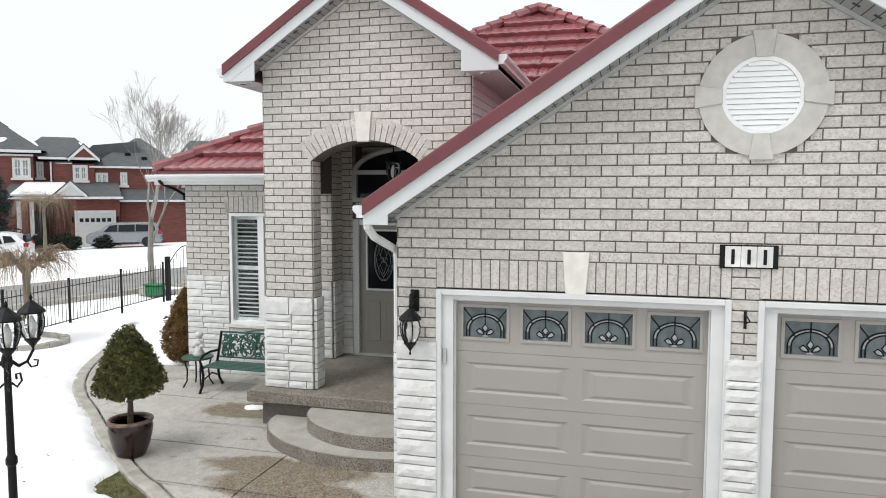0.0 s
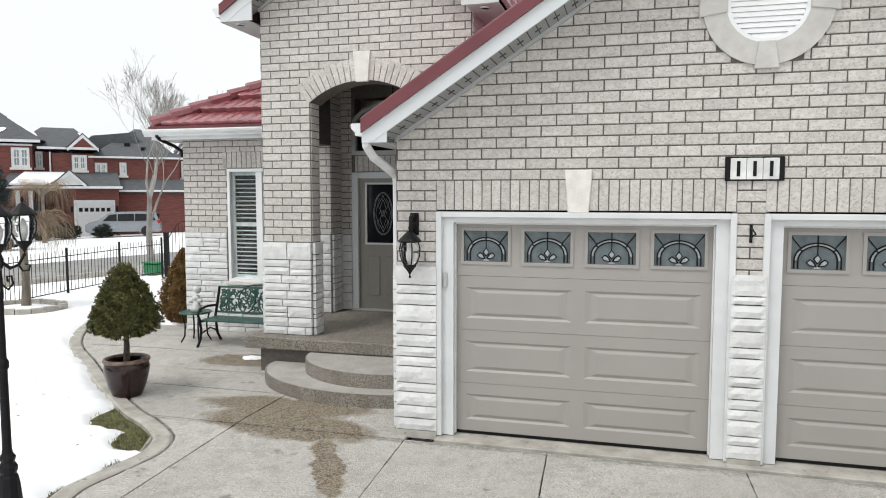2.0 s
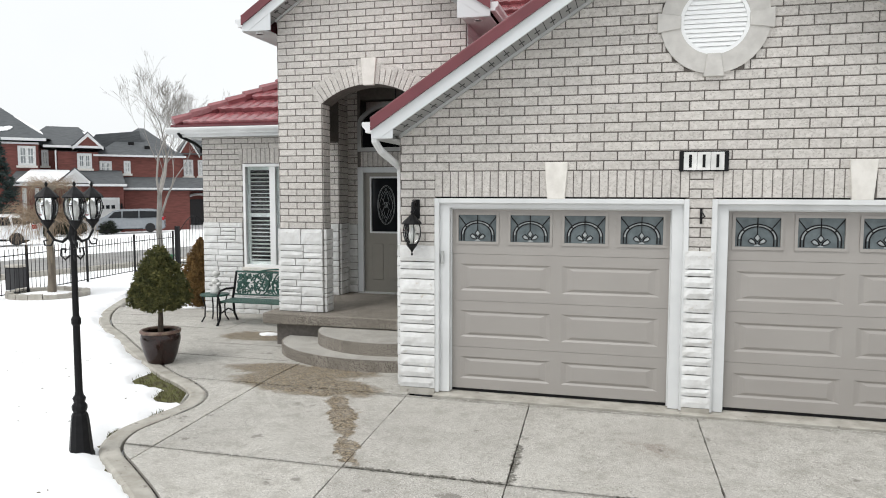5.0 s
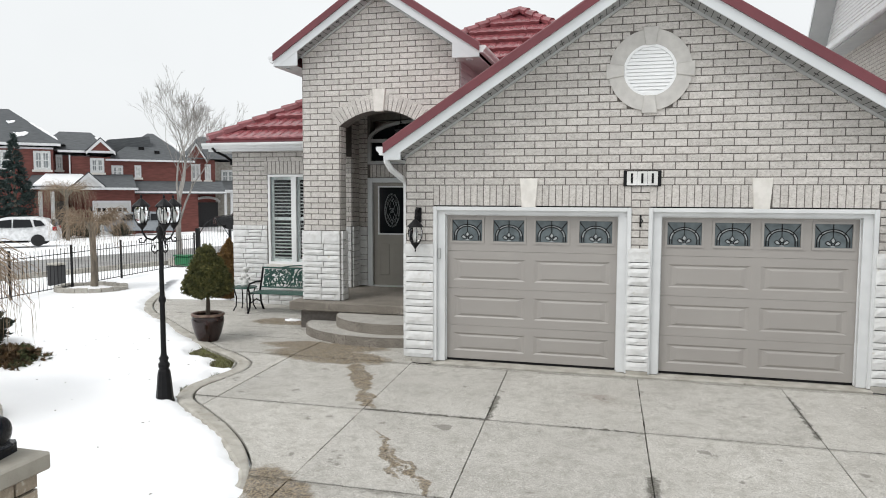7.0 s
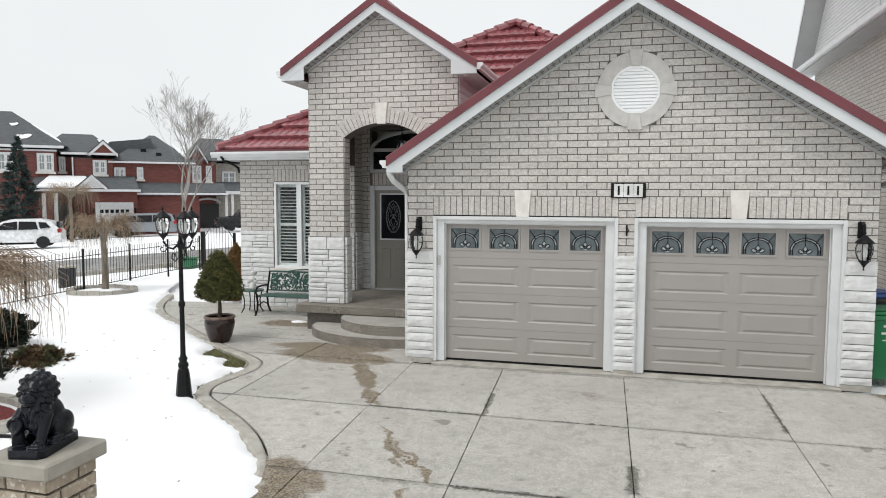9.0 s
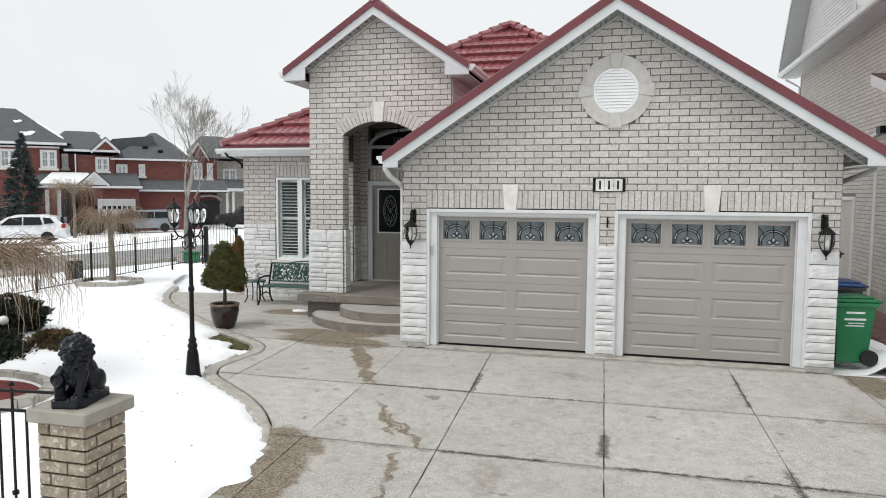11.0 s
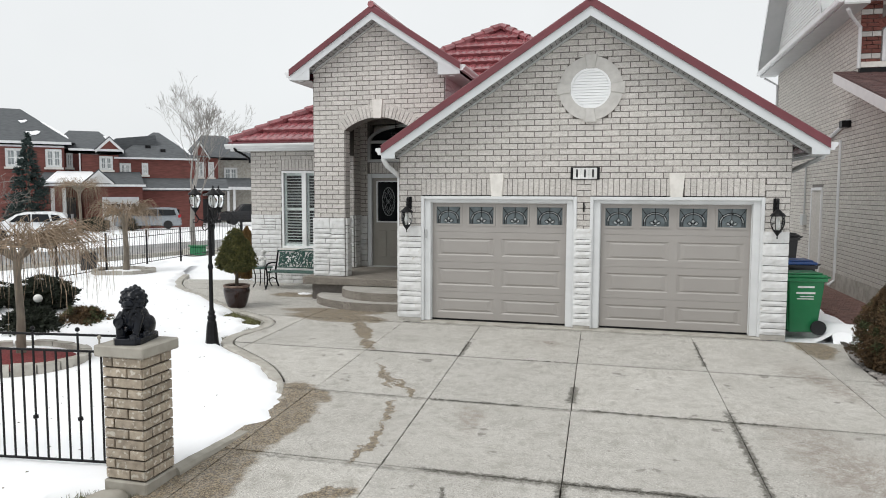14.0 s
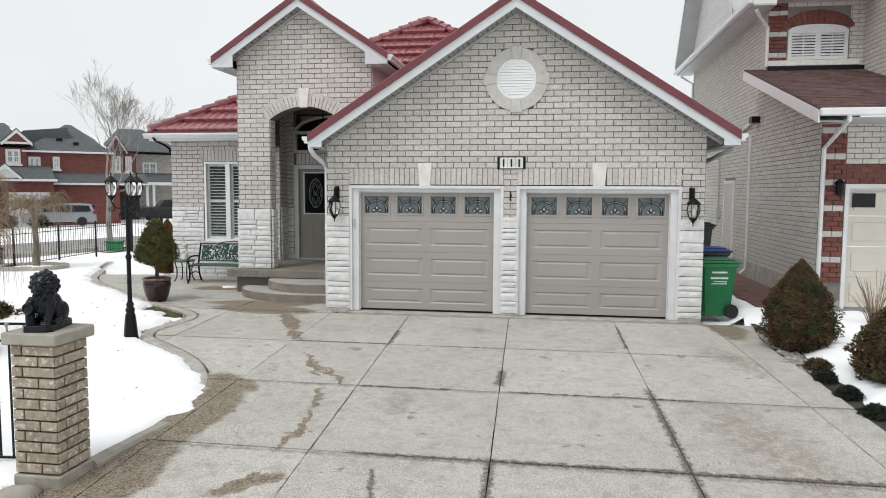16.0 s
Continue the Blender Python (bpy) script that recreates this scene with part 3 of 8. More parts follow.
def driveway():
    """Concrete panels with sawn joints between, on a dark bed."""
    parent = thing("driveway", pose(0, 0, 0), "pale concrete driveway with sawn joints and brown wet stains", "driveway", kind="structure")
    left = [(p.x, p.y) if p.y > -3.95 else (q.x, q.y) for p, q in zip(EDGE_LINE, offset_line(EDGE_LINE, -0.16))]
    right = [(7.3, 0.15), (7.2, -0.5), (7.12, -1.0), (7.13, -1.8), (7.2, -2.6), (7.25, -3.86), (7.3, -4.8), (7.5, -7.0), (8.0, -10.5)]
    whole = left + [(-0.9, -16), (8.6, -16)] + right[::-1] + [(6.62, 0.4), (0.0, 0.4), (0.0, 4.4), (-5.45, 4.4), (-5.9, 4.6)]
    bed = bmesh.new()
    # joints run nearly straight away from the doors and across
    cols = [(-9.0, -9.0), (-5.6, -6.4), (-3.9, -3.5), (-1.75, -1.9), (0.12, 0.22), (1.53, 1.84), (3.27, 3.52), (5.02, 5.27), (6.55, 7.06), (9.5, 9.5)]
    rows = [4.5, 2.75, 0.95, -0.15, -2.12, -4.03, -5.94, -7.9, -9.85, -11.8, -14.0, -16.0]
    g = 0.006
    rng = random.Random(4)
    for (a0, a1), (b0, b1) in zip(cols, cols[1:]):
        for top, bottom in zip(rows, rows[1:]):
            if b0 > 0.2 and top > 0:
                continue
            def ux(c0, c1, y):
                return c0 + (c1 - c0) * (-y / 8.0)
            t = 0.013
            quad = [(ux(a0, a1, top) + g, top - t), (ux(a0, a1, bottom) + g, bottom + t), (ux(b0, b1, bottom) - g, bottom + t), (ux(b0, b1, top) - g, top - t)]
            pieces = clip_to(quad, whole)
            for poly in clip_to([(ux(a0, a1, top), top), (ux(a0, a1, bottom), bottom), (ux(b0, b1, bottom), bottom), (ux(b0, b1, top), top)], whole):
                slab(bed, poly, lambda x, y: ground_z(x, y) - 0.14, lambda x, y: ground_z(x, y) - 0.03)
            for poly in pieces:
                bm = bmesh.new()
                lift = rng.uniform(-0.003, 0.003)
                slab(bm, crumbled(poly), lambda x, y: ground_z(x, y) - 0.1, lambda x, y: ground_z(x, y) + lift)
                bmesh.ops.triangulate(bm, faces=[f for f in bm.faces if len(f.verts) > 4])
                part("panel", bm, M_DRIVE, parent)
    bmesh.ops.triangulate(bed, faces=[f for f in bed.faces if len(f.verts) > 4])
    part("bed", bed, M_DIRT, parent)
    bm = boxes((0.42, 6.08, -0.13, 0.35, -0.1, 0.012), bev=0.006)
    part("threshold", bm, M_CURB, parent)


def clip_to(quad, region):
    """The parts of a region (any simple polygon) inside a convex quad."""
    poly = list(region)
    n = len(quad)
    turn = sum((quad[(i + 1) % n][0] - quad[i][0]) * (quad[(i + 1) % n][1] + quad[i][1]) for i in range(n))
    q = quad if turn < 0 else quad[::-1]
    for i in range(n):
        (x1, y1), (x2, y2) = q[i], q[(i + 1) % n]
        a, b = (y2 - y1), -(x2 - x1)
        poly = clip(poly, a, b, a * x1 + b * y1)
        if len(poly) < 3:
            return []
    clean = [poly[0]]
    for p in poly[1:]:
        if math.dist(p, clean[-1]) > 1e-4:
            clean.append(p)
    if math.dist(clean[0], clean[-1]) < 1e-4:
        clean.pop()
    return [clean] if len(clean) >= 3 and area(clean) > 0.01 else []


edging()
driveway()

# ---- the garage front ----
GX = 6.46            # width of the garage front
GC = 3.345           # its ridge
FRONT = pose(0, 0, 0)


def gable_planes(cx, apex, slope):
    # z <= apex - slope * |u - cx|
    return ((slope, 1, apex + slope * cx), (-slope, 1, apex - slope * cx))


def wall_garage():
    apex, slope = 5.15, 0.648
    hi = apex - slope * GC
    # masonry behind the brick face, with the two door openings through it
    bm = bmesh.new()
    prism(bm, [(0, hi), (0, 2.27), (GX, 2.27), (GX, apex - slope * (GX - GC)), (GC, apex)], 0.0, 0.25)
    box(bm, 0, 0.42, 0, 0.25, 0, 2.27)
    box(bm, 3.12, 3.41, 0, 0.25, 0, 2.27)
    box(bm, 6.06, GX, 0, 0.25, 0, 2.27)
    box(bm, 0, 0.25, 0.25, 7.0, 0, hi)
    box(bm, GX - 0.25, GX, 0.25, 7.0, 0, hi)
    wall = structure("wall_garage", bm, M_MORTAR, "grey brick garage wall with white stone piers")
    centre = (GC, 4.05)
    ring = lambda u, z: math.hypot(u - centre[0], z - centre[1]) < 0.5
    doors = lambda u, z: z < 2.558 and (0.412 < u < 3.15 or 3.38 < u < 6.085)
    keys = lambda u, z: z < 2.64 and (1.69 < u < 1.87 or 4.66 < u < 4.84)
    LATER.append(lambda: lay(wall, FRONT, 0, GX, 1.658, 5.16, gable_planes(GC, apex - 0.005, slope), (ring, doors, keys), start=0.155,
                             near=lambda u, z: abs(u - 2.0) + abs(z - 2.6)))
    LATER.append(lambda: soldiers(wall, FRONT, 0.412, 3.15, 2.268, 2.558, ((1.69, 1.87),)))
    LATER.append(lambda: soldiers(wall, FRONT, 3.38, 6.085, 2.268, 2.558, ((4.66, 4.84),)))
    for i, (a, b) in enumerate(((0.0, 0.43), (3.115, 3.415), (6.065, GX))):
        LATER.append(lambda a=a, b=b, i=i: ashlar(wall, FRONT, a, b, 0.06, 1.72, heights=(0.085, 0.17), proud=0.06, seed=11 + i, single=True, cap=0.19))
        bm = boxes((a + 0.01, b - 0.01, -0.05, 0.02, -0.02, 0.06))
        part("footing", bm, M_CURB, wall)
    # the corner's return face towards the porch
    side = pose(0, 0, 0, 0, 0, -90)
    LATER.append(lambda: lay(wall, side, -2.0, 0.0, 1.72, 2.9, single=60))
    LATER.append(lambda: ashlar(wall, side, -2.0, -0.0, 0.06, 1.72, seed=21, proud=0.05))
    for cx in (1.78, 4.75):
        bm = bmesh.new()
        prism(bm, [(cx - 0.095, 2.25), (cx + 0.095, 2.25), (cx + 0.125, 2.65), (cx - 0.125, 2.65)], -0.035, 0.02)
        bmesh.ops.bevel(bm, geom=bm.edges[:], offset=0.006, segments=1, affect="EDGES")
        part("keystone", bm, M_KEY, wall, "cream cast-stone keystone")
    return wall


wall_garage()


def round_vent():
    """The round gable vent: cast-stone ring with four keystones, white louvres."""
    v = thing("gable_vent", pose(GC, 0, 4.05), "round white louvred vent in a cream stone ring", "vent", kind="structure")
    for q in range(4):
        bm = bmesh.new()
        n = 10
        a0, a1 = math.pi / 2 * q + 0.16, math.pi / 2 * (q + 1) - 0.16
        arc = [a0 + (a1 - a0) * i / n for i in range(n + 1)]
        prism_ring(bm, arc, 0.335, 0.525, -0.035, 0.02)
        part("ring_stone", bm, M_RING, v)
        bm = bmesh.new()
        k = math.pi / 2 * q
        d = Vector((math.cos(k), math.sin(k)))
        s = Vector((-d.y, d.x))
        pts = [d * 0.325 - s * 0.065, d * 0.325 + s * 0.065, d * 0.555 + s * 0.10, d * 0.555 - s * 0.10]
        prism(bm, [(p.x, p.y) for p in pts], -0.05, 0.02)
        bmesh.ops.bevel(bm, geom=bm.edges[:], offset=0.005, segments=1, affect="EDGES")
        part("keystone", bm, M_RING, v)
    bm = bmesh.new()
    prism_ring(bm, [2 * math.pi * i / 40 for i in range(41)], 0.30, 0.337, -0.03, 0.02)
    part("frame", bm, M_VENT, v)
    bm = bmesh.new()
    prism(bm, [(0.31 * math.cos(2 * math.pi * i / 40), 0.31 * math.sin(2 * math.pi * i / 40)) for i in range(40)], -0.004, 0.015)
    part("backing", bm, M_VENT, v)
    for i in range(13):
        z = -0.276 + i * 0.046
        w = math.sqrt(max(0.0, 0.302 ** 2 - z * z))
        if w < 0.06:
            continue
        part("slat", boxed_slat(z, w), M_VENT, v)


def boxed_slat(z, w):
    bm = bmesh.new()
    a = [bm.verts.new((s * w, y, zz)) for s in (-1, 1) for y, zz in ((-0.006, z + 0.022), (-0.014, z + 0.020), (-0.026, z - 0.022), (-0.006, z - 0.022))]
    for q in ((0, 1, 5, 4), (1, 2, 6, 5), (2, 3, 7, 6), (3, 0, 4, 7), (0, 3, 2, 1), (4, 5, 6, 7)):
        bm.faces.new([a[i] for i in q])
    return bm


def prism_ring(bm, angles, r0, r1, y0, y1):
    rows = []
    for t in angles:
        c, s = math.cos(t), math.sin(t)
        rows.append([bm.verts.new((r0 * c, y1, r0 * s)), bm.verts.new((r0 * c, y0, r0 * s)), bm.verts.new((r1 * c, y0, r1 * s)), bm.verts.new((r1 * c, y1, r1 * s))])
    for a, b in zip(rows, rows[1:]):
        for k in range(4):
            bm.faces.new((a[k], a[(k + 1) % 4], b[(k + 1) % 4], b[k]))
    if abs(angles[-1] - angles[0] - 2 * math.pi) > 1e-3:
        bm.faces.new(rows[0])
        bm.faces.new(rows[-1][::-1])
    else:
        bmesh.ops.remove_doubles(bm, verts=bm.verts[:], dist=1e-5)


round_vent()


def gable_roof(name, cx, half, apex, slope, y0, y1, wall_y, wall_half, label, recessed=False):
    """A gable roof with red metal covering and rake trim, a white fascia, a sloping soffit with slots, and boxed eave ends."""
    r = thing(name, pose(0, 0, 0), label, "roof", kind="structure")
    red, fas = 0.12, 0.15
    level = apex - slope * half - 0.21
    def strip(d0, d1, ya, yb, name_, mat, lab="", h=half):
        bm = bmesh.new()
        for s in (-1, 1):
            top = [(cx, apex - d0), (cx + s * h, apex - slope * h - d0)]
            low = [(cx + s * h, apex - slope * h - d1), (cx, apex - d1)]
            prism(bm, clip(top + low, 0, -1, -level), ya, yb)
        return part(name_, bm, mat, r, lab)
    strip(-0.02, 0.10, y0 + 0.03, y1, "covering", M_RED)
    strip(0.0, red, y0 - 0.03, y0 + 0.03, "rake_trim", M_RED_TRIM, "dark red metal rake trim")
    for s in (-1, 1):
        bm = bmesh.new()
        tube(bm, [(cx, y0 - 0.01, apex + 0.0), (cx + s * half, y0 - 0.01, apex - slope * half + 0.0)], 0.02, 8)
        part("rake_roll", bm, M_RED_TRIM, r)
    bm = bmesh.new()
    tube(bm, [(cx, y0 - 0.05, apex + 0.02), (cx, y1, apex + 0.02)], 0.07, 8)
    part("ridge_cap", bm, M_RED, r)
    strip(red, red + fas, y0, y0 + 0.025, "fascia", M_FASCIA, "white aluminium fascia")
    # soffit: from the fascia back to the wall
    lo = red + fas - 0.02
    strip(lo, lo + 0.012, y0 + 0.025, wall_y, "soffit", M_SOFFIT_SHADE)
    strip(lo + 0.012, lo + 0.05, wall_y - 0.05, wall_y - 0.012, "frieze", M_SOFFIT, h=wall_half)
    n = int(half / 0.16)
    bm = bmesh.new()
    for s in (-1, 1):
        for i in range(1, n):
            u = i * half / n
            z = apex - slope * u - lo - 0.0135
            x = cx + s * u
            e = 0.028
            v = [bm.verts.new((x + a * e - s * 0, y, z - s * slope * a * e)) for a, y in ((-1, wall_y - 0.24), (1, wall_y - 0.24), (1, wall_y - 0.19), (-1, wall_y - 0.19))]
            bm.faces.new(v)
            for q in (0.0, 0.5):
                xs, zs = x - s * q * half / n, z + slope * q * half / n
                bm.faces.new([bm.verts.new((xs + a * 0.004, y, zs - s * slope * a * 0.004)) for a, y in ((-1, y0 + 0.03), (1, y0 + 0.03), (1, wall_y - 0.05), (-1, wall_y - 0.05))])
    part("soffit_slot", bm, M_HOLES, r)
    # boxed ends of the eaves
    ez = apex - slope * half
    for s in (-1, 1):
        x1, x0 = cx + s * half, cx + s * wall_half
        bm = bmesh.new()
        prism(bm, [(x1, ez - 0.10), (x1, level), (x0 - s * 0.06, level), (x0 - s * 0.06, apex - slope * wall_half - lo + 0.02)], y0 + 0.004, y0 + 0.024)
        part("eave_return", bm, M_FASCIA, r)
        bm = bmesh.new()
        xa, xb = sorted((x1, x0 - s * 0.0))
        box(bm, xa, xb, y0 + 0.03, y1, level - 0.006, level + 0.008)
        if recessed:
            bm = bmesh.new()
            lathe(bm, [(0.062, -0.012), (0.062, 0.0), (0.045, 0.0), (0.045, -0.012)], 16, ((x0 + x1) / 2, y0 + 0.17, level - 0.006))
            ring_ = part("recessed_light", bm, M_WHITE, r, "small round recessed light")
            bm = bmesh.new()
            lathe(bm, [(0.001, -0.004), (0.046, -0.004), (0.046, -0.001)], 16, ((x0 + x1) / 2, y0 + 0.17, level - 0.006))
            part("lens", bm, M_BIN_BLACK, ring_)
            bm = bmesh.new()
            xa, xb = sorted((x1, x0 - s * 0.0))
            box(bm, xa, xb, y0 + 0.03, y1, level - 0.006, level + 0.008)
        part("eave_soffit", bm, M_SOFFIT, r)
        bm = bmesh.new()
        g = 0.11
        prof = [(0, 0), (g * 0.9, 0), (g, -0.015), (g * 0.95, -0.05), (g * 0.62, -0.085), (g * 0.6, -0.115), (0, -0.115)]
        prism(bm, [(x1 + s * u, ez - 0.03 + z) for u, z in prof], y0 + 0.0, y1)
        part("gutter", bm, M_WHITE, r, "white aluminium eave gutter")
    return r


gable_roof("roof_garage", GC, 3.53, 5.40, 0.648, -0.45, 7.0, 0.0, GC, "red metal gable roof over the garage, white fascia")

# ---- the porch front ----
PX0, PX1, PY = -2.62, 0.30, 2.05
PC = (PX0 + PX1) / 2
OPEN0, OPEN1, SPRING, CROWN = -1.90, -0.40, 3.64, 3.90
ARC_C = (OPEN0 + OPEN1) / 2
ARC_H = (OPEN1 - OPEN0) / 2
ARC_RISE = CROWN - SPRING
ARC_R = (ARC_H ** 2 + ARC_RISE ** 2) / (2 * ARC_RISE)
ARC_Z = CROWN - ARC_R
BACK_Y = 4.22


def arch_poly(n=14, r=ARC_R, cx=ARC_C, cz=ARC_Z, h=ARC_H):
    a = math.asin(min(1, h / r))
    return [(cx + r * math.sin(-a + 2 * a * i / n), cz + r * math.cos(-a + 2 * a * i / n)) for i in range(n + 1)]


def boxes_lap(x, y0, y1, z):
    """One lapped siding board on a wall that faces +x."""
    bm = bmesh.new()
    prism(bm, [(x + 0.002, z), (x + 0.022, z), (x + 0.008, z + 0.11), (x + 0.002, z + 0.11)], y0, y1)
    return bm


def wall_porch():
    apex, slope = 5.84, 0.66
    lo = apex - slope * (PC - PX0)
    bm = bmesh.new()
    box(bm, PX0, OPEN0, PY, PY + 0.26, 0.40, SPRING)
    box(bm, OPEN1, PX1, PY, PY + 0.26, 0.40, SPRING)
    arc = arch_poly()
    # spandrel above the arch, in strips
    for (ua, za), (ub, zb) in zip(arc, arc[1:]):
        prism(bm, [(ua, za), (ub, zb), (ub, apex - slope * abs(ub - PC)), (ua, apex - slope * abs(ua - PC))], PY, PY + 0.35)
    prism(bm, [(PX0, SPRING), (OPEN0, SPRING), (OPEN0, apex - slope * abs(OPEN0 - PC)), (PX0, lo)], PY, PY + 0.35)
    prism(bm, [(OPEN1, SPRING), (PX1, SPRING), (PX1, lo), (OPEN1, apex - slope * abs(OPEN1 - PC))], PY, PY + 0.35)
    # side walls: the left one is open under an arch
    box(bm, PX0, PX0 + 0.22, 3.82, BACK_Y, 0.40, 4.8)
    box(bm, PX0, PX0 + 0.22, PY + 0.26, 3.82, 3.2, 4.8)
    box(bm, PX1 - 0.22, PX1, PY + 0.26, BACK_Y + 2, 0.4, 4.8)
    wall = structure("wall_porch", bm, M_MORTAR, "grey brick porch front with an arched opening and white stone base")
    front = pose(0, PY, 0)
    zc = lambda u, z: math.hypot(u - ARC_C, z - ARC_Z)
    spread = math.asin((ARC_H + 0.02) / ARC_R) - 0.05
    hole = lambda u, z: (zc(u, z) < ARC_R + 0.18 and abs(math.atan2(u - ARC_C, z - ARC_Z)) < spread) or (z <= SPRING and OPEN0 < u < OPEN1)
    key = lambda u, z: abs(u - ARC_C) < 0.08 and z < 4.2
    LATER.append(lambda: lay(wall, front, PX0, PX1, 1.77, 5.84, gable_planes(PC, apex, slope), (hole, key), start=0.15, near=lambda u, z: z))
    side = pose(PX0, 0, 0, 0, 0, -90)      # faces the lawn
    LATER.append(lambda: lay(wall, side, -(PY + 0.26), -PY, 1.77, 4.7, single=120))
    jamb = pose(OPEN0, 0, 0, 0, 0, 90)
    LATER.append(lambda: lay(wall, jamb, PY, PY + 0.26, 1.77, SPRING, single=80))
    far_jamb = pose(0, 3.82, 0)
    LATER.append(lambda: lay(wall, far_jamb, PX0, PX0 + 0.22, 1.77, 3.2, single=40))
    inner = pose(PX0 + 0.22, 0, 0, 0, 0, 90)
    LATER.append(lambda: lay(wall, inner, 3.82, BACK_Y, 1.77, 4.2, single=60))
    LATER.append(lambda: ashlar(wall, front, PX0 + 0.0, OPEN0, 0.50, 1.77, widths=(0.26, 0.42), seed=3, proud=0.05, cap=0.24))
    LATER.append(lambda: ashlar(wall, jamb, PY, PY + 0.26, 0.50, 1.77, widths=(0.2, 0.35), seed=4, proud=0.05))
    LATER.append(lambda: ashlar(wall, side, -(PY + 0.26), -PY, 0.40, 1.77, widths=(0.2, 0.35), seed=5, proud=0.05))
    LATER.append(lambda: ashlar(wall, far_jamb, PX0, PX0 + 0.22, 0.5, 1.77, seed=6, proud=0.05, single=True))
    LATER.append(lambda: ashlar(wall, inner, 3.82, BACK_Y, 0.5, 1.77, seed=7, proud=0.04))
    # arch of radial bricks
    half = math.asin((ARC_H + 0.02) / ARC_R)
    n = 2 * round(half * (ARC_R + 0.15) / 0.088)
    def ring():
        for i in range(n):
            t = -half + 2 * half * (i + 0.5) / n
            if abs(t) < 0.055:
                continue
            w0, w1 = 2 * half / n * ARC_R - 0.008, 2 * half / n * (ARC_R + 0.29) - 0.008
            bm = bmesh.new()
            brick_faces(bm, [(-w0 / 2, 0.0), (w0 / 2, 0.0), (w1 / 2, 0.285), (-w1 / 2, 0.285)], 0.014)
            ob = link("brick", bm, M_BRICK, wall)
            ob.matrix_basis = front @ Matrix.Translation((ARC_C, 0, ARC_Z)) @ Matrix.Rotation(t, 4, "Y") @ Matrix.Translation((0, 0, ARC_R))
    LATER.append(ring)
    bm = bmesh.new()
    prism(bm, [(ARC_C - 0.085, CROWN - 0.02), (ARC_C + 0.085, CROWN - 0.02), (ARC_C + 0.12, 4.27), (ARC_C - 0.12, 4.27)], PY - 0.04, PY + 0.02)
    bmesh.ops.bevel(bm, geom=bm.edges[:], offset=0.006, segments=1, affect="EDGES")
    part("keystone", bm, M_KEY, wall, "cream cast-stone keystone")
    z = 2.9
    while z < 4.75:
        part("siding_board", boxes_lap(PX1, PY + 0.02, 5.2, z), M_FASCIA, wall)
        z += 0.11
    # porch ceiling; its dark colour stands in for the porch's deep shade
    structure("ceiling", boxes((PX0 + 0.1, PX1 - 0.1, PY + 0.3, BACK_Y, 4.25, 4.3)), M_ROOM, "flat porch ceiling, coloured dark for the shade inside", "ceiling")
    return wall


wall_porch()
gable_roof("roof_porch", PC, 1.86, 6.12, 0.66, PY - 0.32, 7.0, PY, PC - PX0, "red metal gable roof over the porch, white fascia", True)


# ---- the wing with the window ----
WX0 = -5.40
WIN = (-4.53, -3.30, 0.90, 2.86)


def wall_wing():
    bm = bmesh.new()
    box(bm, WX0, WIN[0], BACK_Y, BACK_Y + 0.3, 0, 3.45)
    box(bm, WIN[1], -2.15, BACK_Y, BACK_Y + 0.3, 0, 3.45)
    box(bm, WIN[0], WIN[1], BACK_Y, BACK_Y + 0.3, 0, WIN[2])
    box(bm, WIN[0], WIN[1], BACK_Y, BACK_Y + 0.3, WIN[3], 3.45)
    box(bm, -2.66, -2.15, BACK_Y, BACK_Y + 0.3, 3.45, 4.8)
    box(bm, -0.1, PX1, BACK_Y, BACK_Y + 0.3, 0.3, 4.8)
    box(bm, -2.15, -0.1, BACK_Y, BACK_Y + 0.3, 3.98, 4.8)
    box(bm, WX0, WX0 + 0.3, BACK_Y + 0.3, 14, 0, 3.45)
    wall = structure("wall_wing", bm, M_MORTAR, "grey brick wing wall with a white stone base")
    m = pose(0, BACK_Y, 0)
    win = lambda u, z: WIN[0] - 0.01 < u < WIN[1] + 0.01 and z < WIN[3] + 0.29
    LATER.append(lambda: lay(wall, m, WX0, PX0, 1.742, 3.40, (), (win,), single=300))
    LATER.append(lambda: soldiers(wall, m, WIN[0] - 0.09, WIN[1] + 0.0, WIN[3] + 0.01, WIN[3] + 0.29))
    LATER.append(lambda: lay(wall, m, PX0 + 0.22, -2.2, 1.75, 3.0, single=60))
    LATER.append(lambda: lay(wall, m, PX0 + 0.22, -2.2, 3.0, 4.2, single=60))
    LATER.append(lambda: ashlar(wall, m, WX0, WIN[0] - 0.02, 0.0, 1.75, widths=(0.25, 0.6), seed=31))
    LATER.append(lambda: ashlar(wall, m, WIN[0] - 0.02, PX0, 0.0, 0.83, widths=(0.25, 0.6), seed=32))
    LATER.append(lambda: ashlar(wall, m, PX0 + 0.22, -2.2, 0.5, 1.75, seed=33, single=True, proud=0.05))
    return wall


wall_wing()


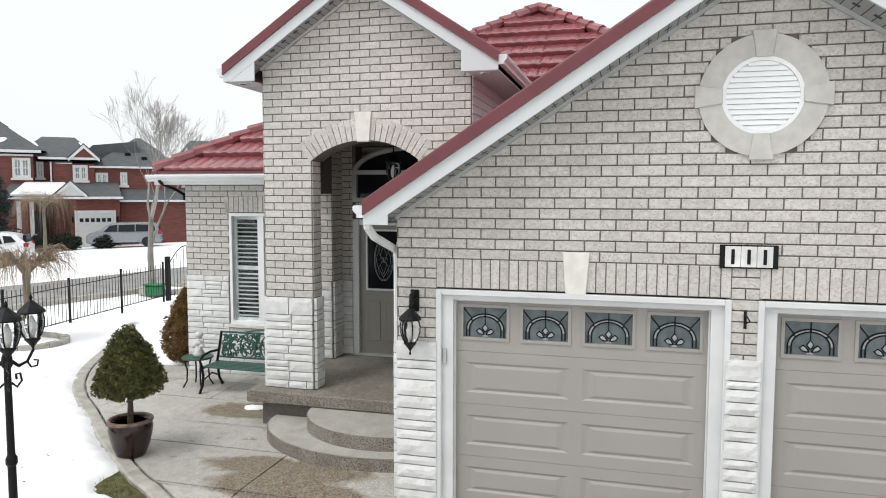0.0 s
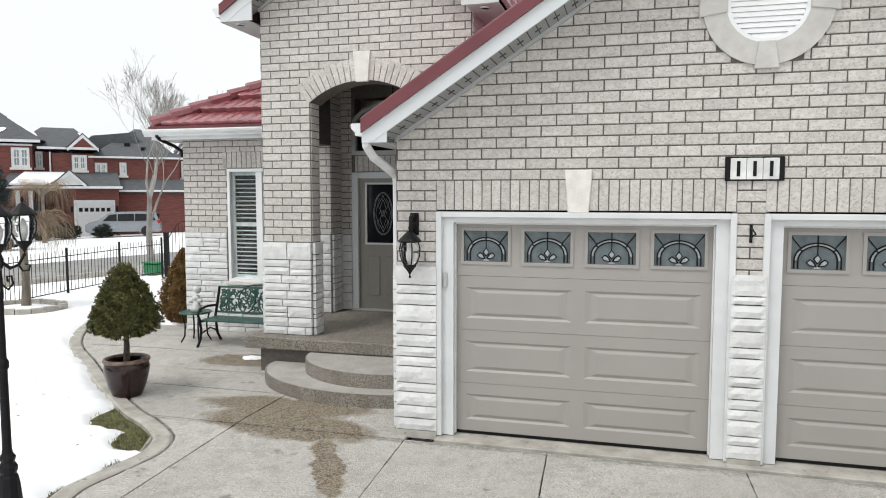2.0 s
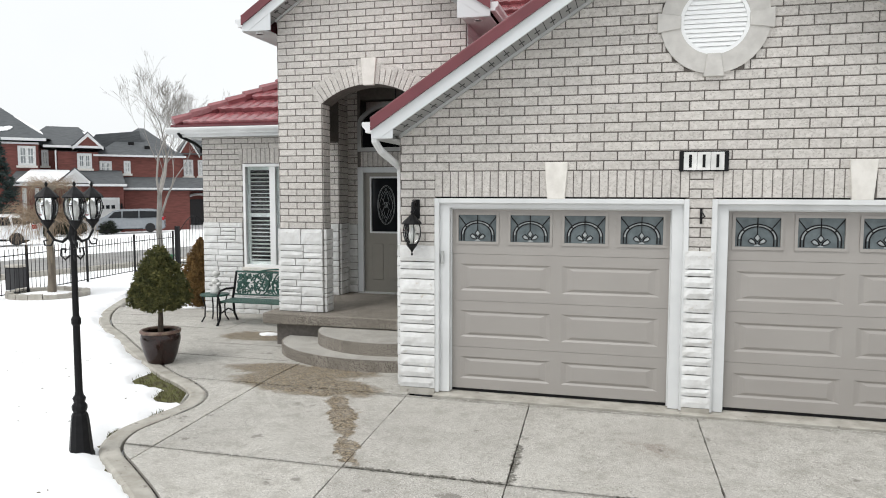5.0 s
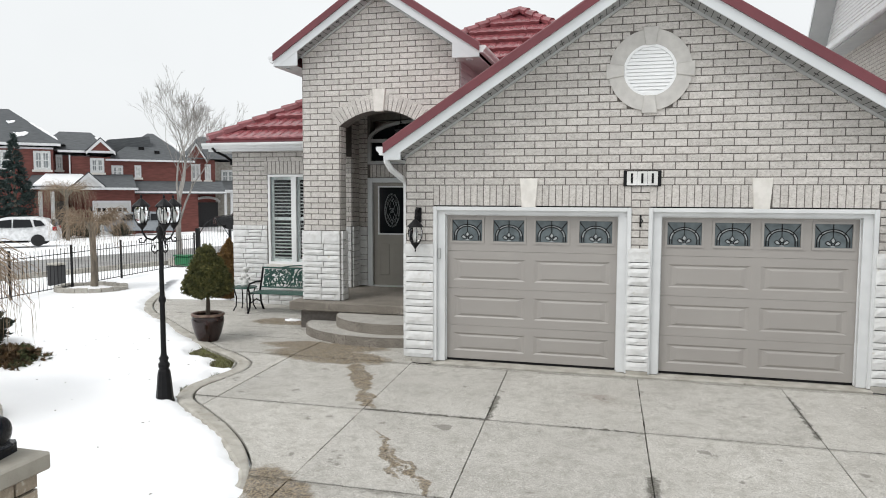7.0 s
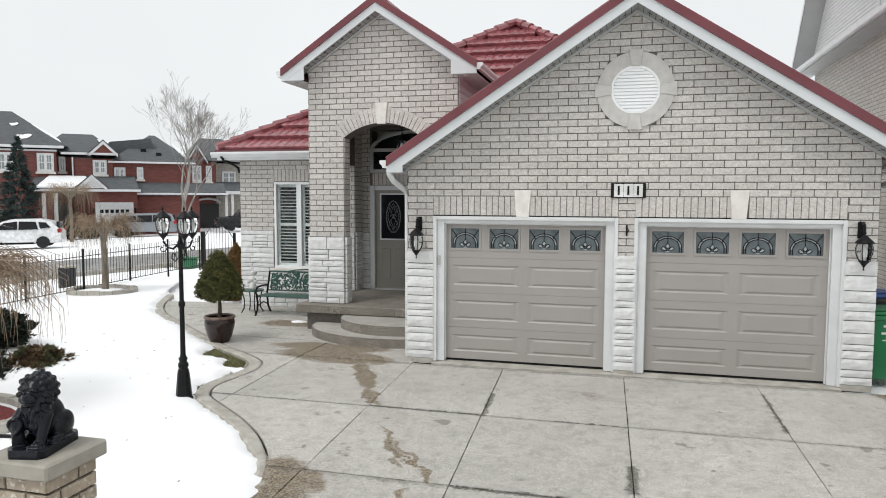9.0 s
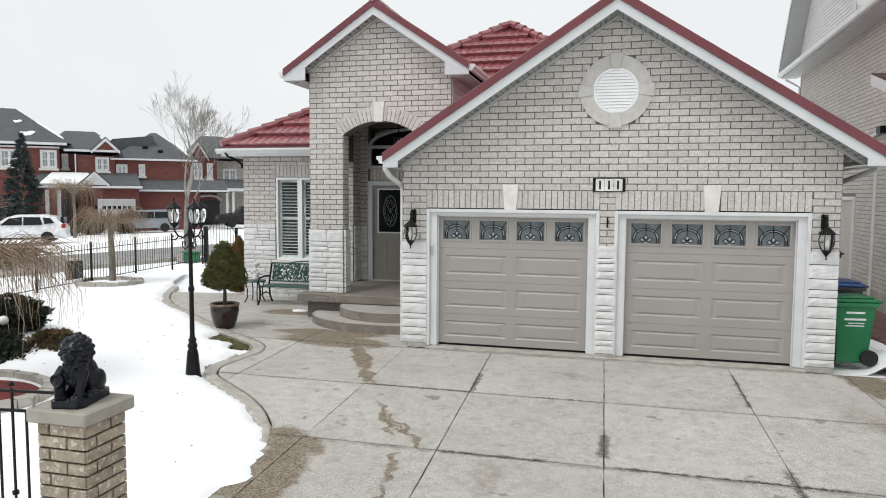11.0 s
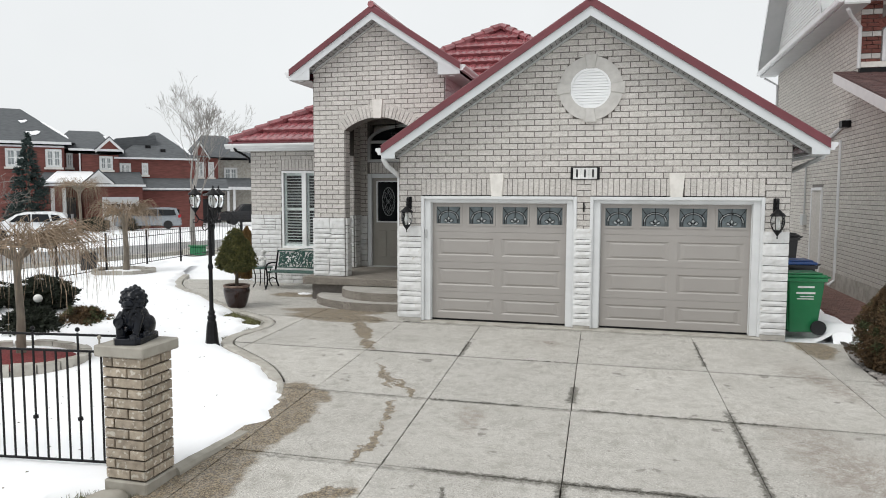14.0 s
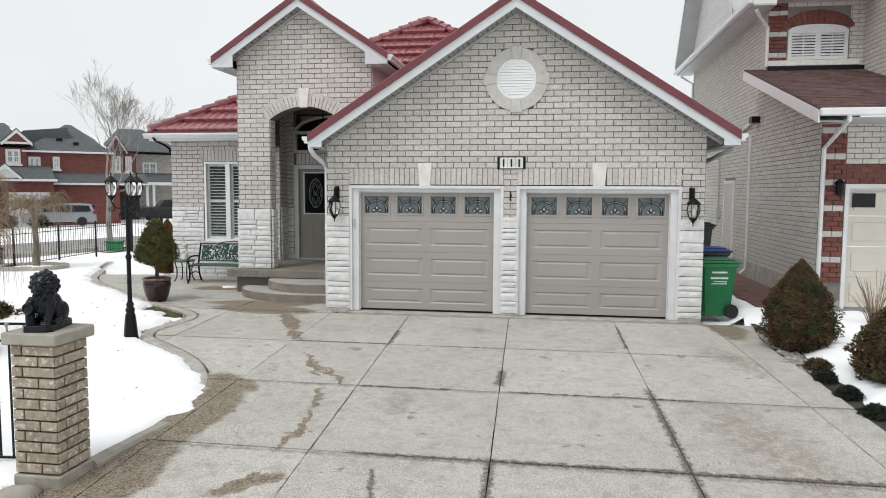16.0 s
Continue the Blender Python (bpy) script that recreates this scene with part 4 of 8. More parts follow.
def tile_face(parent, eave0, eave1, up, rows, exposure, width, left=None, right=None):
    """Rows of pressed metal tiles from an eave line up a slope; left and right give the limits along the eave as functions of the way up."""
    e0, e1, up = Vector(eave0), Vector(eave1), Vector(up).normalized()
    along = (e1 - e0).normalized()
    span = (e1 - e0).length
    nrm = along.cross(up).normalized()
    if nrm.z < 0:
        nrm = -nrm
    waves = 3
    for r in range(rows):
        d = r * exposure
        mid = d + exposure * 0.5
        a, b = (left(mid) if left else 0.0), (right(mid) if right else span)
        k = math.floor(a / width)
        while k * width < b:
            s, e = max(a, k * width), min(b, (k + 1) * width)
            k += 1
            if e - s < 0.05:
                continue
            bm = bmesh.new()
            n = 10
            rows_v = []
            for f, lift in ((0.05, -0.03), (0.0, 0.085), (0.06, 0.095), (1.04, 0.0)):
                row = []
                for i in range(n + 1):
                    u = s + (e - s) * i / n
                    ph = (u / width * waves) % 1.0
                    wave = 0.022 * max(0.0, math.sin(math.pi * ph)) ** 0.7
                    row.append(bm.verts.new(e0 + along * u + up * (d + f * exposure) + nrm * (lift + wave)))
                rows_v.append(row)
            for p, q in zip(rows_v, rows_v[1:]):
                for i in range(n):
                    bm.faces.new((p[i], p[i + 1], q[i + 1], q[i]))
            part("tile", bm, M_RED, parent)


def hip_caps(parent, p0, p1, piece=0.36):
    p0, p1 = Vector(p0), Vector(p1)
    n = max(1, int((p1 - p0).length / piece))
    for i in range(n):
        a, b = p0.lerp(p1, i / n), p0.lerp(p1, (i + 1.08) / n)
        bm = bmesh.new()
        tube(bm, [a + Vector((0, 0, 0.075)), b + Vector((0, 0, 0.05))], [0.12, 0.10], 8)
        part("ridge_cap", bm, M_RED, parent)


def wing_roof():
    r = thing("roof_wing", pose(0, 0, 0), "hipped red metal tile roof over the wing", "roof", kind="structure")
    ex, ey, ez, sl = WX0 - 0.36, BACK_Y - 0.36, 3.52, 0.60
    run = 3.08
    bm = bmesh.new()
    # body under the tiles
    v = [bm.verts.new(p) for p in ((ex, ey, ez), (PX0, ey, ez), (PX0, ey + run, ez + sl * run), (ex + run, ey + run, ez + sl * run), (ex, ey + 9, ez), (ex + run, ey + 9, ez + sl * run), (PX0, ey + 9, ez))]
    bm.faces.new((v[0], v[1], v[2], v[3]))
    bm.faces.new((v[0], v[3], v[5], v[4]))
    bm.faces.new((v[0], v[4], v[6], v[1]))
    part("deck", bm, M_RED_TRIM, r)
    k = math.hypot(1, sl)
    tile_face(r, (ex, ey, ez + 0.03), (-2.62, ey, ez + 0.03), (0, 1, sl), 6, 0.54, 0.62, left=lambda d: d / k)
    hip_caps(r, (ex, ey, ez + 0.03), (ex + run, ey + run, ez + sl * run + 0.03))
    part("fascia", boxes((ex, -2.66, ey + 0.0, ey + 0.03, ez - 0.17, ez + 0.02), (ex, ex + 0.03, ey + 0.03, ey + 9, ez - 0.17, ez + 0.02)), M_WHITE, r)
    part("soffit", boxes((ex + 0.03, -2.66, ey + 0.03, BACK_Y, ez - 0.16, ez - 0.145), (ex + 0.03, WX0, BACK_Y, 13, ez - 0.16, ez - 0.145)), M_SOFFIT, r)
    bm = bmesh.new()
    prof = [(0, 0.0), (-0.11, 0.0), (-0.12, -0.015), (-0.11, -0.05), (-0.07, -0.09), (-0.065, -0.115), (0, -0.115)]
    prism(bm, [(y, z) for y, z in prof], 0, PX0 - 0.01 - (ex - 0.1), m=Matrix(((0, 1, 0, ex - 0.1), (1, 0, 0, ey), (0, 0, 1, ez), (0, 0, 0, 1))))
    part("gutter", bm, M_WHITE, r, "white aluminium eave gutter")
    part("edge_trim", boxes((ex - 0.04, PX0 - 0.01, ey - 0.03, ey + 0.02, ez + 0.02, ez + 0.06)), M_RED_TRIM, r)


wing_roof()


def main_roof():
    r = thing("roof_main", pose(0, 0, 0), "steep hipped red metal tile roof behind the porch", "roof", kind="structure")
    ax, ay, az, sl, half = 0.25, 9.0, 7.20, 0.66, 4.0
    ez = az - sl * half
    bm = bmesh.new()
    top = bm.verts.new((ax, ay, az))
    c = [bm.verts.new((ax + i * half, ay + j * half, ez)) for i, j in ((-1, -1), (1, -1), (1, 1), (-1, 1))]
    for i in range(4):
        bm.faces.new((c[i], c[(i + 1) % 4], top))
    bm.faces.new(c[::-1])
    part("deck", bm, M_RED_TRIM, r)
    k = math.hypot(1, sl)
    rows = int(half * k / 0.54)
    tile_face(r, (ax - half, ay - half, ez + 0.03), (ax + half, ay - half, ez + 0.03), (0, 1, sl), rows, 0.54, 0.62, left=lambda d: d / k, right=lambda d: 2 * half - d / k)
    for i, j in ((-1, -1), (1, -1), (1, 1), (-1, 1)):
        hip_caps(r, (ax + i * half, ay + j * half, ez + 0.03), (ax, ay, az + 0.03))
    part("wall", boxes((ax - half + 0.4, ax + half - 0.4, ay - half + 0.4, ay + half - 0.4, 2.9, ez)), M_BRICK_MANY, r)


main_roof()


# ---- doors and windows of the house ----
def garage_door(x0, x1):
    """A sectional steel door: four sections, long raised panels, a row of leaded lights, a white jamb and head."""
    d = thing("garage_door", pose((x0 + x1) / 2, 0.12, 0), "closed taupe sectional garage door with four leaded lights", "garage door", group="garage doors", kind="structure")
    w, h = x1 - x0, 2.16
    hw = w / 2
    sec = h / 4
    for s in range(4):
        z0, z1 = s * sec + (0.05 if s == 0 else 0.0), (s + 1) * sec - 0.0
        bm = bmesh.new()
        if s < 3:
            lo, hi = z0 + 0.115, z1 - 0.115
            cells = [(-hw + 0.105, -0.062), (0.062, hw - 0.105)]
            for spec in ((-hw, hw, z0, lo), (-hw, hw, hi, z1 - 0.003), (-hw, cells[0][0], lo, hi), (cells[0][1], cells[1][0], lo, hi), (cells[1][1], hw, lo, hi)):
                box(bm, spec[0], spec[1], 0, 0.05, spec[2], spec[3])
            for a, b in cells:
                v0 = [(a, lo), (b, lo), (b, hi), (a, hi)]
                ring = []
                for ins, y in ((0, 0.0), (0.020, 0.013), (0.028, 0.013), (0.052, 0.001), (0.058, 0.0)):
                    ring.append([bm.verts.new((u + (2.2 * ins if u == a else -2.2 * ins), y, z + (ins if z == lo else -ins))) for u, z in v0])
                for p, q in zip(ring, ring[1:]):
                    for i in range(4):
                        bm.faces.new((p[i], p[(i + 1) % 4], q[(i + 1) % 4], q[i]))
                bm.faces.new(ring[-1])
            part("section", bm, M_TAUPE, d)
        else:
            # top section: rails and stiles round four lights
            lw, gap = (w - 0.13 - 3 * 0.125) / 4, 0.125
            lo, hi = z0 + 0.125, z1 - 0.075
            box(bm, -hw, hw, 0, 0.05, z0, lo)
            box(bm, -hw, hw, 0, 0.05, hi, z1)
            u = -hw + 0.065
            xs = []
            box(bm, -hw, u, 0, 0.05, lo, hi)
            for i in range(4):
                xs.append((u, u + lw))
                u += lw
                box(bm, u, u + (gap if i < 3 else 0.065), 0, 0.05, lo, hi)
                u += gap
            section = part("section", bm, M_TAUPE, d)
            for a, b in xs:
                light = part("window", boxes((a, b, 0.016, 0.022, lo, hi)), M_FROST, d, "grey leaded glass light")
                bm = boxes((a - 0.012, a + 0.018, -0.012, 0.02, lo - 0.012, hi + 0.012), (b - 0.018, b + 0.012, -0.012, 0.02, lo - 0.012, hi + 0.012),
                           (a + 0.018, b - 0.018, -0.012, 0.02, lo - 0.012, lo + 0.018), (a + 0.018, b - 0.018, -0.012, 0.02, hi - 0.018, hi + 0.012))
                part("frame", bm, M_TAUPE, light)
                c, base = (a + b) / 2, lo + 0.025
                wid = (b - a)
                for nm, mat, r, off in (("came", M_LEAD, 0.0085, 0.0), ("bevelled_glass", M_LEAD_PALE, 0.004, 0.004)):
                    bm = bmesh.new()
                    if nm != "came":
                        # pale bevelled pieces between the two arches and inside the fan
                        for i in range(16):
                            q = []
                            for rad, k in ((0.345, i), (0.39, i), (0.39, i + 1), (0.345, i + 1)):
                                q.append(bm.verts.new((c + rad * wid * math.cos(math.pi * k / 16), 0.013, base + 0.072 + 0.82 * rad * wid * math.sin(math.pi * k / 16))))
                            bm.faces.new(q)
                        for pts in (((0, 0.045), (0.03, 0.085), (0, 0.125), (-0.03, 0.085)), ((0.012, 0.022), (0.06, 0.03), (0.083, 0.055), (0.058, 0.075), (0.03, 0.055)), ((-0.012, 0.022), (-0.03, 0.055), (-0.058, 0.075), (-0.083, 0.055), (-0.06, 0.03)), ((-0.03, 0.0), (0.03, 0.0), (0.02, 0.018), (-0.02, 0.018))):
                            bm.faces.new([bm.verts.new((c + u, 0.013, base + v)) for u, v in pts])
                        part(nm, bm, mat, light)
                        continue
                    for rad in (0.40 * wid, 0.335 * wid):
                        tube(bm, [(c + rad * math.cos(math.pi * i / 16), 0.012 + off, base + 0.072 + 0.82 * rad * math.sin(math.pi * i / 16)) for i in range(17)], r, 4)
                    for t in (0.22, 0.5, 0.78):
                        p, q = 0.335 * wid, 0.40 * wid
                        cs, sn = math.cos(math.pi * t), math.sin(math.pi * t)
                        tube(bm, [(c + p * cs, 0.012 + off, base + 0.072 + 0.82 * p * sn), (c + q * cs, 0.012 + off, base + 0.072 + 0.82 * q * sn)], r, 4)
                    for sx in (-1, 1):
                        q = 0.40 * wid
                        tube(bm, [(c + sx * q * 0.72, 0.012 + off, base + 0.072 + 0.82 * q * 0.70), (c + sx * wid * 0.48, 0.012 + off, hi - 0.02)], r * 0.8, 4)
                        tube(bm, [(c + sx * 0.40 * wid, 0.012 + off, base + 0.072), (c + sx * 0.40 * wid, 0.012 + off, base)], r, 4)
                        tube(bm, [(c + sx * 0.335 * wid, 0.012 + off, base + 0.072), (c + sx * 0.335 * wid, 0.012 + off, base)], r, 4)
                        # petals of the fan in the middle
                        tube(bm, [(c + sx * u, 0.012 + off, base + v) for u, v in ((0.01, 0.02), (0.062, 0.028), (0.088, 0.055), (0.06, 0.08), (0.028, 0.056), (0.01, 0.02))], r * 0.75, 4)
                    tube(bm, [(c, 0.012 + off, base + 0.045), (c + 0.03, 0.012 + off, base + 0.085), (c, 0.012 + off, base + 0.125), (c - 0.03, 0.012 + off, base + 0.085), (c, 0.012 + off, base + 0.045)], r * 0.75, 4)
                    tube(bm, [(c, 0.012 + off, base + 0.125), (c, 0.012 + off, base + 0.072 + 0.82 * 0.335 * wid)], r * 0.6, 4)
                    tube(bm, [(c, 0.012 + off, base + 0.072 + 0.82 * 0.40 * wid), (c, 0.012 + off, hi - 0.01)], r * 0.8, 4)
                    part(nm, bm, mat, light)
    part("bottom_seal", boxes((-hw, hw, 0.005, 0.045, 0.02, 0.05)), M_BLACK, d)
    # white casing: jambs and head with a stepped profile
    for s in (-1, 1):
        a, b = sorted((s * hw, s * (hw + 0.155)))
        bm = boxes((a, b, -0.10, 0.06, 0.02, 2.255))
        o0, o1 = sorted((s * (hw + 0.11), s * (hw + 0.165)))
        box(bm, o0, o1, -0.155, -0.10, 0.02, 2.255, bev=0.006)
        o0, o1 = sorted((s * (hw - 0.012), s * (hw + 0.02)))
        box(bm, o0, o1, -0.03, -0.004, 0.02, 2.18, bev=0.004)
        part("jamb", bm, M_WHITE, d, "white-clad door jamb")
    bm = boxes((-hw, hw, -0.10, 0.06, 2.15, 2.253))
    box(bm, -hw - 0.11, hw + 0.11, -0.155, -0.10, 2.20, 2.255, bev=0.006)
    box(bm, -hw, hw, -0.03, -0.004, 2.13, 2.16, bev=0.004)
    part("head", bm, M_WHITE, d, "white-clad door head")
    return d


garage_door(0.58, 2.99)
garage_door(3.54, 5.925)
structure("wall_garage_inside", boxes((0.3, GX - 0.3, 0.32, 0.36, 0.0, 2.4)), M_ROOM, "dark wall closing the garage", "wall")


def wing_window():
    x0, x1, z0, z1 = WIN
    w = thing("window_1", pose(0, BACK_Y, 0), "tall white-framed double window with white shutters", "window", kind="structure")
    f = 0.055
    mid = (x0 + x1) / 2
    part("window_frame", boxes((x0, x0 + f, -0.02, 0.09, z0, z1), (x1 - f, x1, -0.02, 0.09, z0, z1), (x0 + f, x1 - f, -0.02, 0.09, z1 - f, z1),
                               (x0 + f, x1 - f, -0.02, 0.09, z0, z0 + f), (mid - 0.06, mid + 0.06, -0.015, 0.09, z0 + f, z1 - f), bev=0.004), M_VENT, w)
    part("window_sill", boxes((x0 - 0.03, x1 + 0.03, -0.07, 0.05, z0 - 0.06, z0), bev=0.006), M_KEY, w)
    part("back", boxes((x0, x1, 0.22, 0.24, z0, z1)), M_ROOM, w)
    for a, b in ((x0 + f, mid - 0.06), (mid + 0.06, x1 - f)):
        pane = part("pane", boxes((a, b, 0.03, 0.036, z0 + f, z1 - f)), M_CLEAR, w)
        pane.visible_shadow = False
        s = part("shutter", boxes((a, a + 0.04, 0.08, 0.11, z0 + f, z1 - f), (b - 0.04, b, 0.08, 0.11, z0 + f, z1 - f), (a + 0.04, b - 0.04, 0.08, 0.11, z0 + f, z0 + f + 0.06),
                                  (a + 0.04, b - 0.04, 0.08, 0.11, z1 - f - 0.06, z1 - f), (a + 0.04, b - 0.04, 0.08, 0.11, 1.86, 1.93)), M_BLIND, w, "white louvred shutter")
        z = z0 + f + 0.09
        while z < z1 - f - 0.08:
            if not 1.83 < z < 1.96:
                bm = boxes((a + 0.042, b - 0.042, -0.030, 0.030, -0.004, 0.004))
                bmesh.ops.transform(bm, matrix=pose(0, 0.098, z, 10, 0, 0), verts=bm.verts[:])
                part("slat", bm, M_BLIND, s)
            z += 0.074


M_CLEAR = glass("window_glass")
wing_window()


def entry_door():
    """The entrance: taupe door with a leaded oval light, side panel, frame and an arched transom above."""
    d = thing("door_1", pose(0, BACK_Y, 0), "closed taupe entrance door with a dark leaded glass light", "door", kind="structure")
    x0, x1 = -2.20, -0.12
    zb, zt = 0.52, 2.78
    part("door_frame", boxes((x0, x0 + 0.11, -0.03, 0.12, zb, zt), (x0 + 0.11, x1, -0.03, 0.12, zt - 0.10, zt), (-1.27, -1.16, -0.02, 0.12, zb, zt - 0.10), (x1 - 0.08, x1, -0.03, 0.12, zb, zt - 0.10), bev=0.006), M_FASCIA, d)
    for a, b, nm in ((x0 + 0.11, -1.27, "leaf"), (-1.16, x1 - 0.08, "side_panel")):
        ga, gb, gz0, gz1 = a + 0.14, b - 0.14, 1.62, 2.58
        bm = boxes((a, ga, 0.03, 0.08, zb, zt - 0.1), (gb, b, 0.03, 0.08, zb, zt - 0.1), (ga, gb, 0.03, 0.08, zb, gz0), (ga, gb, 0.03, 0.08, gz1, zt - 0.1))
        m2 = (ga + gb) / 2
        for p, q in ((ga + 0.01, m2 - 0.05), (m2 + 0.05, gb - 0.01)):
            box(bm, p, q, 0.018, 0.032, zb + 0.22, gz0 - 0.22, bev=0.008)
        leaf = part(nm, bm, M_DOOR, d)
        part("pane", boxes((ga, gb, 0.05, 0.056, gz0, gz1)), M_DARK_GLASS, leaf)
        part("bead", boxes((ga - 0.03, ga, 0.008, 0.03, gz0 - 0.03, gz1 + 0.03), (gb, gb + 0.03, 0.008, 0.03, gz0 - 0.03, gz1 + 0.03), (ga, gb, 0.008, 0.03, gz0 - 0.03, gz0), (ga, gb, 0.008, 0.03, gz1, gz1 + 0.03)), M_WHITE, leaf, "white glazing bead")
        bm = bmesh.new()
        c, cz = (ga + gb) / 2, (gz0 + gz1) / 2
        ov = lambda rx, rz, n=28: [(c + rx * math.cos(2 * math.pi * i / n), 0.046, cz + rz * math.sin(2 * math.pi * i / n)) for i in range(n + 1)]
        tube(bm, ov(0.165, 0.35), 0.0035, 4)
        tube(bm, ov(0.15, 0.33), 0.0025, 4)
        for sx in (-1, 1):
            # two bowed leaves, a lozenge and scrolls inside the oval
            tube(bm, [(c + sx * 0.125 * math.sin(math.pi * i / 14) ** 1.3, 0.046, cz - 0.30 + 0.60 * i / 14) for i in range(15)], 0.003, 4)
            tube(bm, [(c, 0.046, cz + 0.24), (c + sx * 0.055, 0.046, cz + 0.08), (c + sx * 0.02, 0.046, cz), (c + sx * 0.055, 0.046, cz - 0.08), (c, 0.046, cz - 0.24)], 0.003, 4)
            tube(bm, [(c + sx * (0.02 + 0.05 * (1 - i / 9) * math.cos(5.5 * i / 9)), 0.046, cz + 0.05 * math.sin(5.5 * i / 9)) for i in range(10)], 0.003, 4)
            for sz in (-1, 1):
                tube(bm, [(c + sx * 0.06, 0.046, cz + sz * 0.08), (c + sx * 0.10, 0.046, cz + sz * 0.16), (c + sx * 0.06, 0.046, cz + sz * 0.25)], 0.0022, 4)
        part("came", bm, M_LEAD_PALE, leaf)
    # transom with its arched head
    t0, t1 = 3.06, 3.55
    c = (x0 + x1) / 2
    h = (x1 - x0) / 2
    arc = [(c - h * math.cos(math.pi * i / 20), t1 + 0.42 * math.sin(math.pi * i / 20)) for i in range(21)]
    bm = bmesh.new()
    prism(bm, [(x0, t0), (x1, t0)] + arc[::-1], 0.06, 0.07)
    pane = part("transom_pane", bm, M_DARK_GLASS, d, "dark arched transom glass")
    bm = boxes((x0, x0 + 0.07, -0.02, 0.09, t0, t1), (x1 - 0.07, x1, -0.02, 0.09, t0, t1), (x0 + 0.07, x1 - 0.07, -0.02, 0.09, t0, t0 + 0.07), (x0 + 0.07, x1 - 0.07, -0.02, 0.09, t1 - 0.035, t1 + 0.035))
    for (ua, za), (ub, zb2) in zip(arc, arc[1:]):
        prism(bm, [(ua, za), (c + (ua - c) * 0.93, t1 + (za - t1) * 0.85), (c + (ub - c) * 0.93, t1 + (zb2 - t1) * 0.85), (ub, zb2)], -0.02, 0.09)
    part("transom_frame", bm, M_SOFFIT, d)
    # upright bricks between door head and transom
    bm = boxes((x0, x1, 0.02, 0.12, zt, t0))
    part("lintel", bm, M_MORTAR, d)
    n = 22
    for i in range(n):
        u = x0 + (x1 - x0) * (i + 0.5) / n
        ob = new("brick", brick_mesh((x1 - x0) / n - 0.009, t0 - zt - 0.02, 0.01, M_BRICK))
        ob.parent = d
        ob.matrix_basis = pose(u, 0.02, (t0 + zt) / 2)
    part("door_sill", boxes((x0, x1, -0.06, 0.1, 0.49, 0.52)), M_SOFFIT, d)


entry_door()


# ---- porch slab and steps ----
def half_round(cx, cy, rx, ry, n=28):
    return [(cx + rx * math.cos(math.pi + math.pi * i / n), cy + ry * math.sin(math.pi + math.pi * i / n)) for i in range(n + 1)]


def porch_floor():
    p = thing("porch", pose(0, 0, 0), "raised porch of brown exposed aggregate with two rounded steps", "porch", kind="structure")
    part("slab", boxes((-2.80, -0.005, 1.78, BACK_Y, 0.335, 0.495), bev=0.012), M_AGG, p)
    part("base", boxes((-2.62, -0.005, 1.9, BACK_Y, -0.05, 0.335)), M_MORTAR, p)
    for cx, rx, ry, z0, z1 in ((-0.8, 1.62, 1.2, -0.05, 0.15), (-0.72, 1.13, 0.96, 0.15, 0.32)):
        bm = bmesh.new()
        poly = [q for q in half_round(cx, 1.88, rx, ry)]
        poly = clip(poly, 1, 0, -0.005)
        slab(bm, poly, z0, z1)
        top = [e for e in bm.edges if all(abs(v.co.z - z1) < 1e-5 for v in e.verts)]
        bmesh.ops.bevel(bm, geom=top, offset=0.015, segments=2, affect="EDGES")
        part("riser", bm, M_AGG, p)
        bm = bmesh.new()
        inner = [(cx + (x - cx) * 0.985, 1.88 + (y - 1.88) * 0.985) for x, y in poly]
        slab(bm, inner, z1 - 0.01, z1 + 0.004)
        part("tread", bm, M_TREAD, p, "pale brushed concrete tread, lightened for light from above")


porch_floor()



# ---- more materials ----
NB = dict(base=(0.60, 0.575, 0.53), dark=(0.49, 0.465, 0.425), scale=18, rough=0.9, bump=0.4, bump_scale=60, vary=0.07, island=True)
M_NB = material("beige_brick", **NB)
M_NB_JOINT = material("beige_mortar", (0.22, 0.205, 0.19), rough=0.95)
M_REDBRICK = material("red_brick", (0.20, 0.072, 0.055), (0.14, 0.05, 0.04), scale=14, rough=0.9, bump=0.4, vary=0.14)
M_FARBRICK = material("far_red_brick", (0.20, 0.07, 0.058), (0.135, 0.05, 0.042), scale=3, rough=0.9, bump=0.3, bump_scale=12, stretch=(0.6, 0.6, 3))
M_SHINGLE = material("brown_shingle", (0.115, 0.06, 0.055), (0.07, 0.038, 0.036), scale=7, rough=0.9, bump=0.6, vary=0.3, island=True)
M_FARROOF = material("grey_shingle", (0.105, 0.112, 0.118), (0.07, 0.076, 0.082), scale=4, rough=0.9, bump=0.5, bump_scale=10, stretch=(0.6, 0.6, 5))
M_SIDING = material("white_siding", (0.66, 0.66, 0.655), (0.62, 0.62, 0.615), rough=0.5, bump=0.05)
M_CREAM = material("cream_paint", (0.60, 0.57, 0.50), (0.57, 0.54, 0.47), scale=2, rough=0.45, bump=0.04)
M_BIN_GREEN = material("green_plastic", (0.012, 0.17, 0.06), (0.01, 0.14, 0.05), scale=3, rough=0.4, bump=0.05)
M_BIN_BLUE = material("blue_plastic", (0.03, 0.09, 0.30), rough=0.4, bump=0.05)
M_LEAF = material("conifer_needles", (0.125, 0.122, 0.036), (0.055, 0.062, 0.02), scale=9, rough=0.8, bump=0, vary=0.3, island=True, spot=(0.19, 0.175, 0.06), spot_scale=14, spot_at=0.58)
